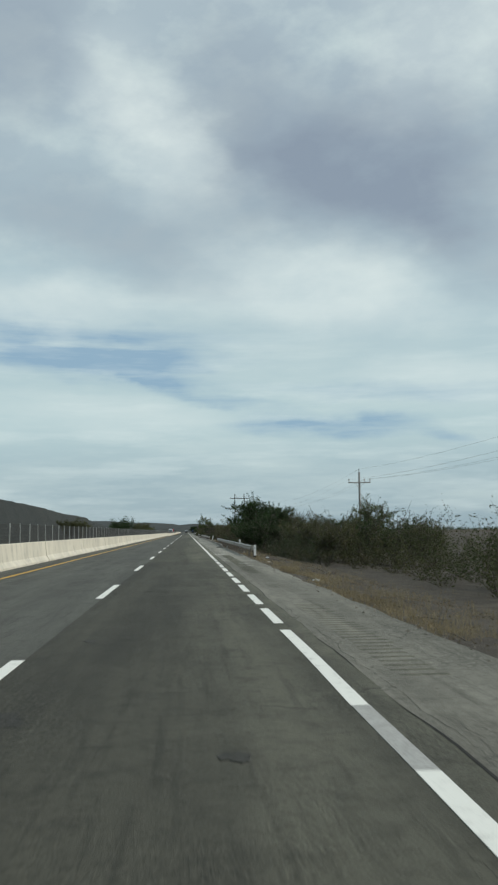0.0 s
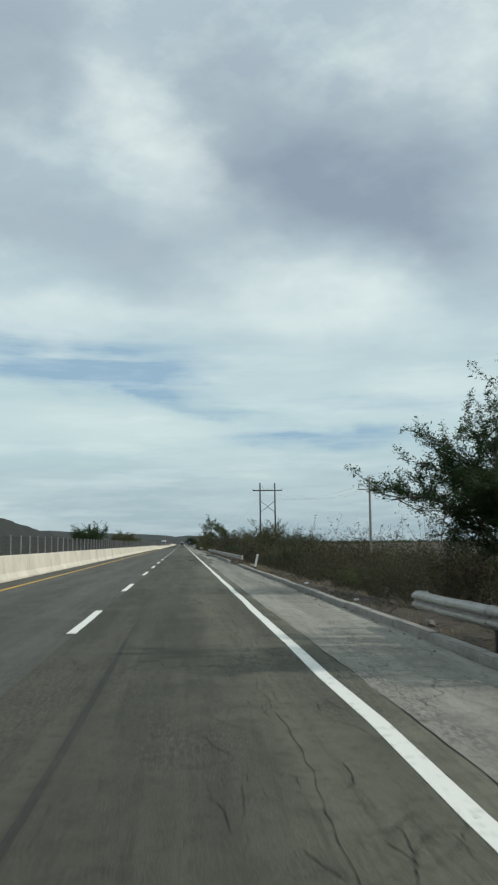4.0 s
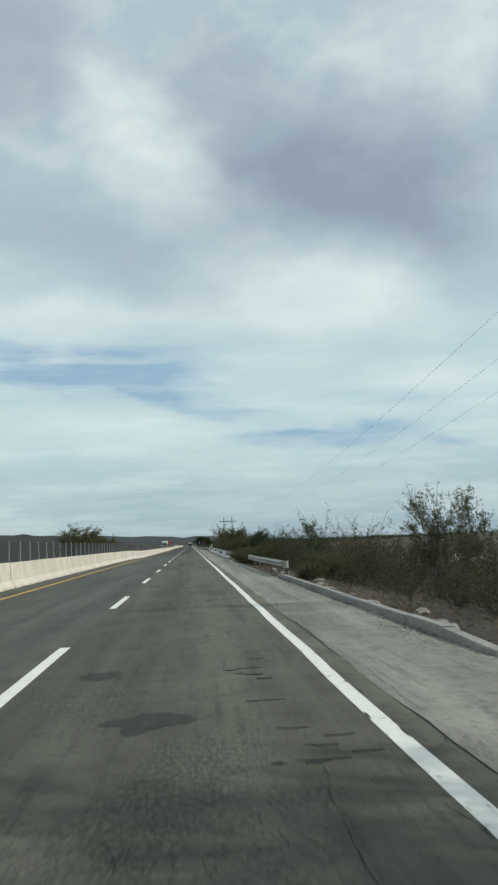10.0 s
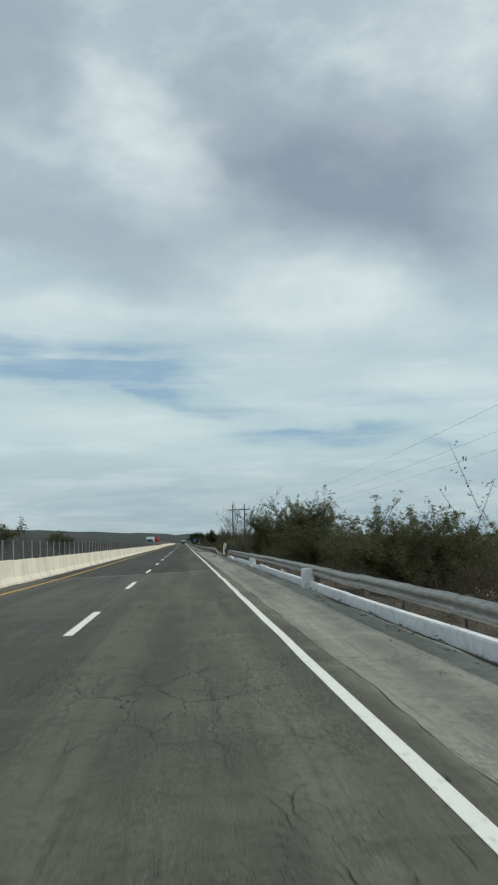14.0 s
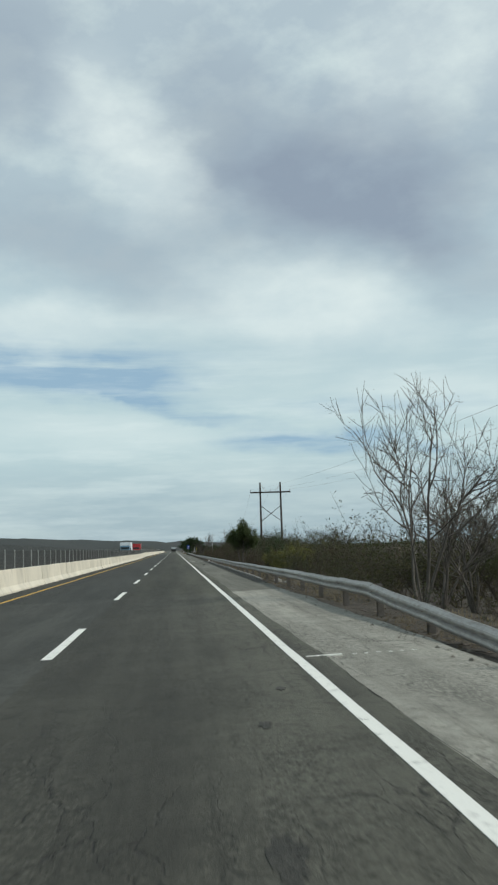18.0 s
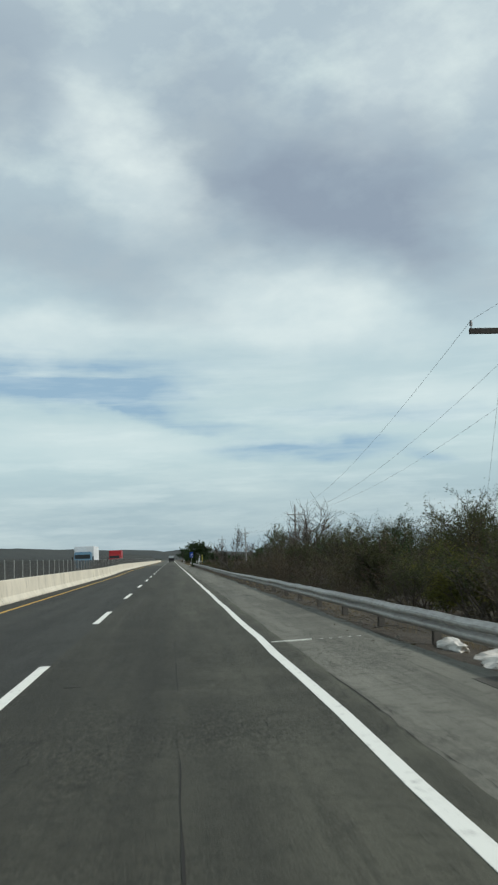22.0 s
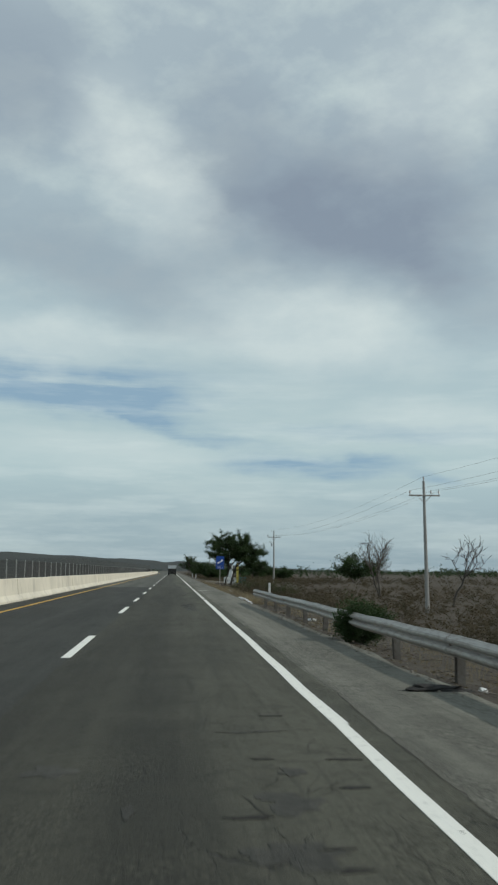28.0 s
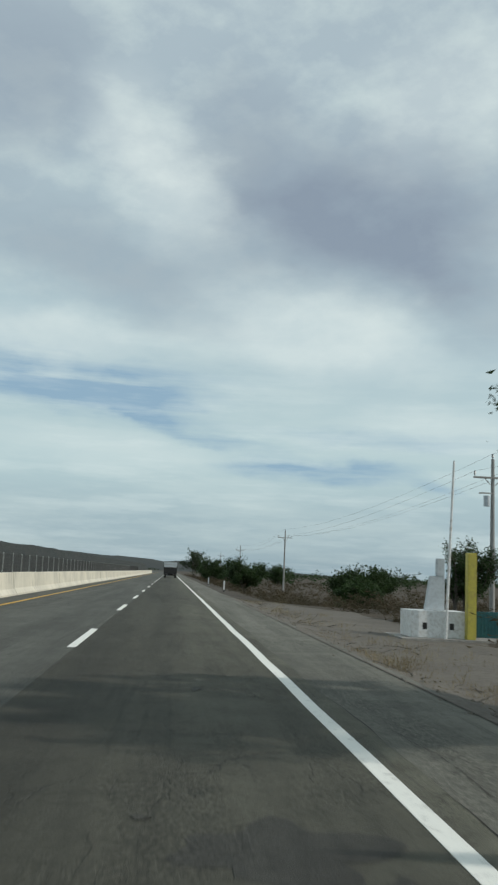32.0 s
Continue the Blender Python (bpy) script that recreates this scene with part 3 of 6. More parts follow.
R0, R1 = -120.0, 1900.0
LANE_RIM = 0.34                      # the lane's own paving ends a little outside the edge line
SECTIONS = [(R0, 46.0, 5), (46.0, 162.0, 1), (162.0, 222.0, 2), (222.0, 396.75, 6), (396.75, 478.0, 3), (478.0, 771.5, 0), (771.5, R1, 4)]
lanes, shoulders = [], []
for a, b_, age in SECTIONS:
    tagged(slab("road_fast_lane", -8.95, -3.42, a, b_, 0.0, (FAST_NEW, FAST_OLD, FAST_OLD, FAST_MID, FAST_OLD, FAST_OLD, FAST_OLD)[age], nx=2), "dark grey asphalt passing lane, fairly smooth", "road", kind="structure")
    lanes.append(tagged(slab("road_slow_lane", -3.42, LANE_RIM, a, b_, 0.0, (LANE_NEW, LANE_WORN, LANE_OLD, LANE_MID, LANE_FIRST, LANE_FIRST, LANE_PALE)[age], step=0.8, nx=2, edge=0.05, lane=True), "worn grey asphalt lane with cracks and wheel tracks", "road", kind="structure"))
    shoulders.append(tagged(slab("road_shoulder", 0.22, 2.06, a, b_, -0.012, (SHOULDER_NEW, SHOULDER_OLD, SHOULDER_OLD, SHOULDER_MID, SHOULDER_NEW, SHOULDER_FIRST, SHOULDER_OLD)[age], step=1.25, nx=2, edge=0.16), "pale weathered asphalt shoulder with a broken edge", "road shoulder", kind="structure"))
road, shoulder = lanes[0], shoulders[0]
# a darker strip along the shoulder's outer rim, next to the kerb
tagged(slab("road_edge_strip", 1.70, 2.16, 484.0, 553.0, -0.007, DARK_ASPHALT, step=0.8, nx=1, edge=0.06), "dark asphalt strip between shoulder and kerb", "road edge", kind="structure")
DIRT = material("compacted grey dirt", two_tone((0.150, 0.135, 0.112), (0.118, 0.106, 0.088), (0.075, 0.066, 0.054), 0.35, 5.0, bumps=0.6, dist=0.02), 0.95)
lv, lf = [], []
for j in range(56):
    y = 798.0 + j
    reach = 2.0 + 5.8 * smooth(798, 813, y) * (1 - smooth(838, 853, y)) + 0.5 * noise.noise(Vector((1.5, y * 0.4, 6)))
    for i in range(9):
        x = 1.9 + (reach - 1.9) * i / 8
        lv.append((x, y, (land(x, y) if x > 2.15 else lift(x, y) - 0.02) + 0.02))
lf = [(j * 9 + i, j * 9 + i + 1, j * 9 + i + 10, j * 9 + i + 9) for j in range(55) for i in range(8)]
tagged(make("ground_layby", lv, lf, DIRT, smooth_faces=True), "compacted grey-brown dirt of the lay-by", "lay-by", kind="structure")
tagged(slab("road_opposite", -19.5, -9.9, R0, R1, 0.0, FAST_OLD, nx=1), "grey asphalt lanes of the opposite carriageway", "road", kind="structure")

# ---- road markings ----


def stripe(name, x, w, y0, y1, mat, parent, wander=0.0, z=0.005):
    n = max(2, int((y1 - y0) / 2.5) + 1)
    verts = []
    for j in range(n):
        y = y0 + (y1 - y0) * j / (n - 1)
        o = wander * noise.noise(Vector((x, y * 0.6, 1.7)))
        p = wander * 0.6 * noise.noise(Vector((x + 5, y * 1.9, 4.1)))
        for xx in (x - w / 2 + o, x + w / 2 + o + p):
            verts.append((xx, y, lift(xx, y) + z))
    verts += [(v[0], v[1], v[2] - 0.0055) for v in verts]
    m = 2 * n
    faces = [(2 * j, 2 * j + 1, 2 * j + 3, 2 * j + 2) for j in range(n - 1)]
    faces += [(2 * j + 1, m + 2 * j + 1, m + 2 * j + 3, 2 * j + 3) for j in range(n - 1)]
    faces += [(m + 2 * j, 2 * j, 2 * j + 2, m + 2 * j + 2) for j in range(n - 1)]
    faces += [(0, m, m + 1, 1), (m - 2, m - 1, 2 * m - 1, 2 * m - 2)]
    return make(name, verts, faces, mat, parent=parent)


DASHES = [-24, -9, 5.8, 21.2, 36.2, 51.1, 66.5, 81.3, 96.0, 117.1, 131.0, 146.0, 159.0, 172.0, 185.6, 201.3, 215.1, 231.2, 246.1, 260.0, 274.0, 289.0, 304.0, 319.9, 335.1,
          350.6, 366.0, 382.0, 399.0, 415.6, 432.0, 447.0, 461.0, 477.2, 491.8, 507.0, 521.6, 537.6, 552.2, 566.8, 581.7, 596.6, 611.6, 626.3, 642.4, 656.0, 672.0, 688.5, 705.2, 721.8,
          734.0, 748.2, 763.2, 780.0, 795.6, 809.3, 825.0, 838.6]
while DASHES[-1] < 1100:
    DASHES.append(DASHES[-1] + 15.0)
for y in DASHES:
    stripe("lane_dash", -3.49, 0.16, y, y + 5.35, WHITE_PAINT, road, 0.01)

y = -60.0
while y < 1250:                      # the edge line: long stripes, and short ones at the two junctions
    if y < 0:
        stripe("edge_line", 0.0, 0.16, y, 5.75, WHITE_PAINT, road, 0.02)
        stripe("worn_edge_line", 0.0, 0.16, 5.75, 7.9, FADED_PAINT, road, 0.02)
        y = 7.9
    elif 14.9 <= y < 49 or 737.5 <= y < 765:
        stripe("edge_dash", 0.0, 0.16, y, y + 2.85, WHITE_PAINT, road, 0.008)
        y += 3.92
    elif 765 <= y < 786:
        y = max(y, 768.0)
        stripe("edge_dash", 0.0, 0.15, y, y + 3.1, WHITE_PAINT, road, 0.008)
        y += 3.72
    else:
        stop = 13.94 if y < 13 else 737.1 if 40 < y < 737 and y + 24 > 737 else y + 24
        mid = 330 < y < 690
        stripe("edge_line", -0.012 if mid else 0.0, 0.135 if mid else 0.16, y, stop, WHITE_PAINT, road, 0.03)
        y = 14.95 if stop == 13.94 else 738.6 if stop == 737.1 else stop
for k in range(27):
    stripe("yellow_line", -7.69, 0.15, -60 + 48 * k, -60 + 48 * k + 47.99, YELLOW_PAINT, road, 0.02)
    if k % 3 == 0:
        stripe("seam_strip", -3.47, 0.012, -60 + 48 * k, -60 + 48 * k + 21.0, SHOULDER_NEW, road, 0.05, 0.0035)
for y, x0, x1 in ((60.2, 0.12, 1.0), (459.2, 0.12, 0.6), (558.6, 0.12, 0.8), (758.6, 0.12, 0.9)):
    make("distance_mark", [(x0, y, lift(x0, y) + 0.004), (x1, y, lift(x1, y) + 0.004), (x1, y + 0.07, lift(x1, y) + 0.004), (x0, y + 0.07, lift(x0, y) + 0.004),
                           (x0, y, lift(x0, y) - 0.02), (x1, y, lift(x1, y) - 0.02)], [(0, 1, 2, 3), (0, 4, 5, 1)], WHITE_PAINT, parent=road)
    for k in range(6):
        u, v = x1 + 0.14 + 0.16 * k, x1 + 0.20 + 0.16 * k
        if v < 1.7:
            make("distance_mark", [(u, y, lift(u, y) - 0.006), (v, y, lift(v, y) - 0.006), (v, y + 0.05, lift(v, y) - 0.006), (u, y + 0.05, lift(u, y) - 0.006)], [(0, 1, 2, 3)], WHITE_PAINT, parent=road)

# rumble grooves on the shoulder: low ridges, the grooves' shade put in as darker asphalt
rv, rf = [], []
for a, b in ((9.5, 19), (33, 58), (181, 191), (222, 236)):
    y = a
    while y < b:
        x0, x1 = 0.70 + random.uniform(-0.03, 0.03), 1.22 + random.uniform(-0.06, 0.06)
        n = len(rv)
        z = -0.0105
        rv += [(x0, y, lift(x0, y) + z), (x1, y, lift(x1, y) + z), (x1, y + 0.13, lift(x1, y) + z), (x0, y + 0.13, lift(x0, y) + z), (x0 + 0.03, y + 0.06, lift(x0, y) + z + 0.007), (x1 - 0.03, y + 0.06, lift(x1, y) + z + 0.007)]
        rf += [(n, n + 1, n + 5, n + 4), (n + 4, n + 5, n + 2, n + 3), (n, n + 4, n + 3), (n + 1, n + 2, n + 5)]
        y += 0.34
make("rumble_strip", rv, rf, LANE_FIRST, parent=shoulder)

# ---- patches and potholes ----


def blob(name, x, y, rx, ry, mat, parent, z=0.004, n=30, seed=0.0, rag=0.9):
    verts = [(x, y, lift(x, y) + z)]
    for i in range(n):
        a = 2 * math.pi * i / n
        k = 1 + rag * noise.noise(Vector((math.cos(a) * 1.6 + seed, math.sin(a) * 1.6, x + y))) + 0.35 * rag * noise.noise(Vector((math.cos(a) * 5 + seed, math.sin(a) * 5, y)))
        xx, yy = x + rx * k * math.cos(a), y + ry * k * math.sin(a)
        verts.append((xx, yy, lift(xx, yy) + z))
    ring = [(v[0] + (v[0] - x) * 0.04, v[1] + (v[1] - y) * 0.04, v[2] - (z + 0.001 if z > 0 else 0.004)) for v in verts[1:]]
    verts += ring
    faces = [(0, 1 + i, 1 + (i + 1) % n) for i in range(n)] + [(1 + i, n + 1 + i, n + 1 + (i + 1) % n, 1 + (i + 1) % n) for i in range(n)]
    return make(name, verts, faces, mat, parent=parent)


prng = random.Random(5)
# the ones at y 7.6, 259 and 262 are plain dark blotches
for x, y, rx, ry in ((-3.05, 7.6, 0.26, 0.24), (-3.1, 63.8, 0.45, 0.9), (-1.0, 64.5, 0.35, 0.8), (-0.55, 181.45, 0.17, 0.50), (-0.50, 185.2, 0.30, 0.26), (-0.80, 182.6, 0.09, 0.22), (-0.9, 192.8, 0.35, 0.5), (-2.2, 183.45, 0.24, 0.20), (-1.3, 182.7, 0.10, 0.5),
                     (-2.6, 209.0, 0.30, 0.3), (-0.6, 208.6, 0.3, 0.18), (-0.4, 206.9, 0.10, 0.2), (-2.35, 205.55, 0.22, 0.17), (-2.9, 285.6, 0.34, 0.5), (-2.75, 309.5, 0.30, 0.4), (-1.15, 334.6, 0.17, 0.45), (-1.5, 337.0, 0.16, 0.4),
                     (-1.7, 530.0, 0.22, 0.5), (-1.6, 581.0, 0.3, 0.7), (-0.6, 449.6, 0.5, 0.3), (-1.05, 451.6, 0.08, 0.35), (-2.6, 103.5, 0.5, 0.3), (-1.9, 259.0, 0.3, 0.35), (-2.6, 262.0, 0.3, 0.3),
                     (-0.85, 695.2, 0.26, 0.26), (-0.98, 694.05, 0.28, 0.24), (-2.6, 696.2, 0.22, 0.2), (-1.0, 749.0, 0.22, 0.5), (-1.1, 797.0, 0.5, 0.55), (-0.5, 796.2, 0.2, 0.3)):
    blob("asphalt_patch", x, y, rx, ry, PATCH_ASPHALT, road, z=0.004, seed=prng.random() * 9)
for k in range(16):                  # a ladder of torn slots in the wheel track
    blob("asphalt_tear", -0.95 + prng.uniform(-0.16, 0.12), 724.0 + k * 0.42, prng.uniform(0.10, 0.24), prng.uniform(0.03, 0.07), BLACK, road, seed=prng.random() * 9, n=12)
for k in range(70):                  # shallow tears across the wheel track where the road is worst
    # between y 257 and 263 these are only dark marks across the track
    y = prng.choice((prng.uniform(204.8, 208.5), prng.uniform(179.5, 187.0), prng.uniform(257.0, 263.0), prng.uniform(693.0, 699.0), prng.uniform(738.0, 752.0)))
    blob("asphalt_tear", prng.gauss(-0.75, 0.30), y, prng.uniform(0.04, 0.17), prng.uniform(0.015, 0.05), CRACK if k % 3 else PATCH_ASPHALT, road, z=0.0045, seed=prng.random() * 9, n=14, rag=1.1)
for k in range(90):
    y = prng.uniform(5, 830)
    blob("asphalt_patch", prng.choice((-2.9, -2.4, -1.2, -0.7, -1.8)) + prng.uniform(-0.2, 0.2), y, prng.uniform(0.03, 0.11), prng.uniform(0.05, 0.2), PATCH_ASPHALT, road, z=0.0055, seed=prng.random() * 9, n=16)
# long sealed cracks that wander along the lane
for k in range(46):
    x, y = prng.choice((-0.75, 0.5, 0.45, 0.45, 0.4)) + prng.uniform(-0.15, 0.15), 4 + k * 18 + prng.uniform(-4, 4)
    n = prng.randint(40, 110)
    verts, faces = [], []
    px = x
    for j in range(n):
        px += prng.uniform(-0.03, 0.03) + (x - px) * 0.04
        w = prng.uniform(0.0006, 0.0042)
        yy = y + j * 0.16
        zz = lift(px, yy) + (0.0045 if px < 0.37 else -0.007)
        verts += [(px - w, yy, zz), (px + w, yy, zz)]
    faces = [(2 * j, 2 * j + 1, 2 * j + 3, 2 * j + 2) for j in range(n - 1)]
    make("road_crack", verts, faces, CRACK, parent=road)

# worn white paint left on the shoulder
for x, y, rx, ry in ((1.17, 42.7, 0.20, 0.22), (1.10, 40.1, 0.26, 0.30)):
    blob("paint_smudge", x, y, rx, ry, PALE_SMUDGE, shoulder, z=-0.0095, seed=x, n=24, rag=1.1)
# a lump of new tar mix beside the holes
blob("asphalt_lump", -0.34, 180.95, 0.13, 0.28, SHOULDER_NEW, road, z=0.02, seed=3.3, n=22, rag=0.5)

# short torn cracks, thickest along the wheel track near the edge line
verts, faces = [], []


def crack_line(x, y, a, n, wide, depth=0):
    """A ragged crack that wanders, widens in the middle and now and then forks."""
    b0, px, py = len(verts), x, y
    fork = prng.randint(2, max(2, n - 2)) if depth == 0 and prng.random() < 0.45 else -1
    spots = []
    for j in range(n):
        w = wide * (0.12 + math.sin(math.pi * (j + 0.4) / n) * prng.uniform(0.35, 1.0))
        ox, oy = -math.sin(a) * w, math.cos(a) * w
        zz = lift(px, py) + (0.0045 if px < 0.37 else -0.007)
        verts.extend([(px - ox, py - oy, zz), (px + ox, py + oy, zz)])
        a += prng.gauss(0, 0.16) + (0.5 if j % 2 else -0.5) * prng.uniform(0.2, 1.0)
        k = prng.uniform(0.03, 0.075)
        if j == fork:
            spots.append((px, py, a + prng.choice((-1, 1)) * prng.uniform(0.6, 1.3)))
        px, py = px + math.cos(a) * k, py + math.sin(a) * k * 1.5
    faces.extend([(b0 + 2 * j, b0 + 2 * j + 1, b0 + 2 * j + 3, b0 + 2 * j + 2) for j in range(n - 1)])
    for fx, fy, fa in spots:
        crack_line(fx, fy, fa, max(4, n // 2), wide * 0.7, 1)


for k in range(8200):
    y = prng.uniform(4, 830)
    x = (prng.gauss(-0.75, 0.42) if prng.random() < 0.72 else prng.uniform(-3.1, 1.8))
    tired = noise.noise(Vector((x * 0.7, y * 0.11, 3.0))) + 0.5 * noise.noise(Vector((x * 1.5, y * 0.45, 8.0)))
    if tired < 0.06 or not -3.3 < x < 1.8:
        continue
    crack_line(x, y, prng.gauss(1.57, 0.4) if prng.random() < 0.5 else prng.gauss(0.0, 0.4), prng.randint(5, 17), prng.uniform(0.002, 0.0062))
make("short_cracks", verts, faces, CRACK, parent=road)

# the open joint between lane and shoulder, ragged and broken
for k in range(36):
    y0 = 2.0 + 24 * k
    verts, n = [], 60
    for j in range(n + 1):
        y = y0 + 0.4 * j
        x = LANE_RIM + widen(y) + 0.05 * (noise.noise(Vector((7.3, y * 0.35, LANE_RIM))) + 0.5 * noise.noise(Vector((2.3, y * 1.3, LANE_RIM)))) + prng.uniform(-0.008, 0.008)
        w = max(0.0002, (0.006 if y < 400 else 0.001) + 0.013 * noise.noise(Vector((3.5, y * 0.5, 2))) + prng.uniform(-0.003, 0.003))
        verts += [(x - w, y, lift(x, y) + 0.0035), (x + w, y, lift(x, y) + 0.0035)]
    make("shoulder_joint", verts, [(2 * j, 2 * j + 1, 2 * j + 3, 2 * j + 2) for j in range(n)], CRACK, parent=road)
# places where the edge line's paint has broken away
verts, faces = [], []
for k in range(750):
    y = prng.choice((prng.uniform(164, 262), prng.uniform(164, 262), prng.uniform(292, 345), prng.uniform(395, 480), prng.uniform(10, 800)))
    side = prng.choice((-1, 1, 1, 1, 0))
    x = side * 0.083 + prng.gauss(0, 0.014)
    rx, ry = prng.uniform(0.004, 0.022), 0.015 + 0.22 * prng.random() ** 3
    if side == 0:
        x, rx, ry = prng.uniform(-0.06, 0.06), prng.uniform(0.02, 0.06), prng.uniform(0.006, 0.016)
    b0, m = len(verts), 7
    for i in range(m):
        a = 2 * math.pi * i / m
        q = prng.uniform(0.5, 1.2)
        xx, yy = x + rx * q * math.cos(a), y + ry * q * math.sin(a)
        verts.append((xx, yy, lift(xx, yy) + 0.0068))
    faces.append(tuple(range(b0, b0 + m)))
tagged(make("paint_chips", verts, faces, DARK_ASPHALT, parent=road), kind="stuff")

# a dark paving joint down the middle of the lane, and old tyre marks
for a, b_ in ((383.0, 410.0), (500.0, 560.0), (588.0, 602.0), (768.0, 774.0)):
    verts, n = [], int((b_ - a) / 0.3)
    for j in range(n + 1):
        y = a + 0.3 * j
        x = -1.5 + 0.02 * noise.noise(Vector((0.5, y * 0.8, 2)))
        w = max(0.0005, 0.005 + 0.014 * noise.noise(Vector((4.5, y * 1.4, 7))))
        verts += [(x - w, y, lift(x, y) + 0.004), (x + w, y, lift(x, y) + 0.004)]
    make("lane_joint", verts, [(2 * j, 2 * j + 1, 2 * j + 3, 2 * j + 2) for j in range(n)], CRACK, parent=road)
for x, a, b_, dx in ((-2.6, 100.0, 122.0, 0.2), (-2.9, 566.0, 590.0, 0.3)):
    verts, n = [], 24
    for j in range(n + 1):
        u = j / n
        y, w = a + (b_ - a) * u, 0.03 * (0.2 + math.sin(math.pi * u))
        xx = x + dx * u + 0.05 * math.sin(5 * u)
        verts += [(xx - w, y, lift(xx, y) + 0.0035), (xx + w, y, lift(xx, y) + 0.0035)]
    make("tyre_mark", verts, [(2 * j, 2 * j + 1, 2 * j + 3, 2 * j + 2) for j in range(n)], PATCH_ASPHALT, parent=road)

# ---- median barrier with its fence ----
PROFILE = [(-8.86, 0.0), (-8.86, 0.09), (-9.02, 0.32), (-9.09, 1.045), (-9.11, 1.07), (-9.25, 1.07), (-9.27, 1.045), (-9.34, 0.32), (-9.50, 0.09), (-9.50, 0.0)]


def extrude(profile, length, chips=0.0, rng=None):
    verts, n = [], len(profile)
    steps = 4
    for j in range(steps + 1):
        y = length * j / steps
        for x, z in profile:
            c = rng.uniform(0, chips) if chips and j in (0, steps) and z > 0.2 else 0
            verts.append((x, y + (c if j == 0 else -c), z))
    faces = [(j * n + i, j * n + (i + 1) % n, (j + 1) * n + (i + 1) % n, (j + 1) * n + i) for j in range(steps) for i in range(n)]
    faces += [tuple(range(n))[::-1], tuple(range(steps * n, steps * n + n))]
    return verts, faces


barrier = tagged(empty("median_barrier", 0, 0, 0), "pale painted concrete median barrier with stained segments", "barrier")
brng = random.Random(11)
seg_meshes = []
for k in range(5):
    v, f = extrude(PROFILE, 5.975, 0.016, brng)
    me = bpy.data.meshes.new("barrier_segment")
    me.from_pydata(v, [], f)
    me.materials.append(BARRIER)
    seg_meshes.append(me)
for k in range(200):
    y = -40 + 6 * k
    share("barrier_segment", brng.choice(seg_meshes), barrier, Matrix.Translation((brng.uniform(-0.012, 0.012), y, lift(-9.1, y) + brng.uniform(-0.012, 0.006))) @ Matrix.Rotation(radians(brng.uniform(-0.06, 0.06)), 4, "Z"))

fence = tagged(empty("median_fence", 0, 0, 0), "grey wire fence with steel posts on the median barrier", "fence")
bm = bmesh.new()
box(bm, -0.026, 0.026, -0.02, 0.02, 0.0, 0.90, 0.004)
box(bm, -0.06, 0.06, -0.05, 0.05, 0.0, 0.012)
post_me = bpy.data.meshes.new("fence_post")
bm.to_mesh(post_me), bm.free()
post_me.materials.append(FENCE_STEEL)
# a bay of welded mesh: thin rods up and across
vv, ff = [], []


def thin(a, b, r):
    """A thin three-sided rod."""
    a, b = np.array(a, float), np.array(b, float)
    d = (b - a) / np.linalg.norm(b - a)
    u = np.cross(d, (1, 0, 0) if abs(d[0]) < 0.9 else (0, 1, 0))
    u /= np.linalg.norm(u)
    w = np.cross(d, u)
    n = len(vv)
    for p in (a, b):
        for k in range(3):
            t = 2 * math.pi * k / 3
            vv.append(tuple(p + r * (math.cos(t) * u + math.sin(t) * w)))
    for k in range(3):
        ff.append((n + k, n + (k + 1) % 3, n + 3 + (k + 1) % 3, n + 3 + k))


for k in range(61):
    thin((0, k * 0.1275, 0.03), (0, k * 0.1275, 0.86), 0.006)
for z in (0.05, 0.2, 0.36, 0.52, 0.68, 0.85):
    thin((0, 0, z), (0, 7.65, z), 0.006)
panel_me = bpy.data.meshes.new("fence_panel")
panel_me.from_pydata(vv, [], ff)
panel_me.materials.append(DARK_WIRE)
fy, cnt = 20.0, 0
while fy < 1000:
    z = lift(-9.18, fy) + 1.06
    if cnt < 300:
        share("fence_post", post_me, fence, Matrix.Translation((-9.18, fy, z)) @ Matrix.Rotation(radians(brng.uniform(-1.5, 1.5)), 4, "Y") @ Matrix.Rotation(radians(brng.uniform(-1.2, 1.2)), 4, "X"))
    if cnt % 3 == 0:
        share("fence_panel", panel_me, fence, Matrix.Translation((-9.18, fy, z)))
    cnt += 1
    fy += 2.55
n0 = []
for k in range(70):
    n0.append((785 + 2.55 * k))
verts, faces = [], []
for y in n0:
    z, n = lift(-9.18, y) + 1.06, len(verts)
    verts += [(-9.206, y, z), (-9.154, y, z), (-9.154, y + 0.04, z), (-9.206, y + 0.04, z), (-9.206, y, z + 0.9), (-9.154, y, z + 0.9), (-9.154, y + 0.04, z + 0.9), (-9.206, y + 0.04, z + 0.9)]
    faces += [(n, n + 1, n + 5, n + 4), (n + 1, n + 2, n + 6, n + 5), (n + 2, n + 3, n + 7, n + 6), (n + 3, n, n + 4, n + 7), (n + 4, n + 5, n + 6, n + 7)]
tagged(make("far_fence_posts", verts, faces, FENCE_STEEL, parent=fence), kind="stuff")

# ---- guard rails ----
W = [(0.0, 0.0), (-0.015, 0.02), (-0.075, 0.055), (-0.083, 0.085), (-0.075, 0.115), (-0.010, 0.145), (-0.004, 0.155), (-0.010, 0.165), (-0.075, 0.195), (-0.083, 0.225), (-0.075, 0.255), (-0.015, 0.29), (0.0, 0.31)]
W_BACK = [(x + 0.012, z) for x, z in W][::-1]


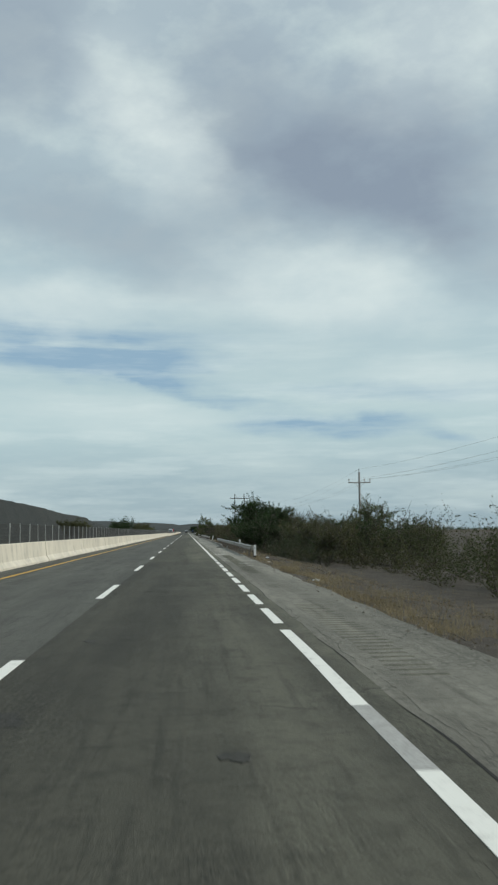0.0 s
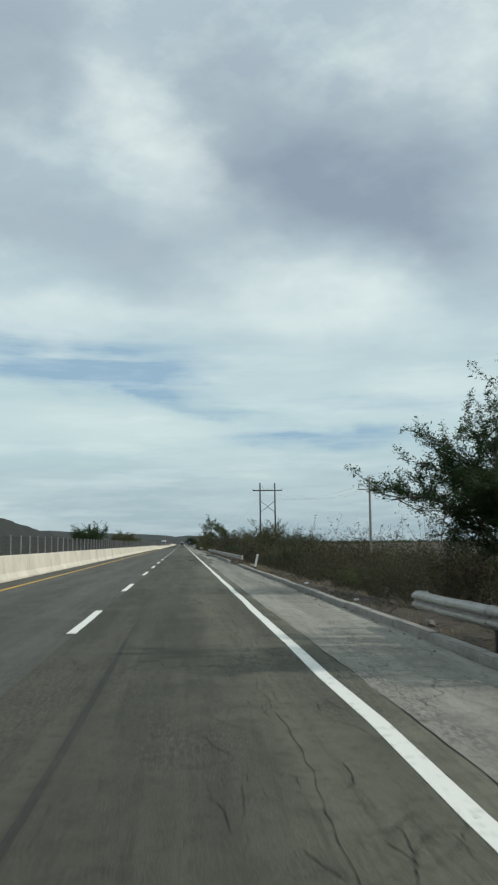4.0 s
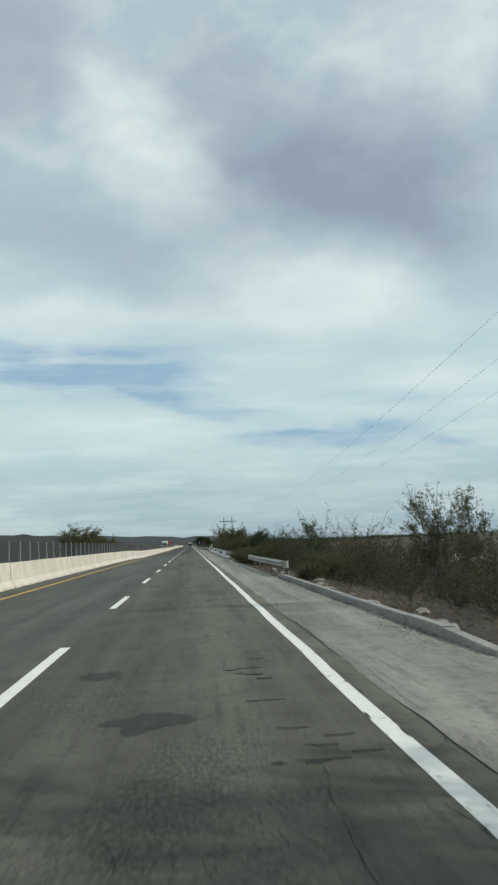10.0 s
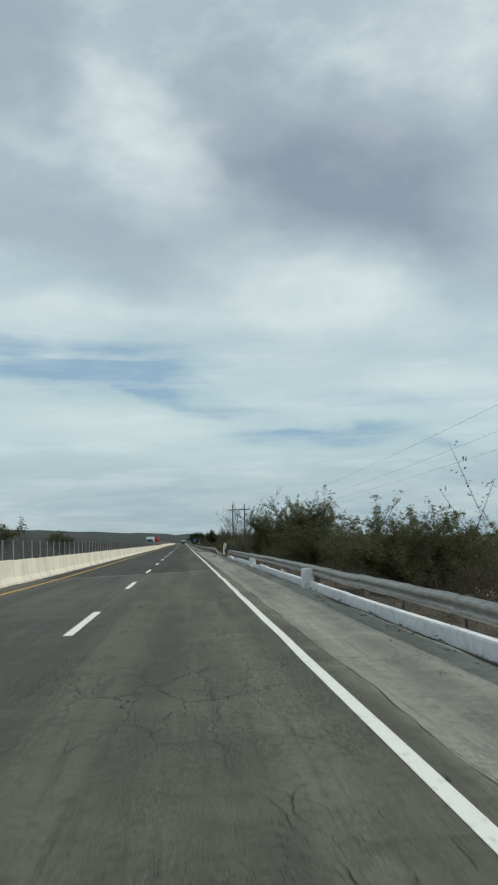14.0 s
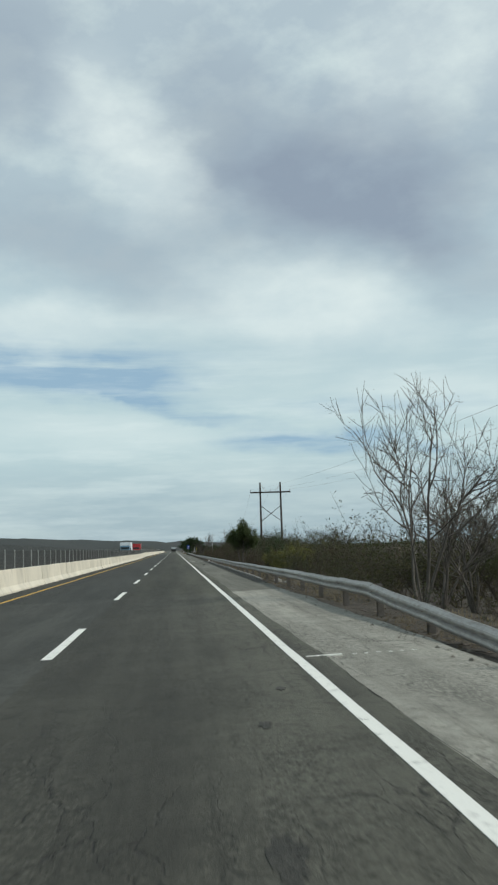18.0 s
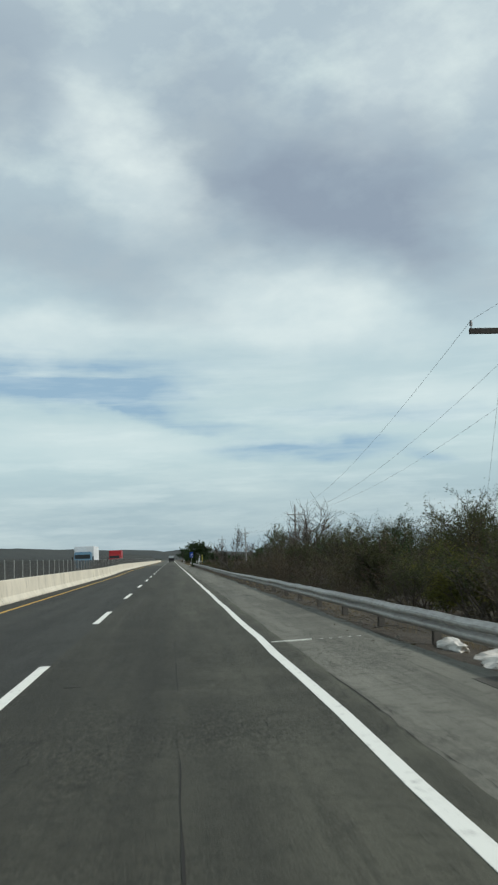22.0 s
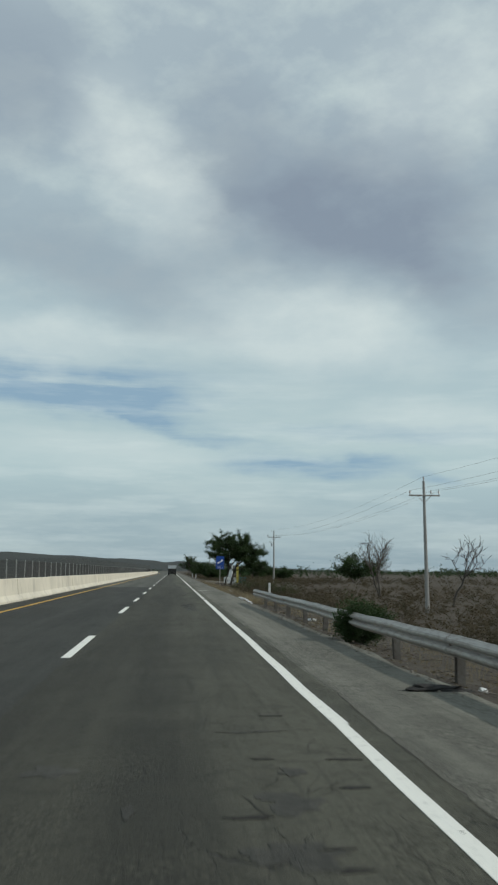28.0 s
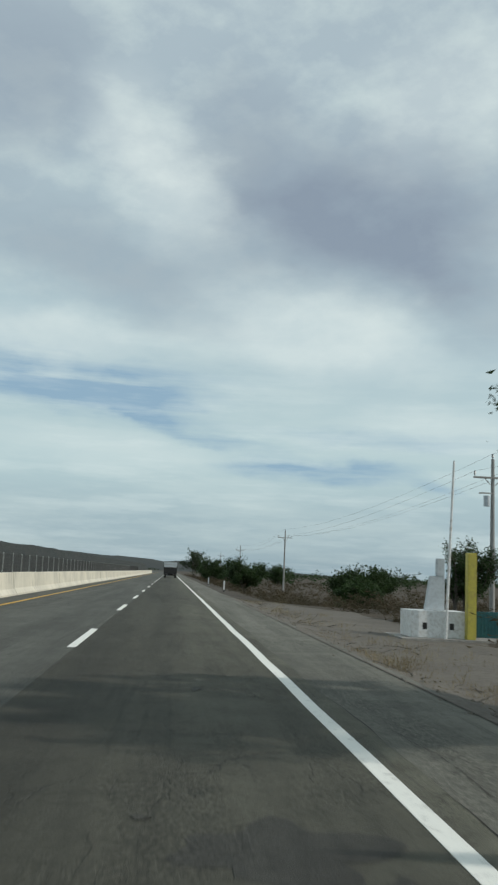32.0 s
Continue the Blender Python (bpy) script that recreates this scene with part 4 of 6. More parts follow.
def beam_mesh(length, dent=0.0, rng=None):
    prof = W + W_BACK
    n, verts, steps = len(prof), [], 8
    for j in range(steps + 1):
        u = j / steps
        k = dent * math.exp(-((u - 0.5) / 0.16) ** 2)
        for x, z in prof:
            verts.append((x * (1 - 0.5 * min(1, abs(k) * 4)) + k, length * u, z - abs(k) * 0.35 + 0.006 * math.sin(u * 9)))
    faces = [(j * n + i, (j + 1) * n + i, (j + 1) * n + (i + 1) % n, j * n + (i + 1) % n) for j in range(steps) for i in range(n)]
    faces += [tuple(range(n)), tuple(range(steps * n, steps * n + n))[::-1]]
    me = bpy.data.meshes.new("beam")
    me.from_pydata(verts, [], faces)
    me.materials.append(GALVANISED)
    return me


BEAM = beam_mesh(3.84)
BEAM_DENTED = beam_mesh(3.84, 0.10)
BEAM_BENT = beam_mesh(3.84, 0.22)
bm = bmesh.new()
box(bm, 0.08, 0.20, -0.07, -0.055, -0.75, 0.29)
box(bm, 0.08, 0.20, 0.055, 0.07, -0.75, 0.29)
box(bm, 0.13, 0.145, -0.055, 0.055, -0.75, 0.29)
RAIL_POST = bpy.data.meshes.new("post")
bm.to_mesh(RAIL_POST), bm.free()
RAIL_POST.materials.append(OLD_POST)
bm = bmesh.new()
box(bm, 0.012, 0.08, -0.06, 0.06, 0.03, 0.28, 0.006)
RAIL_BLOCK = bpy.data.meshes.new("spacer_block")
bm.to_mesh(RAIL_BLOCK), bm.free()
RAIL_BLOCK.materials.append(RUSTY)
bm = bmesh.new()
rod(bm, (-0.012, 0, 0.155), (0.0, 0, 0.155), 0.022, sides=6)
RAIL_BOLT = bpy.data.meshes.new("bolt")
bm.to_mesh(RAIL_BOLT), bm.free()
RAIL_BOLT.materials.append(RUSTY)


def rail_top(y):
    pts = [(0, 0.63), (430, 0.63), (454, 0.06), (458, 0.22), (466, 0.56), (485, 0.55), (510, 0.47), (580, 0.43), (605, 0.36), (632, 0.38), (690, 0.60), (740, 0.64)]
    return float(np.interp(y, [p[0] for p in pts], [p[1] for p in pts]))


def rail_x(y):
    pts = [(0, 2.46), (430, 2.46), (470, 2.5), (560, 2.45), (690, 2.4), (735, 2.2)]
    return float(np.interp(y, [p[0] for p in pts], [p[1] for p in pts]))


grng = random.Random(3)


def guardrail(y0, y1, dents=(), label="weathered galvanised steel guard rail on posts"):
    g = tagged(empty("guardrail", rail_x(y0), y0, 0), label, "guard rail", "roadside guard rails")
    n = int(round((y1 - y0) / 3.81))
    for k in range(n):
        y = y0 + 3.81 * k
        z = lift(rail_x(y), y) + rail_top(y) - 0.31
        ang = math.atan2(rail_x(y + 3.81) - rail_x(y), 3.81)
        dz = (lift(rail_x(y + 3.81), y + 3.81) + rail_top(y + 3.81) - 0.31 - z) / 3.81
        me = BEAM_BENT if k in dents else BEAM_DENTED if grng.random() < 0.06 else BEAM
        m = Matrix.Translation((rail_x(y) - rail_x(y0) + grng.uniform(-0.012, 0.012), y - y0, z + grng.uniform(-0.012, 0.012))) @ Matrix.Rotation(-ang, 4, "Z") @ Matrix.Rotation(math.atan(dz), 4, "X")
        share("beam", me, g, m)
        share("bolt", RAIL_BOLT, g, m)
        share("spacer_block", RAIL_BLOCK, g, m)
        share("post", RAIL_POST, g, m @ Matrix.Rotation(radians(grng.uniform(-3, 3)), 4, "Y"))
    # rounded end pieces
    for yy, s in ((y0, -1), (y0 + 3.81 * n, 1)):
        z = lift(rail_x(yy), yy) + rail_top(yy) - 0.31
        verts, faces = [], []
        for j in range(7):
            a = math.pi * j / 6 * 0.9
            for zz in (0.0, 0.1, 0.2, 0.31):
                verts.append((rail_x(yy) - rail_x(y0) + 0.10 - 0.13 * math.cos(a), yy - y0 + s * 0.20 * math.sin(a), z + zz))
        faces = [(j * 4 + i, (j + 1) * 4 + i, (j + 1) * 4 + i + 1, j * 4 + i + 1) for j in range(6) for i in range(3)]
        e = make("end_piece", verts, faces, GALVANISED, parent=g)
        sm = e.modifiers.new("thick", "SOLIDIFY")
        sm.thickness = 0.006
    return g


guardrail(56.0, 118.0, label="weathered grey guard rail on posts below a big tree")
guardrail(166.0, 242.0)
guardrail(290.4, 314.6, label="short grey guard rail half sunk in brush")
guardrail(333.0, 432.0, label="grey guard rail behind the white bridge kerb")
guardrail(454.5, 733.0, dents=(39, 40, 41), label="long grey guard rail, bent and dented in places")

# ---- kerbs ----
kerb_group = "kerbs"


def kerb(x, y0, y1, h, w, mat, label, slope_ends=True, seg=2.4, rng=None, name="kerb"):
    k = tagged(empty(name, x, y0, 0), label, "kerb", kerb_group)
    n = max(1, int(round((y1 - y0) / seg)))
    L = (y1 - y0) / n
    for i in range(n):
        y = y0 + i * L
        b = bmesh.new()
        box(b, 0, w, 0.008, L - 0.008, -0.15, h, 0.02)
        for v in b.verts:
            if slope_ends and ((i == 0 and v.co.y < L * 0.3) or (i == n - 1 and v.co.y > L * 0.7)) and v.co.z > 0 and n > 1:
                v.co.z *= 0.45
        o = part("kerb_block", b, mat, k)
        o.matrix_basis = Matrix.Translation((grng.uniform(-0.015, 0.015), y - y0, lift(x, y) + grng.uniform(-0.015, 0.01))) @ Matrix.Rotation(radians(grng.uniform(-0.5, 0.5)), 4, "Z")
    return k


white = "low white-painted concrete bridge kerb"
kerb(2.28, 328.5, 353.5, 0.17, 0.17, KERB_PAINT, white, seg=3.5)
kerb(2.28, 355.6, 401.0, 0.17, 0.17, KERB_PAINT, white, seg=4.1)
kerb(2.28, 401.8, 420.4, 0.17, 0.17, KERB_PAINT, white, seg=4.1)
kerb(2.28, 421.4, 431.0, 0.17, 0.17, KERB_PAINT, white, seg=3.2)
for y, h in ((354.3, 0.62), (378.5, 0.55), (401.0, 0.42)):
    b = bmesh.new()
    box(b, -0.16, 0.16, -0.3, 0.3, -0.15, h, 0.03)
    me = bpy.data.meshes.new("bridge_end_block")
    b.to_mesh(me), b.free()
    me.materials.append(KERB_PAINT)
    o = tagged(new("bridge_end_block", me), "white-painted concrete end block on the bridge kerb", "kerb block", "bridge blocks")
    o.location = (2.26, y, lift(2.3, y))
grey = "broken grey concrete kerb at the shoulder edge"
kerb(2.12, 96, 165, 0.11, 0.20, CONCRETE, grey)
kerb(2.14, 176, 214, 0.12, 0.20, CONCRETE, grey)
kerb(2.14, 262, 290, 0.13, 0.20, CONCRETE, grey)
kerb(2.24, 488, 545, 0.03, 0.12, CONCRETE, grey, seg=3.2)
kerb(2.10, 733.5, 741.5, 0.05, 0.12, KERB_PAINT, "pale low kerb stub at the junction", seg=2.6)

# bridge joint: two steel-edged slots across the lanes
joint = tagged(empty("bridge_joint", 0, 396.6, 0), "pale concrete bridge joint across the lanes", "road joint")
for dy, w, m in ((0.0, 0.16, CONCRETE), (0.17, 0.05, BLACK), (0.23, 0.16, CONCRETE)):
    verts = []
    for i in range(13):
        x = -8.8 + i * (10.8 / 12)
        sk = 0.06 * (x + 3.4)
        verts += [(x, dy + sk, lift(x, 396.6) + 0.004), (x, dy + w + sk, lift(x, 396.6) + 0.004)]
    make("joint_edge", verts, [(2 * i, 2 * i + 2, 2 * i + 3, 2 * i + 1) for i in range(12)], m, parent=joint)

# ---- plants ----


def tube(path, r0, r1, sides, verts, faces, idx, mi):
    path = np.asarray(path, float)
    k, n0 = len(path), len(verts)
    ang = np.arange(sides) * (2 * math.pi / sides)
    for j in range(k):
        d = path[min(j + 1, k - 1)] - path[max(j - 1, 0)]
        d = d / (np.linalg.norm(d) + 1e-9)
        u = np.cross(d, (0.0, 0.0, 1.0) if abs(d[2]) < 0.85 else (1.0, 0.0, 0.0))
        u = u / np.linalg.norm(u)
        w = np.cross(d, u)
        r = r0 + (r1 - r0) * j / (k - 1)
        for a in ang:
            verts.append(tuple(path[j] + r * (math.cos(a) * u + math.sin(a) * w)))
    for j in range(k - 1):
        for i in range(sides):
            a, b = n0 + j * sides + i, n0 + j * sides + (i + 1) % sides
            faces.append((a, b, b + sides))
            faces.append((a, b + sides, a + sides))
            idx += [mi, mi]


def leaf_quads(points, size, rng, aspect=2.0, flat=0.0, droop=0.0):
    """Small pointed leaves round the given points, as arrays of points and triangles."""
    p = np.asarray(points, float)
    n = len(p)
    if n == 0:
        return np.zeros((0, 3)), np.zeros((0, 3), int)
    a = rng.normal(size=(n, 3))
    a[:, 2] = a[:, 2] * (1 - flat) - droop
    a /= np.linalg.norm(a, axis=1)[:, None]
    b = rng.normal(size=(n, 3))
    b -= (b * a).sum(1)[:, None] * a
    b /= np.linalg.norm(b, axis=1)[:, None]
    s = size * rng.uniform(0.6, 1.4, size=(n, 1))
    c = np.cross(a, b) * s * 0.12
    v = np.stack([p - a * s * aspect * 0.5, p + b * s * 0.55 + c, p + a * s * aspect * 0.5 - b * s * 0.2], 1).reshape(-1, 3)
    return v, np.arange(n * 3).reshape(-1, 3)


def grow(rng, height, spread, stems, levels, kids, lean, up, wiggle, trunk_r, first=0.25):
    """Tapered limbs: a list of (path, start radius, end radius, level)."""
    out, todo = [], []
    for s in range(stems):
        a = rng.uniform(0, 2 * math.pi)
        ln = lean * rng.uniform(0.5, 1.0) * (1 if stems > 1 else 0.4)
        d = np.array([math.cos(a) * ln, math.sin(a) * ln, 1.0])
        base = np.array([math.cos(a), math.sin(a), 0]) * (0.12 * spread * rng.uniform(0, 1) if stems > 1 else 0)
        todo.append((base, d / np.linalg.norm(d), height * rng.uniform(0.5, 0.68), trunk_r * rng.uniform(0.7, 1.0), 0))
    while todo:
        p, d, L, r, lev = todo.pop()
        k = 5 if lev < 2 else 4
        path, q, dd = [p], p.copy(), d.copy()
        for j in range(k):
            dd = dd + rng.normal(size=3) * wiggle + np.array([0, 0, up * (0.5 if lev else 0.2)])
            dd /= np.linalg.norm(dd)
            q = q + dd * L / k
            path.append(q.copy())
        r1 = r * (0.5 if lev < levels else 0.3)
        out.append((path, r, r1, lev))
        if lev < levels:
            n = kids[lev]
            for i in range(n):
                u = first + (1 - first) * (i + rng.uniform(0.2, 1.0)) / n
                j = min(k - 1, int(u * k))
                q0 = np.asarray(path[j]) + (np.asarray(path[j + 1]) - np.asarray(path[j])) * (u * k - j if u * k - j < 1 else 1)
                a = rng.uniform(0, 2 * math.pi)
                side = np.array([math.cos(a), math.sin(a), rng.uniform(-0.1, 0.5)])
                nd = dd * rng.uniform(0.25, 0.7) + side * (0.75 * spread / max(height, 0.1) + 0.25)
                nd /= np.linalg.norm(nd)
                todo.append((q0, nd, L * rng.uniform(0.5, 0.72), r1 + (r - r1) * (1 - u) * 0.6 if lev else r * 0.5, lev + 1))
    return out


def fit_limbs(limbs, height, spread):
    """Scale limbs so that the crown has the wanted height and half width."""
    pts = np.concatenate([np.asarray(p) for p, _, _, _ in limbs])
    kz = height / max(pts[:, 2].max(), 0.01)
    kr = spread / max(np.percentile(np.hypot(pts[:, 0], pts[:, 1]), 96), 0.01)
    return [([np.array((q[0] * kr, q[1] * kr, q[2] * kz)) for q in path], r0, r1, lev) for path, r0, r1, lev in limbs]


def tree(name, x, y, height, spread, seed, leaf=None, n_leaf=5000, size=0.11, stems=1, levels=3, kids=(6, 5, 4), lean=0.5, up=0.06, wiggle=0.16, trunk_r=0.12,
         bark=None, first=0.3, label="", aspect=2.0, cloud=0.28, low=0.0, category="tree", droop=0.0, group="roadside trees", thin_r=0.006, sweep=0.0):
    rng = np.random.default_rng(seed)
    n_leaf, size = int(n_leaf * (1.2 if y < 800.2 else 1.4)), size * (0.76 if y < 800.2 else 0.92)
    limbs = fit_limbs(grow(rng, height, spread, stems, levels, kids, lean, up, wiggle, trunk_r, first), height, spread)
    if sweep:
        limbs = [([q + np.array((sweep * q[2] / height, 0, 0)) for q in path], r0, r1, lev) for path, r0, r1, lev in limbs]
    z = land(x, y) - 0.05
    root = tagged(empty(name, x, y, z), label, category, group)
    verts, faces, idx = [], [], []
    for path, r0, r1, lev in limbs:
        tube(path if lev < 2 else path[::2], max(r0, thin_r), max(r1, thin_r * 0.7), 6 if lev == 0 else 4 if lev == 1 and levels > 2 else 3, verts, faces, idx, 0)
    t = make_arrays("trunk", np.array(verts), np.array(faces), [bark or BARK], idx)
    t.parent = root
    if leaf is not None and n_leaf:
        ends = [np.asarray(p) for p, _, _, lev in limbs if lev >= levels - (1 if levels > 2 else 0)]
        segs = np.concatenate([np.stack([p[:-1], p[1:]], 1) for p in ends])
        # leaves sit in sprays along the outer twigs
        m = max(1, n_leaf // 10)
        pick = segs[rng.integers(0, len(segs), m)]
        u = rng.uniform(0, 1, (m, 1))
        pts = pick[:, 0] * (1 - u) + pick[:, 1] * u + rng.normal(size=(m, 3)) * cloud * 0.16
        pts = np.repeat(pts, 10, axis=0) + rng.normal(size=(m * 10, 3)) * max(0.06, size * 1.6)
        if low:
            pts = pts[pts[:, 2] > low * height]
        v, tr = leaf_quads(pts, size, rng, aspect, 0.3, droop)
        c = make_arrays("crown", v, tr, [leaf], np.zeros(len(tr), int))
        c.parent = root
    return root


for x, y, h, r in ((5.5, 232.5, 1.9, 1.2), (6.3, 237.0, 2.1, 1.5), (7.4, 234.0, 1.8, 1.3)):
    tree("green_shrub", x, y, h, r, int(x * 10 + y), LEAF_DARK, 13000, 0.055, stems=9, levels=2, kids=(7, 5), lean=1.1, trunk_r=0.03, label="broad-leaved dark green bush behind the rail", category="shrub", group="roadside shrubs", cloud=0.4)
# big dark thorn trees by the first rail, and the green thicket before them
DK = "dense dark green thorn tree with feathery leaves beside the rail"
tree("thorn_tree", 10.0, 129.5, 8.3, 4.6, 1, LEAF_DARK, 62000, 0.060, stems=3, levels=3, kids=(7, 6, 4), lean=0.7, label=DK, aspect=2.6, cloud=0.3)
tree("thorn_tree", 8.6, 113.0, 6.8, 4.1, 2, LEAF_DARK, 66000, 0.060, stems=3, levels=3, kids=(7, 6, 4), lean=0.8, label=DK, aspect=2.6, cloud=0.3)
tree("thorn_tree", 7.4, 99.0, 5.6, 3.8, 3, LEAF_DARK, 48000, 0.056, stems=4, levels=3, kids=(6, 5, 4), lean=0.8, label="low spreading dark green thorn tree behind the rail", cloud=0.3)
tree("thorn_tree", 5.9, 91.0, 4.4, 2.8, 4, LEAF_DARK, 34000, 0.056, stems=4, levels=3, kids=(6, 5, 4), lean=0.8, label="low spreading dark green thorn tree behind the rail", cloud=0.3)
tree("leafy_tree", 14.6, 82.0, 6.3, 3.0, 5, LEAF_GREEN, 46000, 0.060, stems=6, levels=3, kids=(6, 5, 4), lean=0.9, up=-0.02, first=0.4, label="rounded green leafy tree beside a power pole", cloud=0.32)
for k, (x, y, h, r) in enumerate(((10.0, 73, 4.0, 2.4), (12.6, 76, 4.4, 2.6), (9.4, 80, 4.2, 2.4), (16.8, 78, 4.4, 2.6), (19.5, 76, 4.2, 2.8), (11.8, 84, 4.8, 2.6), (10.5, 92, 5.2, 3.2), (12.6, 98, 5.0, 3.0), (16.8, 96, 5.2, 3.4), (20.5, 90, 5.0, 3.2), (10.8, 106, 5.4, 3.2), (12.5, 120, 5.6, 3.6))):
    tree("bushy_tree", x, y, h, r, 20 + k, LEAF_DARK if k % 2 else LEAF_OLIVE, 17000, 0.060, stems=5, levels=2, kids=(9, 7), lean=0.9, label="bushy dark green roadside tree in the thicket", cloud=0.5)
tree("green_shrub", 6.3, 168.0, 2.6, 2.2, 31, LEAF_OLIVE, 7650, 0.056, stems=9, levels=2, kids=(7, 5), lean=0.9, trunk_r=0.03, label="rounded olive green shrub behind the rail", category="shrub", group="roadside shrubs", cloud=0.4)
tree("sparse_tree", 5.2, 186.0, 3.2, 2.0, 32, LEAF_OLIVE, 3060, 0.056, stems=5, levels=2, kids=(7, 5), lean=0.8, trunk_r=0.04, label="thin olive thorn tree above the brush", cloud=0.35)
tree("green_shrub", 7.8, 206.0, 5.5, 3.4, 33, LEAF_OLIVE, 60000, 0.043, stems=8, levels=2, kids=(9, 7), lean=0.8, trunk_r=0.05, label="tall feathery green shrub behind the rail", category="shrub", group="roadside shrubs", cloud=0.35)
tree("green_shrub", 11.5, 210.0, 4.9, 3.2, 34, LEAF_DARK, 45000, 0.043, stems=8, levels=2, kids=(9, 7), lean=0.8, trunk_r=0.05, label="olive green shrub in the thicket", category="shrub", group="roadside shrubs", cloud=0.4)
tree("umbrella_tree", 5.4, 253.2, 7.0, 3.1, 36, LEAF_GREEN, 56000, 0.042, sweep=-1.7, stems=5, levels=3, kids=(4, 5, 4), lean=0.7, up=-0.02, trunk_r=0.06, first=0.5, label="umbrella-shaped green thorn tree with slim grey stems", aspect=2.6, cloud=0.22, low=0.44)
for k, (x, y, h) in enumerate(((5.6, 247.8, 5.0), (7.6, 251.0, 5.6), (5.0, 244.0, 4.0), (7.4, 246.0, 4.8), (6.4, 254.0, 4.6))):
    tree("bare_shrub", x, y, h, 1.6, 40 + k, LEAF_OLIVE, 1500, 0.03, stems=6, levels=2, kids=(6, 5), lean=0.6, trunk_r=0.05, bark=TWIG, label="tall leafless grey shrub with many thin stems", category="shrub", group="bare shrubs", thin_r=0.008)
tree("green_shrub", 11.0, 262.0, 2.0, 2.7, 46, LEAF_DARK, 18700, 0.043, stems=9, levels=2, kids=(7, 6), lean=1.3, trunk_r=0.03, label="dark green low shrub at the foot of the poles", category="shrub", group="roadside shrubs", cloud=0.4)
tree("sparse_tree", 6.7, 312.0, 4.7, 1.5, 47, LEAF_DARK, 2600, 0.081, stems=3, levels=2, kids=(7, 6), lean=0.5, trunk_r=0.05, label="sparse young tree with large hanging leaves", cloud=0.3)
tree("sparse_tree", 8.8, 287.0, 4.9, 1.6, 48, LEAF_OLIVE, 9000, 0.056, stems=4, levels=2, kids=(8, 7), lean=0.7, trunk_r=0.05, label="pale olive feathery tree above the brush", cloud=0.3)
tree("leafy_tree", 5.8, 351.5, 4.0, 1.8, 49, LEAF_DARK, 11000, 0.062, stems=4, levels=2, kids=(8, 6), lean=0.6, trunk_r=0.05, label="loose leafy dark tree beside the bridge rail", cloud=0.35)
tree("sparse_tree", 8.4, 352.0, 4.6, 1.8, 50, LEAF_OLIVE, 4500, 0.056, stems=6, levels=2, kids=(8, 6), lean=0.5, trunk_r=0.04, bark=TWIG, label="thin pale twiggy tree by the dry stream bed", cloud=0.3)
for k, (x, y, h, r) in enumerate(((5.8, 378, 3.4, 2.6), (7.2, 389, 3.8, 2.8), (6.0, 402, 3.4, 2.4), (9.0, 384, 4.2, 3.0), (9.0, 398, 4.2, 3.0))):
    tree("reed_bush", x, y, h, r, 52 + k, LEAF_OLIVE, 20000, 0.048, stems=14, levels=1, kids=(12,), lean=0.7, trunk_r=0.03, label="yellowish olive willow bush beside the bridge", category="shrub", group="willow bushes", aspect=4.0, cloud=0.4)
for k, (x, y, h, r) in enumerate(((6.6, 430, 5.6, 2.5), (7.0, 410.5, 5.8, 2.6))):
    tree("willow_tree", x, y, h, r, 60 + k, LEAF_OLIVE, 42000, 0.044, stems=9, levels=2, kids=(9, 7), lean=0.6, up=0.10, trunk_r=0.04, label="feathery olive green willow-like tree behind the bridge rail", aspect=3.5, cloud=0.25)
tree("green_shrub", 8.3, 455.0, 3.3, 2.4, 63, LEAF_DARK, 36000, 0.050, stems=8, levels=2, kids=(8, 6), lean=1.0, trunk_r=0.04, label="dense rounded dark green bush at the verge", category="shrub", group="roadside shrubs", cloud=0.4)
for k, (x, y, h, r) in enumerate(((5.2, 472.0, 6.6, 3.0), (6.8, 475.5, 5.9, 2.2), (8.4, 477, 5.0, 2.0), (10.0, 482, 4.8, 2.0))):
    tree("bare_tree", x, y, h, r, 65 + k, LEAF_OLIVE, 2600, 0.026, stems=4, levels=3, kids=(5, 4, 4), lean=0.6, trunk_r=0.055, first=0.4, bark=BARE_BARK, label="slim grey tree with sparse feathery leaves on bare stems", group="bare trees", thin_r=0.008)
tree("leafy_tree", 3.42, 515.2, 3.8, 1.05, 71, LEAF_GREEN, 46000, 0.050, stems=5, levels=3, kids=(5, 5, 4), lean=0.30, trunk_r=0.05, first=0.55, label="young rounded green tree close behind the rail", cloud=0.4, low=0.38)
for k, (x, y, h, r) in enumerate(((6.7, 511, 2.6, 1.7), (7.9, 571.4, 2.7, 1.8), (9.0, 575, 2.9, 2.0))):
    tree("yellow_bush", x, y, h, r, 72 + k, LEAF_YELLOW, 14000, 0.056, stems=9, levels=2, kids=(6, 5), lean=1.0, trunk_r=0.025, label="yellow-green leafy bush in the dry brush", category="shrub", group="yellow bushes", cloud=0.4)
for k, (x, y, h, r) in enumerate(((10.2, 622.5, 8.0, 3.6), (5.2, 648.2, 5.7, 2.3), (10.8, 634, 6.4, 2.8))):
    tree("bare_tree", x, y, h, r, 80 + k, None, 0, stems=3, levels=3, kids=(7, 6, 5), lean=0.9, wiggle=0.2, trunk_r=0.11, first=0.15, bark=BARK, label="leafless grey tree with crooked spreading limbs", group="bare trees", thin_r=0.013)
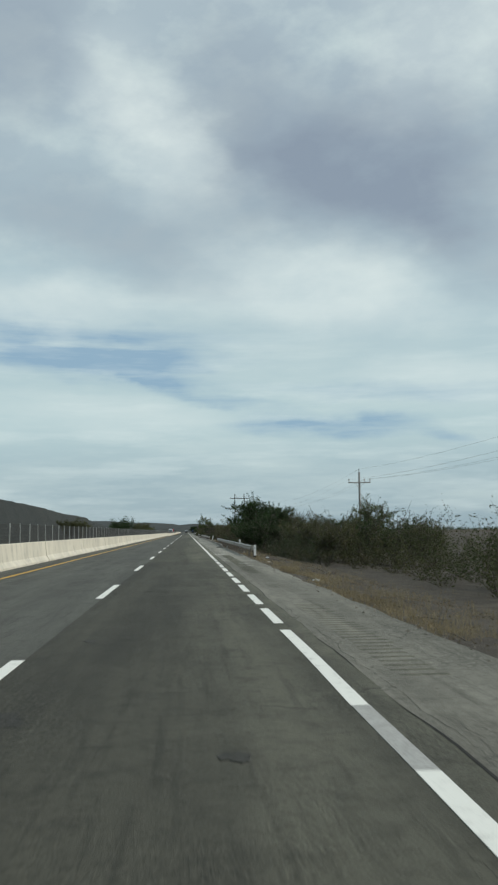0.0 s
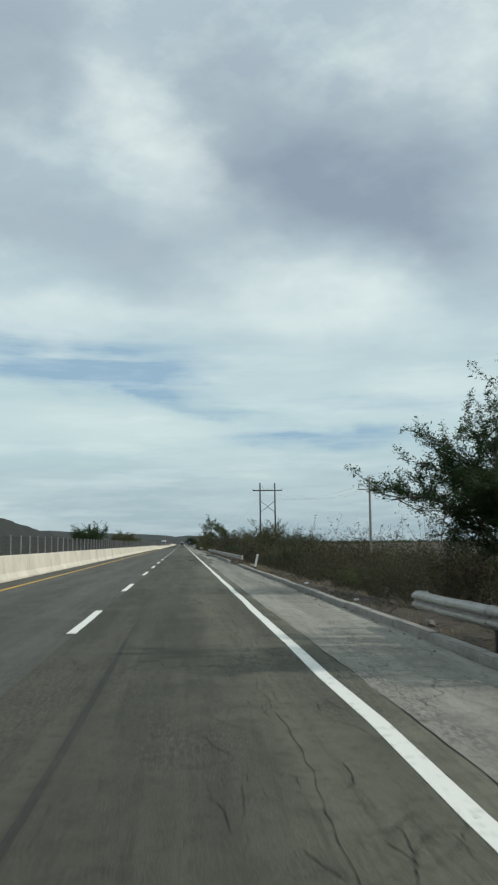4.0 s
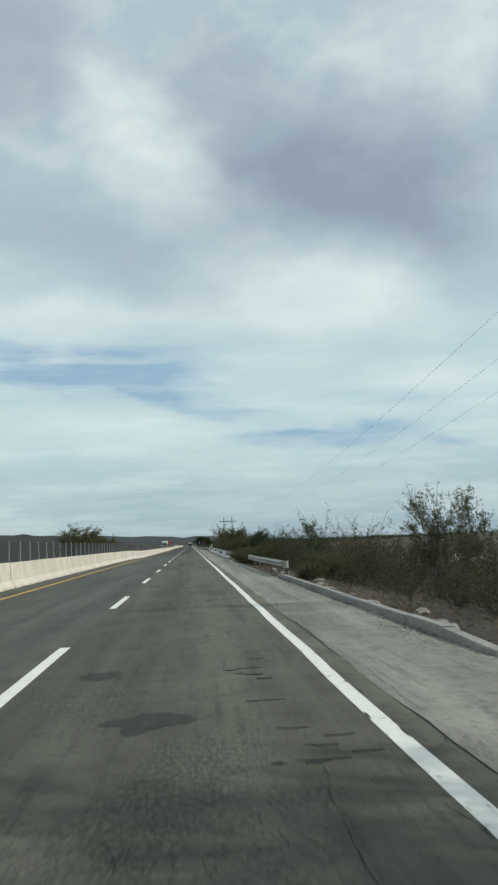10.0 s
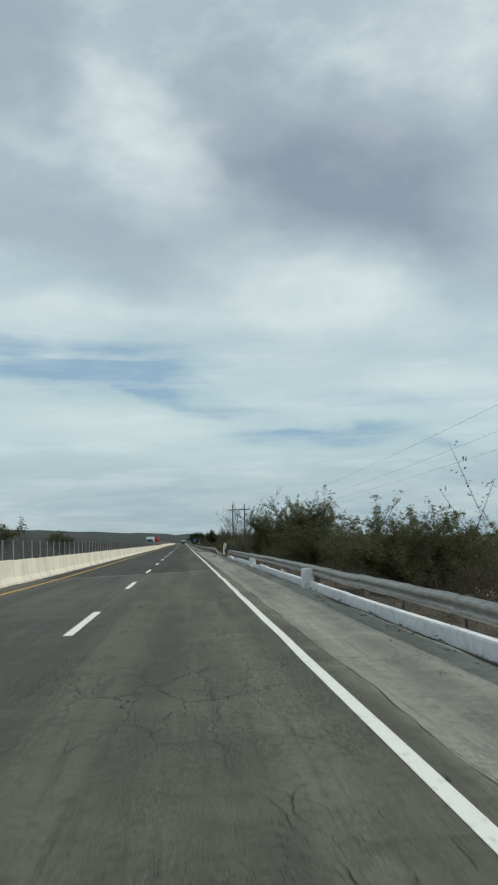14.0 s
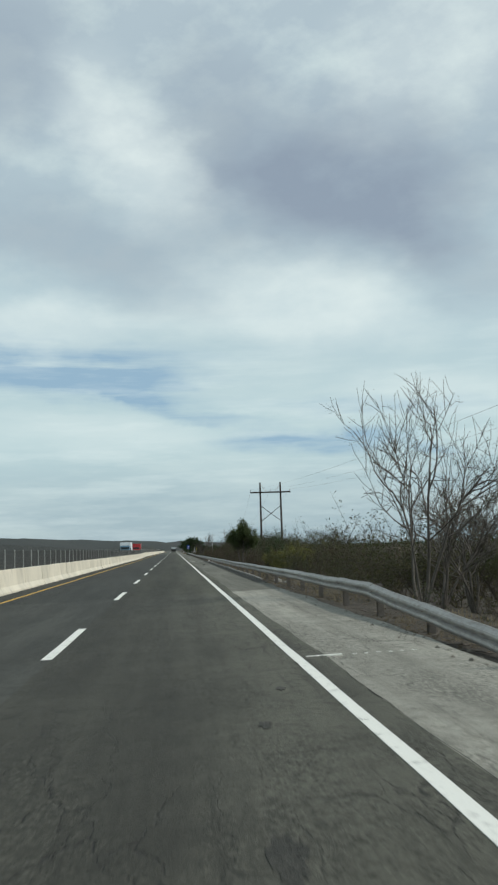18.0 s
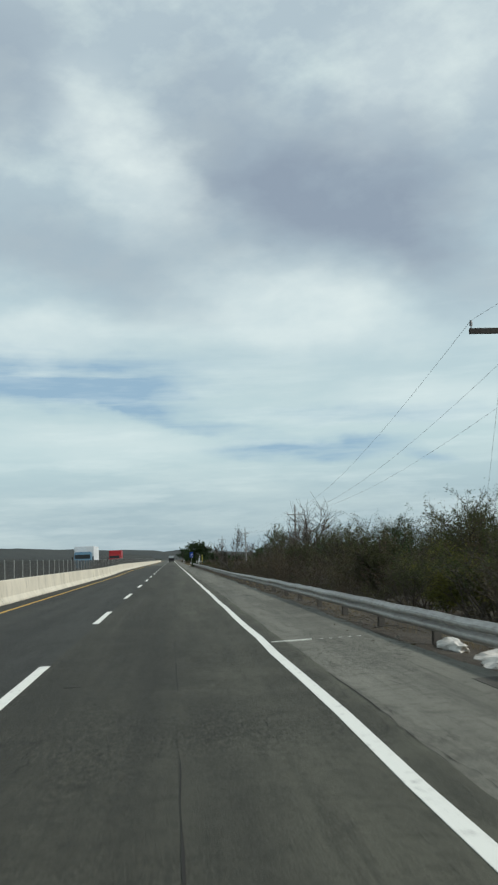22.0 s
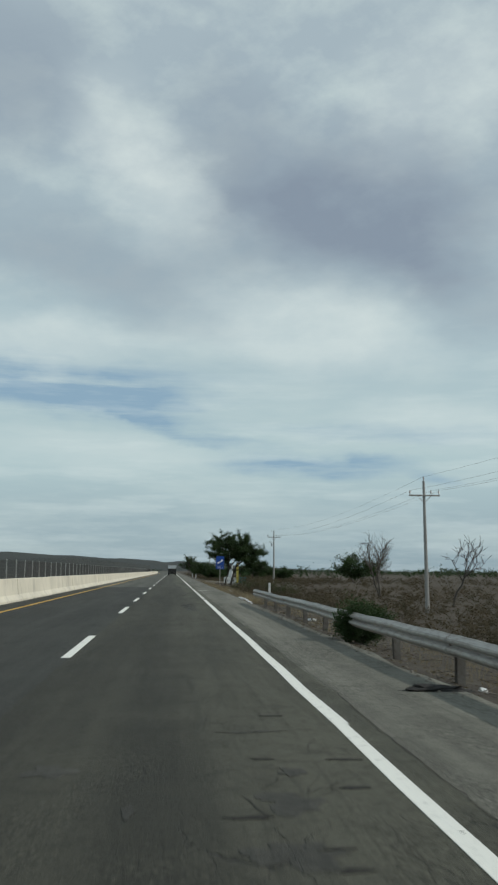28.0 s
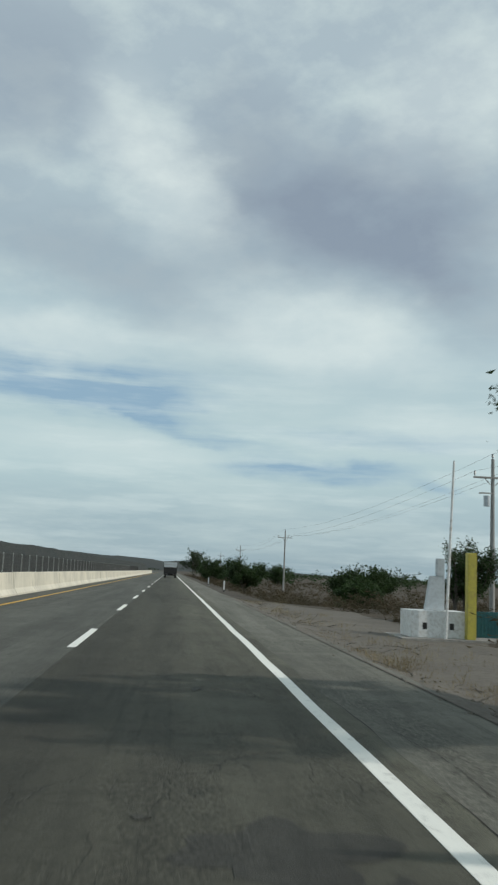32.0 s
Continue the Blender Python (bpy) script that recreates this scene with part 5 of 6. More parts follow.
tree("sparse_tree", 9.2, 625.0, 4.6, 0.9, 88, LEAF_OLIVE, 5000, 0.035, stems=4, levels=2, kids=(8, 6), lean=0.4, trunk_r=0.035, label="thin tree with a drooping tuft of olive leaves", cloud=0.25, low=0.6)
tree("leafy_tree", 12.4, 658.5, 5.6 - land(12.4, 658.5), 2.9, 86, LEAF_GREEN, 52000, 0.042, first=0.4, low=0.28, stems=5, levels=3, kids=(6, 5, 4), lean=0.85, up=-0.01, label="rounded olive green tree above the brush", cloud=0.4)
tree("leafy_tree", 16.5, 657, 5.4, 2.6, 87, LEAF_OLIVE, 15300, 0.050, stems=3, levels=2, kids=(9, 7), lean=0.6, label="olive green tree in the thicket", cloud=0.4)
for k, (x, y, h, r) in enumerate(((12.0, 640, 5.4, 2.4), (14.0, 632, 6.0, 2.6), (9.0, 600, 4.8, 2.4), (12.5, 560, 4.4, 2.6))):
    tree("bushy_tree", x, y, h, r, 90 + k, LEAF_OLIVE, 4250, 0.056, stems=5, levels=2, kids=(8, 6), lean=0.7, trunk_r=0.05, bark=TWIG, label="half-bare olive tree in the dry thicket", cloud=0.4)
for k, (x, y, h, r) in enumerate(((8.0, 528, 3.6, 2.2), (9.8, 536, 4.4, 2.6), (13.0, 531, 5.0, 3.0), (7.4, 553, 3.4, 2.0), (12.6, 598, 5.4, 3.0), (8.2, 613, 3.8, 2.0), (12.2, 617, 5.0, 2.6), (8.6, 618, 3.4, 1.9), (7.6, 583, 3.6, 2.0), (14.0, 570, 5.2, 3.0), (9.2, 573, 4.4, 2.5), (12.0, 581, 5.2, 2.8), (10.0, 591, 4.8, 2.6), (8.4, 563, 3.8, 2.3), (11.5, 556, 4.4, 2.6), (9.6, 546, 4.2, 2.4), (10.2, 606, 4.8, 2.4))):
    tree("bushy_tree", x, y, h, r, 180 + k, LEAF_BRUSH if k % 3 else LEAF_DARK, 13000, 0.058, stems=6, levels=2, kids=(9, 7), lean=0.9, trunk_r=0.05, bark=TWIG, label="rounded drab green tree in the dry thicket", cloud=0.5)
# the emergency phone stop and the open plain
shade_tree = tree("leafy_tree", 5.35, 802.8, 6.9, 4.75, 100, LEAF_DARK, 84000, 0.064, stems=2, levels=3, kids=(7, 6, 4), lean=0.5, trunk_r=0.16, first=0.45, label="broad dark green shade tree by the emergency phone", cloud=0.5, low=0.18)
shade_tree.scale = (1.0, 0.85, 1.0)
tree("leafy_tree", 10.9, 832.0, 3.9, 1.9, 101, LEAF_DARK, 8500, 0.074, stems=3, levels=2, kids=(8, 6), lean=0.7, label="dark green bushy tree behind the phone shelter", cloud=0.4)
for k, (x, y, h, r) in enumerate(((6.6, 780, 1.9, 2.2), (8.4, 775, 1.9, 2.0))):
    tree("green_shrub", x, y, h, r, 103 + k, LEAF_BRUSH, 7650, 0.056, stems=10, levels=2, kids=(6, 5), lean=1.2, trunk_r=0.025, label="low drab green thorn shrub at the verge", category="shrub", group="roadside shrubs", cloud=0.4)
for k, (x, y, h, r) in enumerate(((27, 832, 4.6, 4.0), (24, 905, 4.2, 3.0), (13, 862, 2.6, 1.8), (17, 880, 4.0, 3.0), (7.5, 905, 4.6, 2.4), (10, 948, 5.0, 3.0), (7, 985, 5.5, 3.0), (14, 985, 5.0, 3.4), (9.0, 1030, 5.5, 3.5), (22, 1000, 5.0, 4.0))):
    tree("plain_tree", x, y, h, r, 110 + k, LEAF_DARK, 7000, 0.16, stems=4, levels=2, kids=(7, 6), lean=0.9, trunk_r=0.06, label="rounded dark green tree on the dry plain", cloud=0.4, group="plain trees")
tree("bare_tree", 19.0, 779, 6.8, 2.6, 130, None, 0, stems=2, levels=3, kids=(6, 5, 5), lean=0.4, up=0.12, trunk_r=0.12, bark=BARE_BARK, label="leafless grey tree standing in the dry field", group="bare trees", thin_r=0.012)
tree("bare_tree", 19.7, 758, 5.6, 2.4, 131, None, 0, stems=1, levels=3, kids=(6, 4, 4), lean=0.6, first=0.6, wiggle=0.24, trunk_r=0.13, bark=POLE_WOOD, label="dead black tree with crooked limbs", group="bare trees", thin_r=0.018)
tree("green_shrub", 2.5, 709.6, 1.05, 0.62, 132, LEAF_DARK, 16000, 0.046, stems=9, levels=1, kids=(9,), lean=0.9, trunk_r=0.015, label="dark green weed bush growing through the guard rail", category="shrub", group="roadside shrubs", cloud=0.5)
tree("leafy_tree", 4.6, 1040, 8.0, 4.0, 133, LEAF_DARK, 10200, 0.124, stems=3, levels=2, kids=(8, 7), lean=0.5, label="big dark tree far down the road", cloud=0.4)
# trees past the opposite lanes
for k, (x, y, h, r) in enumerate(((-24, 318, 7.4, 3.6), (-26, 330, 6.2, 3.2), (-25, 341, 7.6, 4.0), (-27, 352, 6.0, 3.6), (-21.6, 424, 6.6, 4.2), (-22.8, 432, 7.2, 5.0), (-22.0, 441, 6.0, 4.2), (-25, 520, 5.0, 3.0), (-23, 175, 4.6, 3.2))):
    tree("opposite_tree", x, y, h, r, 140 + k, LEAF_DARK if k < 4 else LEAF_OLIVE, 8000, 0.17, stems=4, levels=2, kids=(8, 7), lean=0.8, trunk_r=0.09, label="dark green tree beyond the opposite lanes", cloud=0.4, group="trees beyond the opposite lanes")

for k, (x, y, h, r) in enumerate(((3.4, 323.6, 1.5, 1.6), (3.1, 319.4, 1.5, 1.7), (3.6, 316.2, 1.5, 1.6), (4.1, 327.5, 1.6, 1.6), (5.2, 321.5, 2.4, 2.0))):
    tree("overhanging_bush", x, y, h, r, 160 + k, LEAF_OLIVE if k % 2 else LEAF_BRUSH, 19000, 0.042, stems=12, levels=2, kids=(7, 5), lean=1.5, trunk_r=0.02, first=0.08, up=-0.03, bark=TWIG, label="drab tangled bush spilling over the guard rail end", category="shrub", group="overhanging bushes", cloud=0.4)
# single shrubs that stand out of the brush: a few kinds, repeated
KINDS = [("olive_shrub", 3.2, 1.7, LEAF_OLIVE, 3200, 0.054, TWIG, "tall olive shrub rising out of the roadside brush"),
         ("bare_shrub", 3.6, 1.7, None, 0, 0.04, BARE_BARK, "leafless pale shrub rising out of the dry brush"),
         ("drab_shrub", 2.8, 1.9, LEAF_BRUSH, 3400, 0.054, TWIG, "drab half-dry shrub in the roadside brush"),
         ("bare_shrub", 4.4, 1.5, None, 0, 0.04, BARE_BARK, "tall leafless grey shrub with upright stems"),
         ("olive_shrub", 2.4, 1.9, LEAF_GREEN, 3200, 0.054, TWIG, "low green shrub in the roadside brush")]
srng = random.Random(9)
protos = []
for k, (nm, h, r, lf, n, sz, bk, lab) in enumerate(KINDS):
    protos.append(tree(nm, 13.0 + 2 * k, 40.0 + 3 * k, h, r, 400 + k, lf, n, sz, stems=8, levels=2, kids=(5, 3), lean=0.7, trunk_r=0.035, bark=bk, label=lab, category="shrub", group=lab.split(" rising")[0] + "s", cloud=0.35, thin_r=0.007))
for k in range(130):
    y = 52 + k * 5.0 + srng.uniform(-1.5, 1.5)
    x = srng.choice((6.4, 7.4, 8.6, 10, 12, 14.5))+ srng.uniform(-0.5, 0.5)
    if (345 < y < 432) or y < 92:
        continue
    dry = smooth(430, 600, y)
    q = srng.random()
    kind = (1 if q < 0.18 else 3 if q < 0.24 else 2 if q < 0.80 else 0) if srng.random() < dry else (0 if q < 0.35 else 2 if q < 0.72 else 4 if q < 0.97 else 1)
    sc = srng.uniform(0.6, 1.05) * (0.75 if x < 7 else 1.0)
    copy_thing(protos[kind], Matrix.Translation((x, y, land(x, y) - 0.05)) @ Matrix.Rotation(srng.uniform(0, 6.28), 4, "Z") @ Matrix.Diagonal((sc, sc, sc * srng.uniform(0.85, 1.15), 1)))

# ---- dry brush: too much to count ----


def brush_variant(seed, h, r, stems, twigs, n_leaf, size):
    rng = np.random.default_rng(seed)
    limbs = grow(rng, h, r, stems, 1, (twigs,), 1.0, 0.05, 0.2, 0.018, 0.2)
    limbs = fit_limbs(limbs, h, r)
    verts, faces, idx = [], [], []
    limbs = [([path[0], path[2], path[-1]] if lev == 0 else [path[0], path[-1]], r0, r1, lev) for path, r0, r1, lev in limbs]
    for path, r0, r1, lev in limbs:
        tube(path, max(r0 * 0.8, 0.007), 0.003, 3, verts, faces, idx, 0)
    segs = np.concatenate([np.stack([np.asarray(p)[:-1], np.asarray(p)[1:]], 1) for p, _, _, lev in limbs])
    pick = segs[rng.integers(0, len(segs), n_leaf)]
    u = rng.uniform(0, 1, (n_leaf, 1))
    pts = pick[:, 0] * (1 - u) + pick[:, 1] * u + rng.normal(size=(n_leaf, 3)) * 0.05 * r
    pts[:, 2] = np.maximum(pts[:, 2], 0.03)
    v, t = leaf_quads(pts, size, rng, 2.2, 0.2)
    V = np.concatenate([np.array(verts), v])
    F = np.concatenate([np.array(faces), t + len(verts)])
    return V, F, np.concatenate([np.zeros(len(faces), int), np.ones(len(t), int)])


def scatter(name, spots, variants, mats, label, category):
    """One object of uncountable growth: (x, y, scale, turn, variant) rows."""
    vs, fs, ms, off = [], [], [], 0
    for x, y, s, sz, a, k in spots:
        V, F, M = variants[k]
        ca, sa = math.cos(a), math.sin(a)
        W2 = np.stack([(V[:, 0] * ca - V[:, 1] * sa) * s + x, (V[:, 0] * sa + V[:, 1] * ca) * s + y, V[:, 2] * sz + land(x, y) - 0.04], 1)
        vs.append(W2), fs.append(F + off), ms.append(M)
        off += len(V)
    o = make_arrays(name, np.concatenate(vs), np.concatenate(fs), mats, np.concatenate(ms))
    return tagged(o, label, category, kind="stuff")


NEAR = [brush_variant(200 + k, 2.1 * (0.8 + 0.15 * k), 1.4, 8, 4, 800, 0.036) for k in range(5)]
FARV = [brush_variant(220 + k, 2.2 * (0.8 + 0.18 * k), 1.7, 6, 2, 560, 0.046) for k in range(4)]
LIGHT = [brush_variant(240 + k, 2.2, 1.6, 4, 2, 95, 0.17) for k in range(4)]
vrng = random.Random(77)
near_green, near_dry, near_lush, far_spots = [], [], [], []
CLEAR = ((5.6, 511.0, 3.0), (6.6, 570.5, 3.4), (5.6, 233.0, 3.2), (6.4, 238.0, 2.4))   # where a single bush stands free


def brush_height(y, x):
    h = float(np.interp(y, [0, 60, 130, 180, 250, 300, 330, 400, 450, 480, 560, 600, 628, 640, 690, 720], [1.1, 1.2, 1.25, 1.2, 1.05, 1.15, 1.1, 1.05, 1.2, 1.35, 1.55, 1.65, 1.4, 0.75, 0.55, 0.5]))
    return h * (1 + 0.6 * noise.noise(Vector((x * 0.2, y * 0.09, 9))) + 0.35 * noise.noise(Vector((x * 0.6, y * 0.4, 2))))


y = 24.0
while y < 700:
    for x0, gap in ((5.6, 0.85), (7.2, 0.95), (9.0, 1.0)):
        x = x0 + vrng.uniform(-0.7, 0.7)
        if y < 66 and x < 9.6 + (66 - y) * 0.05:
            continue
        if 345 < y < 428 and x > 8.2 or 432 < y < 463 and x < 7.9 or 463 <= y < 483 and x < 8.4:
            continue
        if vrng.random() > gap or any(math.hypot(x - a, (y - b) * 0.6) < r for a, b, r in CLEAR):
            continue
        s = brush_height(y, x) * vrng.uniform(0.5, 1.3) * (0.62 if x < 6.4 else 1.0)
        s = min(s, 1.6)
        dryness = smooth(430, 600, y)
        (near_lush if y < 122 and vrng.random() < 0.85 else near_dry if vrng.random() < 0.35 + 0.5 * dryness else near_green).append((x, y + vrng.uniform(-0.8, 0.8), s * vrng.uniform(0.9, 1.2), s, vrng.uniform(0, 6.28), vrng.randrange(5)))
    y += 2.0
y = 24.0
while y < 720:
    for x0 in (11.5, 15, 21):
        x = x0 + vrng.uniform(-1.2, 1.2)
        if 345 < y < 432 and x < 30:
            continue
        s = brush_height(y, x) * vrng.uniform(0.7, 1.35) * (1.35 if x > 16 else 1.2)
        s = min(s, 1.75)
        far_spots.append((x, y + vrng.uniform(-1, 1), min(s * 1.2, 1.7), s, vrng.uniform(0, 6.28), vrng.randrange(4)))
    y += 3.0
LOWV = [brush_variant(260 + k, 1.0, 0.9, 5, 3, 150, 0.028) for k in range(5)]
low_spots = []
y = 68.0
while y < 700:
    for x0 in (3.4, 4.3, 5.0):
        x = x0 + vrng.uniform(-0.5, 0.5)
        if 345 < y < 428 and x < 3.6 or vrng.random() < 0.2 or noise.noise(Vector((x * 0.4, y * 0.15, 21))) < -0.18:
            continue
        s = vrng.uniform(0.3, 0.85) * (0.65 if x < 3.6 else 1.0)
        low_spots.append((x, y + vrng.uniform(-0.8, 0.8), s * vrng.uniform(0.9, 1.5), s, vrng.uniform(0, 6.28), vrng.randrange(5)))
    y += 1.9
scatter("low_brush", low_spots, LOWV, [TWIG, LEAF_BRUSH], "low dry weeds and seedlings along the verge", "weeds")
for x, y, h, r in ((5.6, 304.0, 2.2, 1.3), (3.5, 289.6, 1.0, 0.9), (8.2, 303.0, 2.6, 1.6), (4.9, 292.5, 1.5, 1.2), (6.6, 262.0, 1.6, 1.2)):
    tree("green_shrub", x, y, h, r, int(x * 10 + y), LEAF_DARK if h > 2 else LEAF_OLIVE, 9000, 0.036, stems=9, levels=2, kids=(6, 5), lean=1.1, trunk_r=0.025, label="rounded dusky green bush behind the rail end", category="shrub", group="roadside shrubs", cloud=0.4)
scatter("lush_brush", near_lush, NEAR, [TWIG, LEAF_DARK], "dark green leafy undergrowth below the thorn trees", "brush")
scatter("green_brush", near_green, NEAR, [TWIG, LEAF_BRUSH], "drab olive roadside brush, half dry", "brush")
scatter("dry_brush", near_dry, NEAR, [TWIG, LEAF_DRY], "dry brown leafless roadside brush", "brush")
scatter("thicket", far_spots, FARV, [TWIG, LEAF_BRUSH], "dense drab thicket behind the verge", "brush")
def tuft(seed, n, h, r=0.16, w0=0.006, bend=0.6):
    rng = np.random.default_rng(seed)
    v, f = [], []
    for k in range(n):
        a, b = rng.uniform(0, 6.28), rng.uniform(0, 6.28)
        p = np.array([math.cos(a), math.sin(a), 0]) * r * math.sqrt(rng.uniform(0, 1))
        d = np.array([math.cos(b), math.sin(b), 0])
        L, o = h * rng.uniform(0.5, 1.2), rng.uniform(0.1, bend)
        w = np.array([-d[1], d[0], 0]) * w0
        m = p + d * L * o * 0.35 + np.array([0, 0, L * 0.6])
        e = p + d * L * o + np.array([0, 0, L])
        i = len(v)
        v += [p - w, p + w, m + w * 0.7, m - w * 0.7, e]
        f += [(i, i + 1, i + 2), (i + 3, i + 2, i + 4)]
    return np.array(v), np.array(f), np.zeros(len(f), int)


WEEDS = [brush_variant(320 + k, 1.0, 1.1, 5, 1, 190, 0.058) for k in range(5)]
# the open plain: low dry weeds
weeds = []
y = 688.0
while y < 1150:
    for x0 in (5.0, 6.2, 7.6, 9.2, 11.0, 13.2, 16, 19.5, 24, 31, 42):
        if 790 < y < 850 and x0 < 9:
            continue
        x = x0 + vrng.uniform(-1.0, 1.0) * (1 + x0 * 0.05)
        s = vrng.uniform(0.35, 0.75) * (0.55 if x0 < 6 else 1.0) * (1.15 if x0 > 20 else 1) * (1 + 0.5 * noise.noise(Vector((x * 0.15, y * 0.1, 3))))
        weeds.append((x, y + vrng.uniform(-1.4, 1.4), s * vrng.uniform(1.7, 2.9), s * 1.5, vrng.uniform(0, 6.28), vrng.randrange(5)))
    y += 2.4 if y < 870 else 6.0
scatter("dry_field_weeds", weeds, WEEDS, [WEED, WEED], "low brown dry weeds covering the plain", "weeds")
# far woods along the horizon
woods = []
for k in range(420):
    y = vrng.uniform(1050, 2600)
    x = vrng.uniform(20, 900)
    woods.append((x, y, vrng.uniform(3, 6), vrng.uniform(1.6, 3.4), vrng.uniform(0, 6.28), vrng.randrange(4)))
for k in range(260):
    y = vrng.uniform(900, 2600)
    woods.append((vrng.uniform(-160, -24), y, vrng.uniform(2, 4), vrng.uniform(1.2, 2.4), vrng.uniform(0, 6.28), vrng.randrange(4)))
for k in range(330):
    y = vrng.uniform(60, 1000)
    woods.append((vrng.uniform(-70, -27), y, vrng.uniform(1.2, 2.4), vrng.uniform(0.7, 1.3), vrng.uniform(0, 6.28), vrng.randrange(4)))
for k in range(190):
    y = vrng.uniform(1000, 1500)
    woods.append((vrng.uniform(14, 240), y, vrng.uniform(1.8, 3.2), vrng.uniform(1.3, 2.2), vrng.uniform(0, 6.28), vrng.randrange(4)))
scatter("far_woods", woods, LIGHT, [TWIG, LEAF_DARK], "dark scrub woods in the distance", "woods")


TUFTS = [tuft(300 + k, 8, 0.20, 0.18, 0.007) for k in range(5)]
grass = []
for k in range(17000):
    y = vrng.uniform(4, 850)
    x = 2.32 + abs(vrng.gauss(0, 1)) * (1.5 if y > 64 else 3.2)
    if noise.noise(Vector((x * 0.5, y * 0.3, 5))) < -0.12 or (345 < y < 430 and x < 2.6):
        continue
    s = vrng.uniform(0.4, 1.3) * (0.55 if x < 2.7 else 1.0)
    grass.append((x, y, s, s, vrng.uniform(0, 6.28), vrng.randrange(5)))
for k in range(5200):
    y = vrng.uniform(4, 66) if k % 2 else vrng.uniform(733, 812)
    x = 2.15 + abs(vrng.gauss(0, 0.8))
    if noise.noise(Vector((x * 0.7, y * 0.22, 31))) < -0.05:
        continue
    s = vrng.uniform(0.5, 1.3)
    grass.append((x, y, s, s, vrng.uniform(0, 6.28), vrng.randrange(5)))
scatter("dry_grass", grass, TUFTS, [GRASS_DRY], "tufts of dry yellow grass along the verge", "grass")

# fallen leaves and sticks on the bare verge
lrng = np.random.default_rng(4242)
n = 42000
ly = lrng.uniform(6, 850, n)
lx = 2.12 + np.abs(lrng.normal(size=n)) * np.where(ly > 64, 1.1, 3.0)
lp = np.stack([lx, ly, np.array([land(a, b) for a, b in zip(lx, ly)]) + 0.012], 1)
keep = np.array([noise.noise(Vector((a * 0.6, b * 0.35, 14))) > -0.15 for a, b in zip(lx, ly)])
v, t = leaf_quads(lp[keep], 0.034, lrng, 2.4, 0.85)
litter = make_arrays("leaf_litter", v, t, [LITTER_LEAF], np.zeros(len(t), int))
tagged(litter, "dry leaves and stalks strewn over the verge", "leaf litter", kind="stuff")
verts, faces, idx = [], [], []
for k in range(2600):
    y = vrng.uniform(6, 850)
    x = 2.3 + abs(vrng.gauss(0, 1)) * (1.2 if y > 64 else 3.0)
    a, L = vrng.uniform(0, 6.28), vrng.uniform(0.12, 0.7)
    z = land(x, y) + 0.015
    p0, p1 = np.array((x, y, z)), np.array((x + L * math.cos(a), y + L * math.sin(a), z + vrng.uniform(0, 0.12)))
    tube([p0, (p0 + p1) / 2 + np.array((0, 0, 0.02)), p1], vrng.uniform(0.006, 0.016), 0.004, 3, verts, faces, idx, 0)
tagged(make_arrays("fallen_sticks", np.array(verts), np.array(faces), [BARE_BARK], idx), "broken grey sticks lying along the verge", "sticks", kind="stuff")

# ---- hills ----


def ridge(name, x0, y0, x1, y1, heights, mat, label, wide=900):
    n = len(heights)
    fine, rows, cols = 120, 6, []
    verts, faces = [], []
    dx, dy = x1 - x0, y1 - y0
    L = math.hypot(dx, dy)
    px, py = -dy / L, dx / L
    for i in range(fine + 1):
        u = i / fine
        h = float(np.interp(u, np.linspace(0, 1, n), heights))
        h *= 1 + 0.07 * noise.noise(Vector((u * 9, 0, x0)))
        h += (2.5 if wide > 300 else 1.2) * noise.noise(Vector((u * 60, 1, y0)))
        for j in range(rows + 1):
            w = j / rows
            d = (w - 0.5) * wide
            z = max(0.0, h) * math.sin(math.pi * w) ** 1.3 * (1 + 0.10 * noise.noise(Vector((u * 14, w * 5, 2)))) - (6 if wide > 300 else 1.2)
            verts.append((x0 + dx * u + px * d, y0 + dy * u + py * d, z))
    k = rows + 1
    faces = [(i * k + j, (i + 1) * k + j, (i + 1) * k + j + 1, i * k + j + 1) for i in range(fine) for j in range(rows)]
    return tagged(make(name, verts, faces, mat, smooth_faces=True), label, "hill", kind="structure")


ridge("backdrop_hill", -1500, 2100, -30, 4300, [100, 100, 90, 78, 66, 58, 52, 30], HILL, "low dark wooded ridge on the horizon")
BANK_TOP = [(-200, 6.4), (136, 6.7), (240, 5.8), (310, 3.4), (360, 3.2), (410, 4.4), (470, 3.6), (600, 3.4), (700, 2.8), (760, 2.6), (825, 2.9), (900, 4.1), (960, 5.2), (1100, 5.6), (1700, 7.0)]
verts, faces, PROF = [], [], [(-23, 0.0), (-25, 0.45), (-27.5, 0.92), (-30, 1.0), (-36, 0.8), (-46, 0.0)]
ys_ = [-150 + 4 * k for k in range(470)]
for y in ys_:
    h = float(np.interp(y, [p[0] for p in BANK_TOP], [p[1] for p in BANK_TOP])) + 0.9
    for x, u in PROF:
        verts.append((x + 0.8 * noise.noise(Vector((x, y * 0.11, 4))), y, -0.9 + h * u * (1 + 0.06 * noise.noise(Vector((x * 0.3, y * 0.04, 1))) + 0.03 * noise.noise(Vector((x * 0.5, y * 0.33, 6))))))
n = len(PROF)
faces = [(j * n + i, j * n + i + 1, (j + 1) * n + i + 1, (j + 1) * n + i) for j in range(len(ys_) - 1) for i in range(n - 1)]
tagged(make("backdrop_bank", verts, faces, BANK, smooth_faces=True), "dark scrub-covered bank beyond the opposite lanes", "bank", kind="structure")
ridge("backdrop_hill", -260, 4500, 1500, 4700, [30, 45, 26, 12, 8, 5, 3], HILL, "faint low hill at the end of the road")

# ---- power lines ----


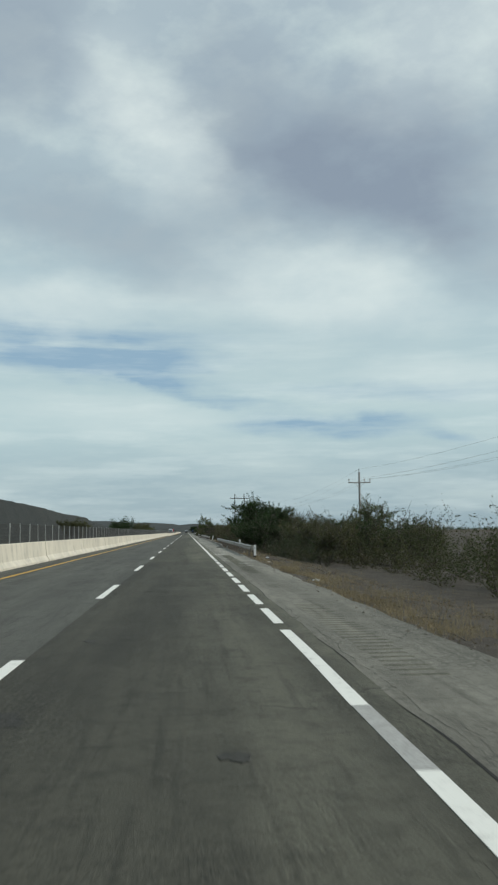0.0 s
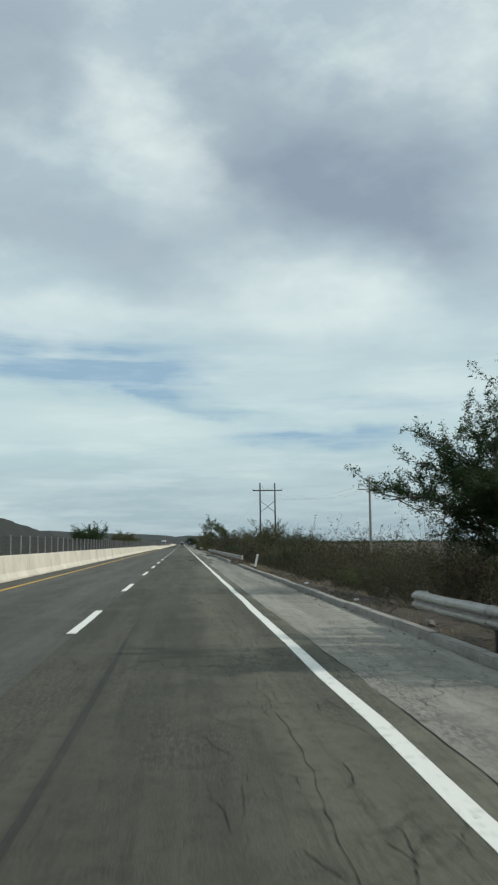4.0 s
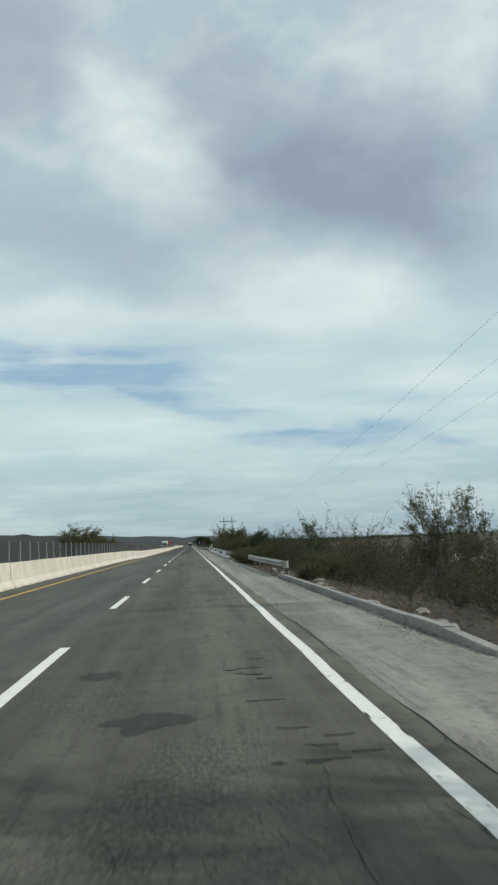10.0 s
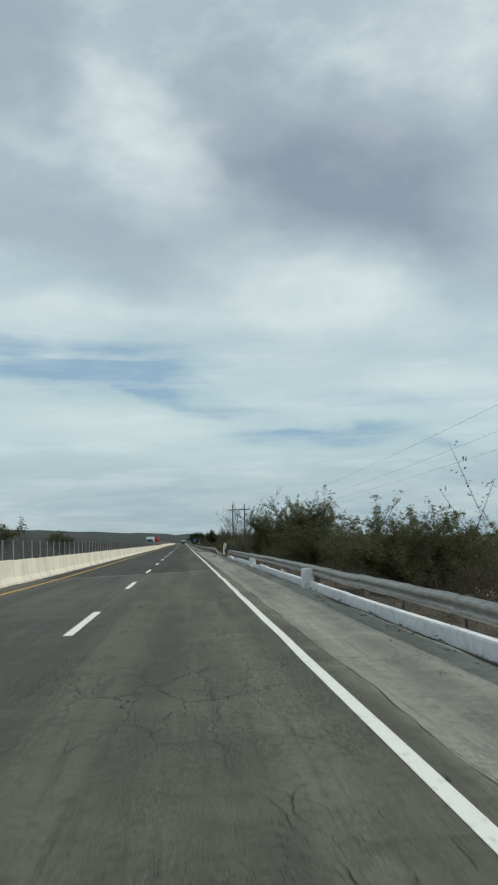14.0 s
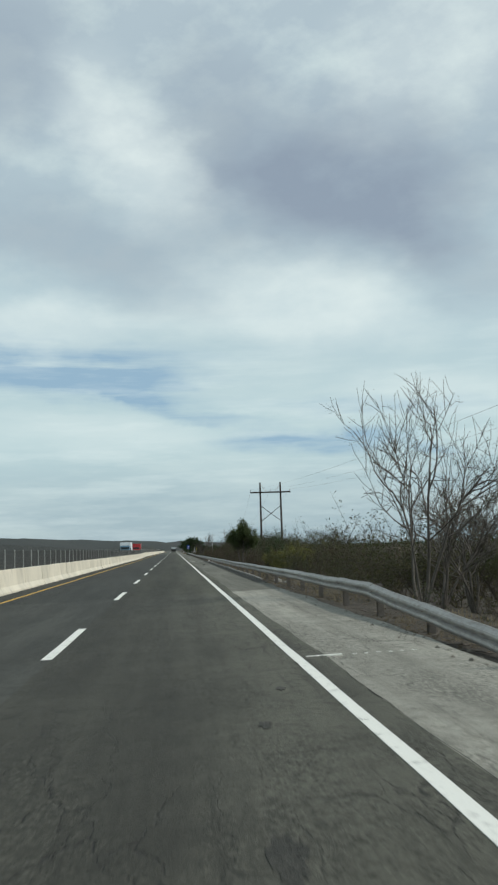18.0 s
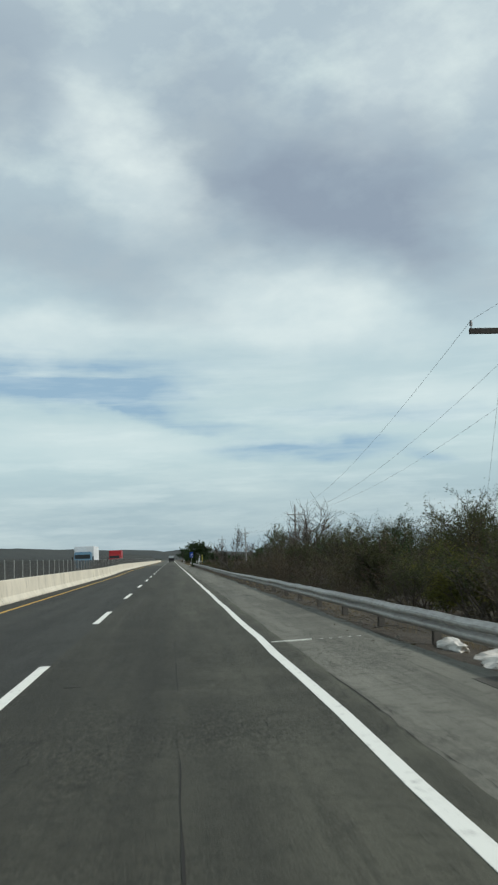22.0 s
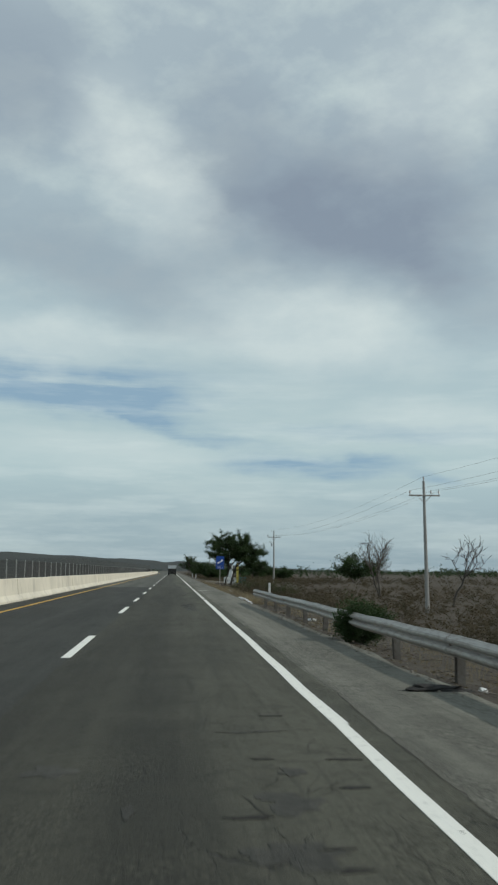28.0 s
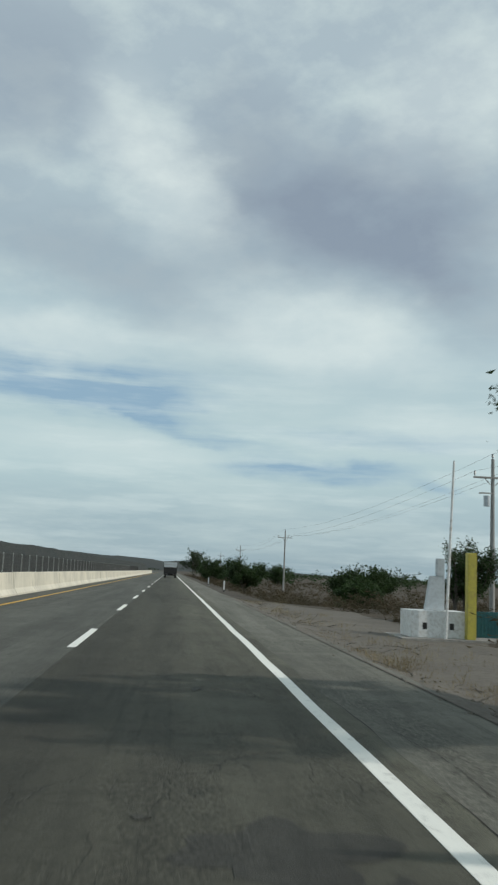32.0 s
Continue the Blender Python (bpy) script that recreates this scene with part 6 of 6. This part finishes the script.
def insulator(parent, x, y, z, up=True):
    b = bmesh.new()
    s = 1 if up else -1
    rod(b, (x, y, z), (x, y, z + s * 0.10), 0.02, sides=6)
    for k in range(3):
        rod(b, (x, y, z + s * (0.10 + 0.05 * k)), (x, y, z + s * (0.14 + 0.05 * k)), 0.065, 0.045, sides=8)
    rod(b, (x, y, z + s * 0.25), (x, y, z + s * 0.30), 0.035, sides=6)
    return part("insulator", b, INSULATOR, parent)


def single_pole(x, y, top, lean=0.0, hardware=False, label="pale concrete power pole with a crossarm", arm=1.05):
    z0 = land(x, y) - 0.1
    p = tagged(empty("power_pole", x, y, z0), label, "power pole", "power poles")
    H = top - z0
    b = bmesh.new()
    rod(b, (0, 0, 0), (lean * H, 0, H), 0.15, 0.085, 10)
    part("pole", b, POLE_CONCRETE, p)
    az_ = H - 1.0
    b = bmesh.new()
    box(b, lean * az_ - arm, lean * az_ + arm, -0.14, -0.05, az_ - 0.05, az_ + 0.05, 0.008)
    part("crossarm", b, GALVANISED, p)
    b = bmesh.new()
    rod(b, (lean * az_ - 0.5, -0.1, az_), (lean * H, -0.06, az_ - 0.5), 0.018, sides=5)
    rod(b, (lean * az_ + 0.5, -0.1, az_), (lean * H, -0.06, az_ - 0.5), 0.018, sides=5)
    part("brace", b, GALVANISED, p)
    for dx in (-arm + 0.06, 0.45, arm - 0.06):
        insulator(p, lean * az_ + dx, -0.095, az_ + 0.05)
    insulator(p, lean * H, 0, H - 0.02)
    if hardware:
        b = bmesh.new()
        rod(b, (-0.35, -0.1, az_ - 1.5), (-0.35, -0.1, az_ - 0.95), 0.16, 0.16, 12)
        part("transformer", b, GREY_PANEL, p, "grey transformer can")
        b = bmesh.new()
        box(b, -0.75, 0.0, -0.12, -0.05, az_ - 0.85, az_ - 0.78)
        part("bracket", b, GALVANISED, p)
    return p, [(x + lean * az_ + dx, y - 0.095, z0 + az_ + 0.32) for dx in (-arm + 0.06, 0.45, arm - 0.06)] + [(x + lean * H, y, z0 + H + 0.28)]


def h_frame(xa, xb, y, top, label="dark wooden H-frame power pole with a crossarm and X brace"):
    xm = (xa + xb) / 2
    z0 = land(xm, y) - 0.2
    p = tagged(empty("h_frame_pole", xm, y, z0), label, "power pole", "power poles")
    H, w = top - z0, (xb - xa) / 2
    for s in (-1, 1):
        b = bmesh.new()
        rod(b, (s * w, 0, 0), (s * w * 0.98, 0, H), 0.17, 0.11, 10)
        part("pole", b, POLE_WOOD, p)
    za = H - 1.4
    b = bmesh.new()
    box(b, -w * 1.95, w * 1.95, -0.20, -0.08, za - 0.10, za + 0.10, 0.01)
    part("crossarm", b, POLE_WOOD, p)
    for s in (-1, 1):
        b = bmesh.new()
        rod(b, (-s * w, -0.14, za - 4.1), (s * w, -0.14, za - 1.85), 0.045, sides=6)
        part("x_brace", b, POLE_WOOD, p)
        b = bmesh.new()
        rod(b, (s * w, -0.12, H - 0.25), (s * (w - 0.9), -0.12, za + 0.05), 0.03, sides=5)
        part("knee_brace", b, GALVANISED, p)
    pts = []
    for dx in (-w * 1.9, 0.0, w * 1.9):
        insulator(p, dx, -0.14, za + 0.10)
        pts.append((xm + dx, y - 0.14, z0 + za + 0.38))
    return p, pts


def cable(a, b, sag, r=0.012, name="power_wire", label="thin dark overhead power wire"):
    cu = bpy.data.curves.new(name, "CURVE")
    cu.dimensions, cu.bevel_depth, cu.bevel_resolution = "3D", r, 1
    sp = cu.splines.new("POLY")
    n = 24
    sp.points.add(n)
    for i in range(n + 1):
        u = i / n
        q = Vector(a).lerp(Vector(b), u)
        sp.points[i].co = (q.x, q.y, q.z - sag * 4 * u * (1 - u), 1)
    cu.materials.append(WIRE)
    return tagged(new(name, cu), label, "wire", "overhead wires")


singles = [single_pole(14.8, -10, 7.2), single_pole(14.7, 84.5, 6.9, label="pale power pole with crossarm above a green tree"), single_pole(15.0, 181, 7.1),
           ]
hs = [h_frame(12.75, 15.55, 269.2, 12.5), h_frame(10.6, 13.5, 574, 10.5)]
east = [single_pole(14.2, 658, 7.5), single_pole(15.2, 749, 7.6, -0.012), single_pole(14.8, 838, 8.0, hardware=True, label="pale power pole with crossarm and a small transformer")]
east += [single_pole(15.0, 927 + 88 * k, 8.0) for k in range(3)]
for run, sag in ((singles, 1.1), (hs, 4.5), (east, 0.9)):
    for (pa, a), (pb, b) in zip(run, run[1:]):
        for i in range(len(a)):
            cable(a[i], b[i], sag, 0.005)
# the H-frame line goes on to the plain's poles
for i in range(3):
    cable(singles[-1][1][i], hs[0][1][i], 1.6, 0.005)
    cable(hs[-1][1][i], east[0][1][i], 1.4, 0.006)

for xa, xb in ((10.6, 13.5), (13.5, 15.6)):
    cable((xa, 574.1, 9.0), (xb, 588.0, land(xb, 588.0)), 0.0, 0.006, "guy_wire", "thin steel guy wire of the H-frame pole")

# ---- small roadside things ----


def delineator(x, y, h=0.95, lean=0.0, label="white roadside marker post with a dark band"):
    p = tagged(empty("marker_post", x, y, land(x, y) - 0.03), label, "marker post", "marker posts")
    p.rotation_euler = (0, radians(lean), 0)
    b = bmesh.new()
    box(b, -0.065, 0.065, -0.05, 0.05, 0, h, 0.015)
    part("post", b, WHITE_ENAMEL, p)
    b = bmesh.new()
    box(b, -0.068, 0.068, -0.053, 0.053, 0.06, 0.20)
    part("dark_band", b, BLACK, p)
    b = bmesh.new()
    box(b, -0.035, 0.035, -0.056, -0.05, h - 0.22, h - 0.10)
    part("reflector", b, GREY_PANEL, p)
    return p


for x, y, l in ((3.0, 78.0, 2), (2.9, 158.5, 12), (2.5, 443.0, 1), (3.0, 872.0, 0), (3.0, 905.0, 0)):
    delineator(x, y, 1.0, l)
delineator(2.5, 53.6, 0.82, 0)
delineator(4.3, 745.5, 1.15, 0)
delineator(3.4, 246.5, 0.85, 4, "short grey roadside post leaning by the rail end")

# the leaning kilometre post
sg = tagged(empty("kilometre_sign", 3.05, 456.8, land(3.05, 456.8)), "leaning white kilometre sign on a pale post", "sign")
sg.rotation_euler = (0, radians(11), 0)
b = bmesh.new()
box(b, -0.05, 0.05, 0.0, 0.06, 0, 0.95, 0.01)
part("sign_post", b, GALVANISED, sg)
b = bmesh.new()
box(b, -0.15, 0.15, -0.012, 0.0, 0.72, 1.38, 0.004)
board = part("sign_board", b, SIGN_WHITE, sg)
for body, z, size in (("km", 1.27, 0.17), ("3", 1.08, 0.25), ("9", 0.88, 0.25)):
    fc = bpy.data.curves.new("sign_text", "FONT")
    fc.body, fc.size, fc.align_x, fc.align_y, fc.extrude = body, size, "CENTER", "CENTER", 0.002
    fc.offset = 0.006
    fc.materials.append(BLACK)
    ft = new("sign_text", fc)
    ft.parent = board
    ft.matrix_basis = Matrix.Translation((0, -0.016, z)) @ Matrix.Rotation(radians(90), 4, "X")


def crumple(name, x, y, sx, sy, sz, mat, label, category, seed, group="", rag=0.45):
    b = bmesh.new()
    bmesh.ops.create_icosphere(b, subdivisions=3, radius=1.0)
    for v in b.verts:
        k = 1 + rag * noise.noise(v.co * 1.7 + Vector((seed, 0, 0))) + 0.5 * rag * noise.noise(v.co * 4 + Vector((0, seed, 0)))
        v.co = Vector((v.co.x * sx * k, v.co.y * sy * k, max(-0.25, v.co.z) * sz * k))
    me = bpy.data.meshes.new(name)
    b.to_mesh(me), b.free()
    me.materials.append(mat)
    o = tagged(new(name, me), label, category, group)
    o.location = (x, y, land(x, y) + 0.2 * sz)
    return o


for x, y, s, k in ((2.62, 554.3, 0.34, 0.8), (2.95, 555.2, 0.46, 0.5), (2.60, 556.6, 0.16, 3.2), (2.85, 552.6, 0.28, 1.2)):
    crumple("plastic_bag", x, y, s, s * k, 0.13, PLASTIC_BAG, "torn dirty white plastic sack under the rail", "litter", x * 7 + y, "torn sacks")
lrng = random.Random(21)
for k in range(46):
    y = lrng.uniform(8, 800)
    crumple("litter", lrng.uniform(2.5, 3.9), y, lrng.uniform(0.05, 0.13), lrng.uniform(0.05, 0.13), lrng.uniform(0.04, 0.08), lrng.choice((PLASTIC_BAG, PLASTIC_BAG, WHITE_ENAMEL, GREY_PANEL)), "small pale piece of roadside litter", "litter", k, "roadside litter")
for k in range(40):
    y = lrng.uniform(232, 300) if k < 22 else lrng.uniform(10, 760)
    crumple("stone", lrng.uniform(2.3, 3.6), y, lrng.uniform(0.08, 0.28), lrng.uniform(0.08, 0.26), lrng.uniform(0.06, 0.18), lrng.choice((CONCRETE, GRAVEL, CONCRETE, SAND)), "rough grey stone at the verge", "stone", k + 50, "verge stones")
for x, y, rx, ry in ((1.55, 85.5, 0.28, 0.12), (1.5, 212.5, 0.3, 0.25), (1.7, 700.8, 0.42, 0.12), (1.05, 529.6, 0.1, 0.35), (1.45, 438.6, 0.12, 0.12)):
    o = crumple("tyre_scrap", x, y, rx, ry, 0.06, RUBBER, "black strip of torn tyre on the shoulder", "tyre scrap", x + y, "tyre scraps", 0.7)
    o.location.z = lift(x, y) + 0.0
# dirt and leaves swept against the barrier and the pavement's rim
dv, df = [], []
for k in range(5200):
    y = lrng.uniform(0, 830)
    x = -8.80 + abs(lrng.gauss(0, 0.06)) if k % 2 else 2.02 + lrng.gauss(0, 0.16)
    s = lrng.uniform(0.015, 0.06)
    z = lift(x, y) + (0.0 if x < 0 else -0.02)
    a = lrng.uniform(0, 6.28)
    n = len(dv)
    for i in range(3):
        dv.append((x + s * math.cos(a + 2.1 * i), y + s * 1.6 * math.sin(a + 2.1 * i), z))
    dv.append((x, y, z + s * 0.8))
    df += [(n, n + 1, n + 3), (n + 1, n + 2, n + 3), (n + 2, n, n + 3)]
tagged(make("swept_debris", dv, df, GRAVEL), "dark grit and leaves swept to the road's edges", "debris", kind="stuff")

# pale sand of the dry stream bed
tagged(sheet("dry_stream_bed", [8.6, 10, 12, 15, 19, 24, 30, 38, 50], [352 + 4 * k for k in range(19)], lambda x, y: land(x, y) + 0.03 * (1 - abs(y - 388) / 60) + 0.012, SAND), "pale sand of a dry stream bed", "sand", kind="structure")

# ---- the emergency phone stop ----
sos = tagged(empty("emergency_sign", 3.84, 796.0, land(3.84, 796.0) - 0.22), "blue emergency phone sign with a white handset", "road sign")
b = bmesh.new()
rod(b, (0, 0.03, 0), (0, 0.03, 3.5), 0.035, sides=8)
part("sign_post", b, GALVANISED, sos)
b = bmesh.new()
box(b, -0.47, 0.47, -0.02, 0.0, 2.56, 3.64, 0.006)
panel = part("sign_panel", b, SIGN_BLUE, sos)
b = bmesh.new()
box(b, -0.47, 0.47, -0.02, 0.0, 2.14, 2.51, 0.006)
lower = part("name_panel", b, SIGN_BLUE, sos)
# handset: a slanted bar with two rounded ends
pts = []
for i in range(13):
    u = i / 12
    pts.append((-0.28 + 0.56 * u, 2.87 + 0.36 * u - 0.10 * math.sin(math.pi * u)))
b = bmesh.new()
for i in range(12):
    (xa, za), (xb, zb) = pts[i], pts[i + 1]
    w = 0.055 if 2 < i < 9 else 0.105
    dx, dz = xb - xa, zb - za
    L = math.hypot(dx, dz)
    nx_, nz_ = -dz / L * w, dx / L * w
    vs = [b.verts.new((xa + nx_, -0.026, za + nz_)), b.verts.new((xb + nx_, -0.026, zb + nz_)), b.verts.new((xb - nx_, -0.026, zb - nz_)), b.verts.new((xa - nx_, -0.026, za - nz_))]
    b.faces.new(vs[::-1])
r = bmesh.ops.extrude_face_region(b, geom=b.faces[:])
for e in r["geom"]:
    if isinstance(e, bmesh.types.BMVert):
        e.co.y += 0.004
part("handset", b, SIGN_WHITE, panel, "white phone handset")
fc = bpy.data.curves.new("sign_text", "FONT")
fc.body, fc.size, fc.align_x, fc.align_y, fc.extrude = "S.O.S", 0.27, "CENTER", "CENTER", 0.003
fc.materials.append(SIGN_WHITE)
ft = new("sign_text", fc)
ft.parent = lower
ft.matrix_basis = Matrix.Translation((0, -0.026, 2.325)) @ Matrix.Rotation(radians(90), 4, "X")

stop = tagged(empty("phone_shelter", 6.7, 820.5, land(6.7, 820.5)), "white emergency phone plinth with yellow post and teal panel", "phone shelter")
for nm, d, m in (("floor_slab", (-1.35, 2.6, -1.2, 1.4, 0.0, 0.10), CONCRETE), ("plinth", (-0.95, 0.85, -0.7, 0.7, 0.10, 0.92), WHITE_ENAMEL), ("yellow_post", (0.72, 1.0, -1.0, -0.72, 0.10, 2.75), YELLOW_STEEL),
                 ("teal_panel", (1.1, 2.2, -0.35, -0.25, 0.14, 0.95), TEAL), ("back_panel", (-0.42, 0.22, -0.25, -0.1, 0.92, 2.0), GREY_PANEL), ("roof_fin", (-0.05, 0.2, -0.27, -0.08, 2.0, 2.55), GREY_PANEL)):
    b = bmesh.new()
    box(b, *d, 0.015)
    o = part(nm, b, m, stop)
    if nm == "plinth":
        for dx in (-0.6, 0.25):
            b = bmesh.new()
            box(b, dx, dx + 0.14, -0.706, -0.70, 0.36, 0.56)
            part("vent", b, BLACK, o)
    if nm == "back_panel":
        for v in o.data.vertices:
            if v.co.z > 1.5 and v.co.x < 0:
                v.co.x += 0.16
b = bmesh.new()
rod(b, (0.05, -0.95, 0), (0.25, -0.95, 5.6), 0.05, 0.035, 8)
part("mast", b, WHITE_ENAMEL, stop)
b = bmesh.new()
for k in range(9):
    box(b, 1.14 + 0.12 * k, 1.17 + 0.12 * k, -0.37, -0.35, 0.16, 0.93)
part("panel_ribs", b, TEAL, stop)
for x, y in ((4.9, 799.5), (4.4, 806)):
    crumple("dirt_heap", x, y, 0.7, 1.1, 0.18, EARTH, "low heap of dark dirt at the verge", "dirt heap", x, "dirt heaps")

# ---- vehicles on the road ----


def wheels(p, spots, r=0.5, w=0.3):
    for x, y in spots:
        b = bmesh.new()
        rod(b, (x - w / 2, y, r), (x + w / 2, y, r), r, sides=18)
        wh = part("wheel", b, RUBBER, p)
        b = bmesh.new()
        s = 1 if x > 0 else -1
        rod(b, (x + s * (w / 2 - 0.02), y, r), (x + s * (w / 2 + 0.01), y, r), r * 0.55, sides=14)
        part("rim", b, GALVANISED, wh)


def truck(x, y, heading, cab_mat, body_mat, label, length=9.0, low_body=False):
    t = tagged(empty("truck", x, y, lift(x, y)), label, "truck", "trucks on the road")
    t.rotation_euler = (0, 0, radians(heading))
    b = bmesh.new()
    box(b, -1.1, 1.1, length / 2 - 2.4, length / 2 - 0.2, 0.7, 3.0, 0.12)
    for v in b.verts:
        if v.co.z > 2.2 and v.co.y > length / 2 - 0.8:
            v.co.y -= 0.35
    cab = part("cab", b, cab_mat, t)
    b = bmesh.new()
    box(b, -0.98, 0.98, length / 2 - 0.52, length / 2 - 0.42, 1.85, 2.65, 0.03)
    part("windscreen", b, GLASS_DARK, cab)
    b = bmesh.new()
    box(b, -1.18, 1.18, length / 2 - 0.2, length / 2 + 0.02, 0.45, 0.95, 0.04)
    part("bumper", b, GALVANISED, t)
    for s in (-1, 1):
        b = bmesh.new()
        box(b, s * 0.85 - 0.16, s * 0.85 + 0.16, length / 2 + 0.0, length / 2 + 0.05, 0.95, 1.15, 0.01)
        part("headlight", b, GREY_PANEL, t)
        b = bmesh.new()
        box(b, s * 1.32 - 0.08, s * 1.32 + 0.08, length / 2 - 0.6, length / 2 - 0.5, 1.9, 2.4, 0.02)
        part("mirror", b, BLACK, t)
        b = bmesh.new()
        box(b, s * 0.95 - 0.14, s * 0.95 + 0.14, -length / 2 - 0.03, -length / 2 + 0.02, 0.75, 0.92, 0.01)
        part("tail_lamp", b, RED_LENS, t)
    b = bmesh.new()
    box(b, -0.45, 0.45, -length / 2, length / 2 - 0.5, 0.62, 0.86)
    part("chassis", b, BLACK, t)
    top = 3.05 if low_body else 3.75
    b = bmesh.new()
    box(b, -1.25, 1.25, -length / 2, length / 2 - 2.55, 0.95, top, 0.04)
    body = part("cargo_box", b, body_mat, t)
    for k in range(5):
        z = 1.1 + (top - 1.2) * k / 4
        b = bmesh.new()
        box(b, -1.27, 1.27, -length / 2 - 0.025, -length / 2 + 0.005, z, z + 0.06)
        part("rear_rail", b, GALVANISED, body)
    b = bmesh.new()
    box(b, -1.2, 1.2, -length / 2 + 0.1, -length / 2 + 0.2, 0.42, 0.60)
    part("rear_bumper", b, BLACK, t)
    if low_body:
        b = bmesh.new()
        box(b, -1.27, 1.27, -length / 2 - 0.06, -length / 2 - 0.026, 0.75, 2.0, 0.01)
        part("tailgate", b, BLACK, t, "dirty dark tailgate")
    wheels(t, [(s * 1.0, yy) for s in (-1, 1) for yy in (length / 2 - 1.2, -length / 2 + 1.3, -length / 2 + 2.5)])
    return t


truck(-1.75, 975, 0, GREY_PANEL, GREY_PANEL, "grey cargo truck with a dark tailgate on the asphalt lane", 9.0, low_body=True)
truck(-13.0, 668, 180, TRUCK_BLUE, TRUCK_WHITE, "white box truck with a light blue cab in the opposite lanes", 11.0)
truck(-13.2, 736, 180, TRUCK_RED, TRUCK_RED, "red box truck in the opposite lanes", 8.5)
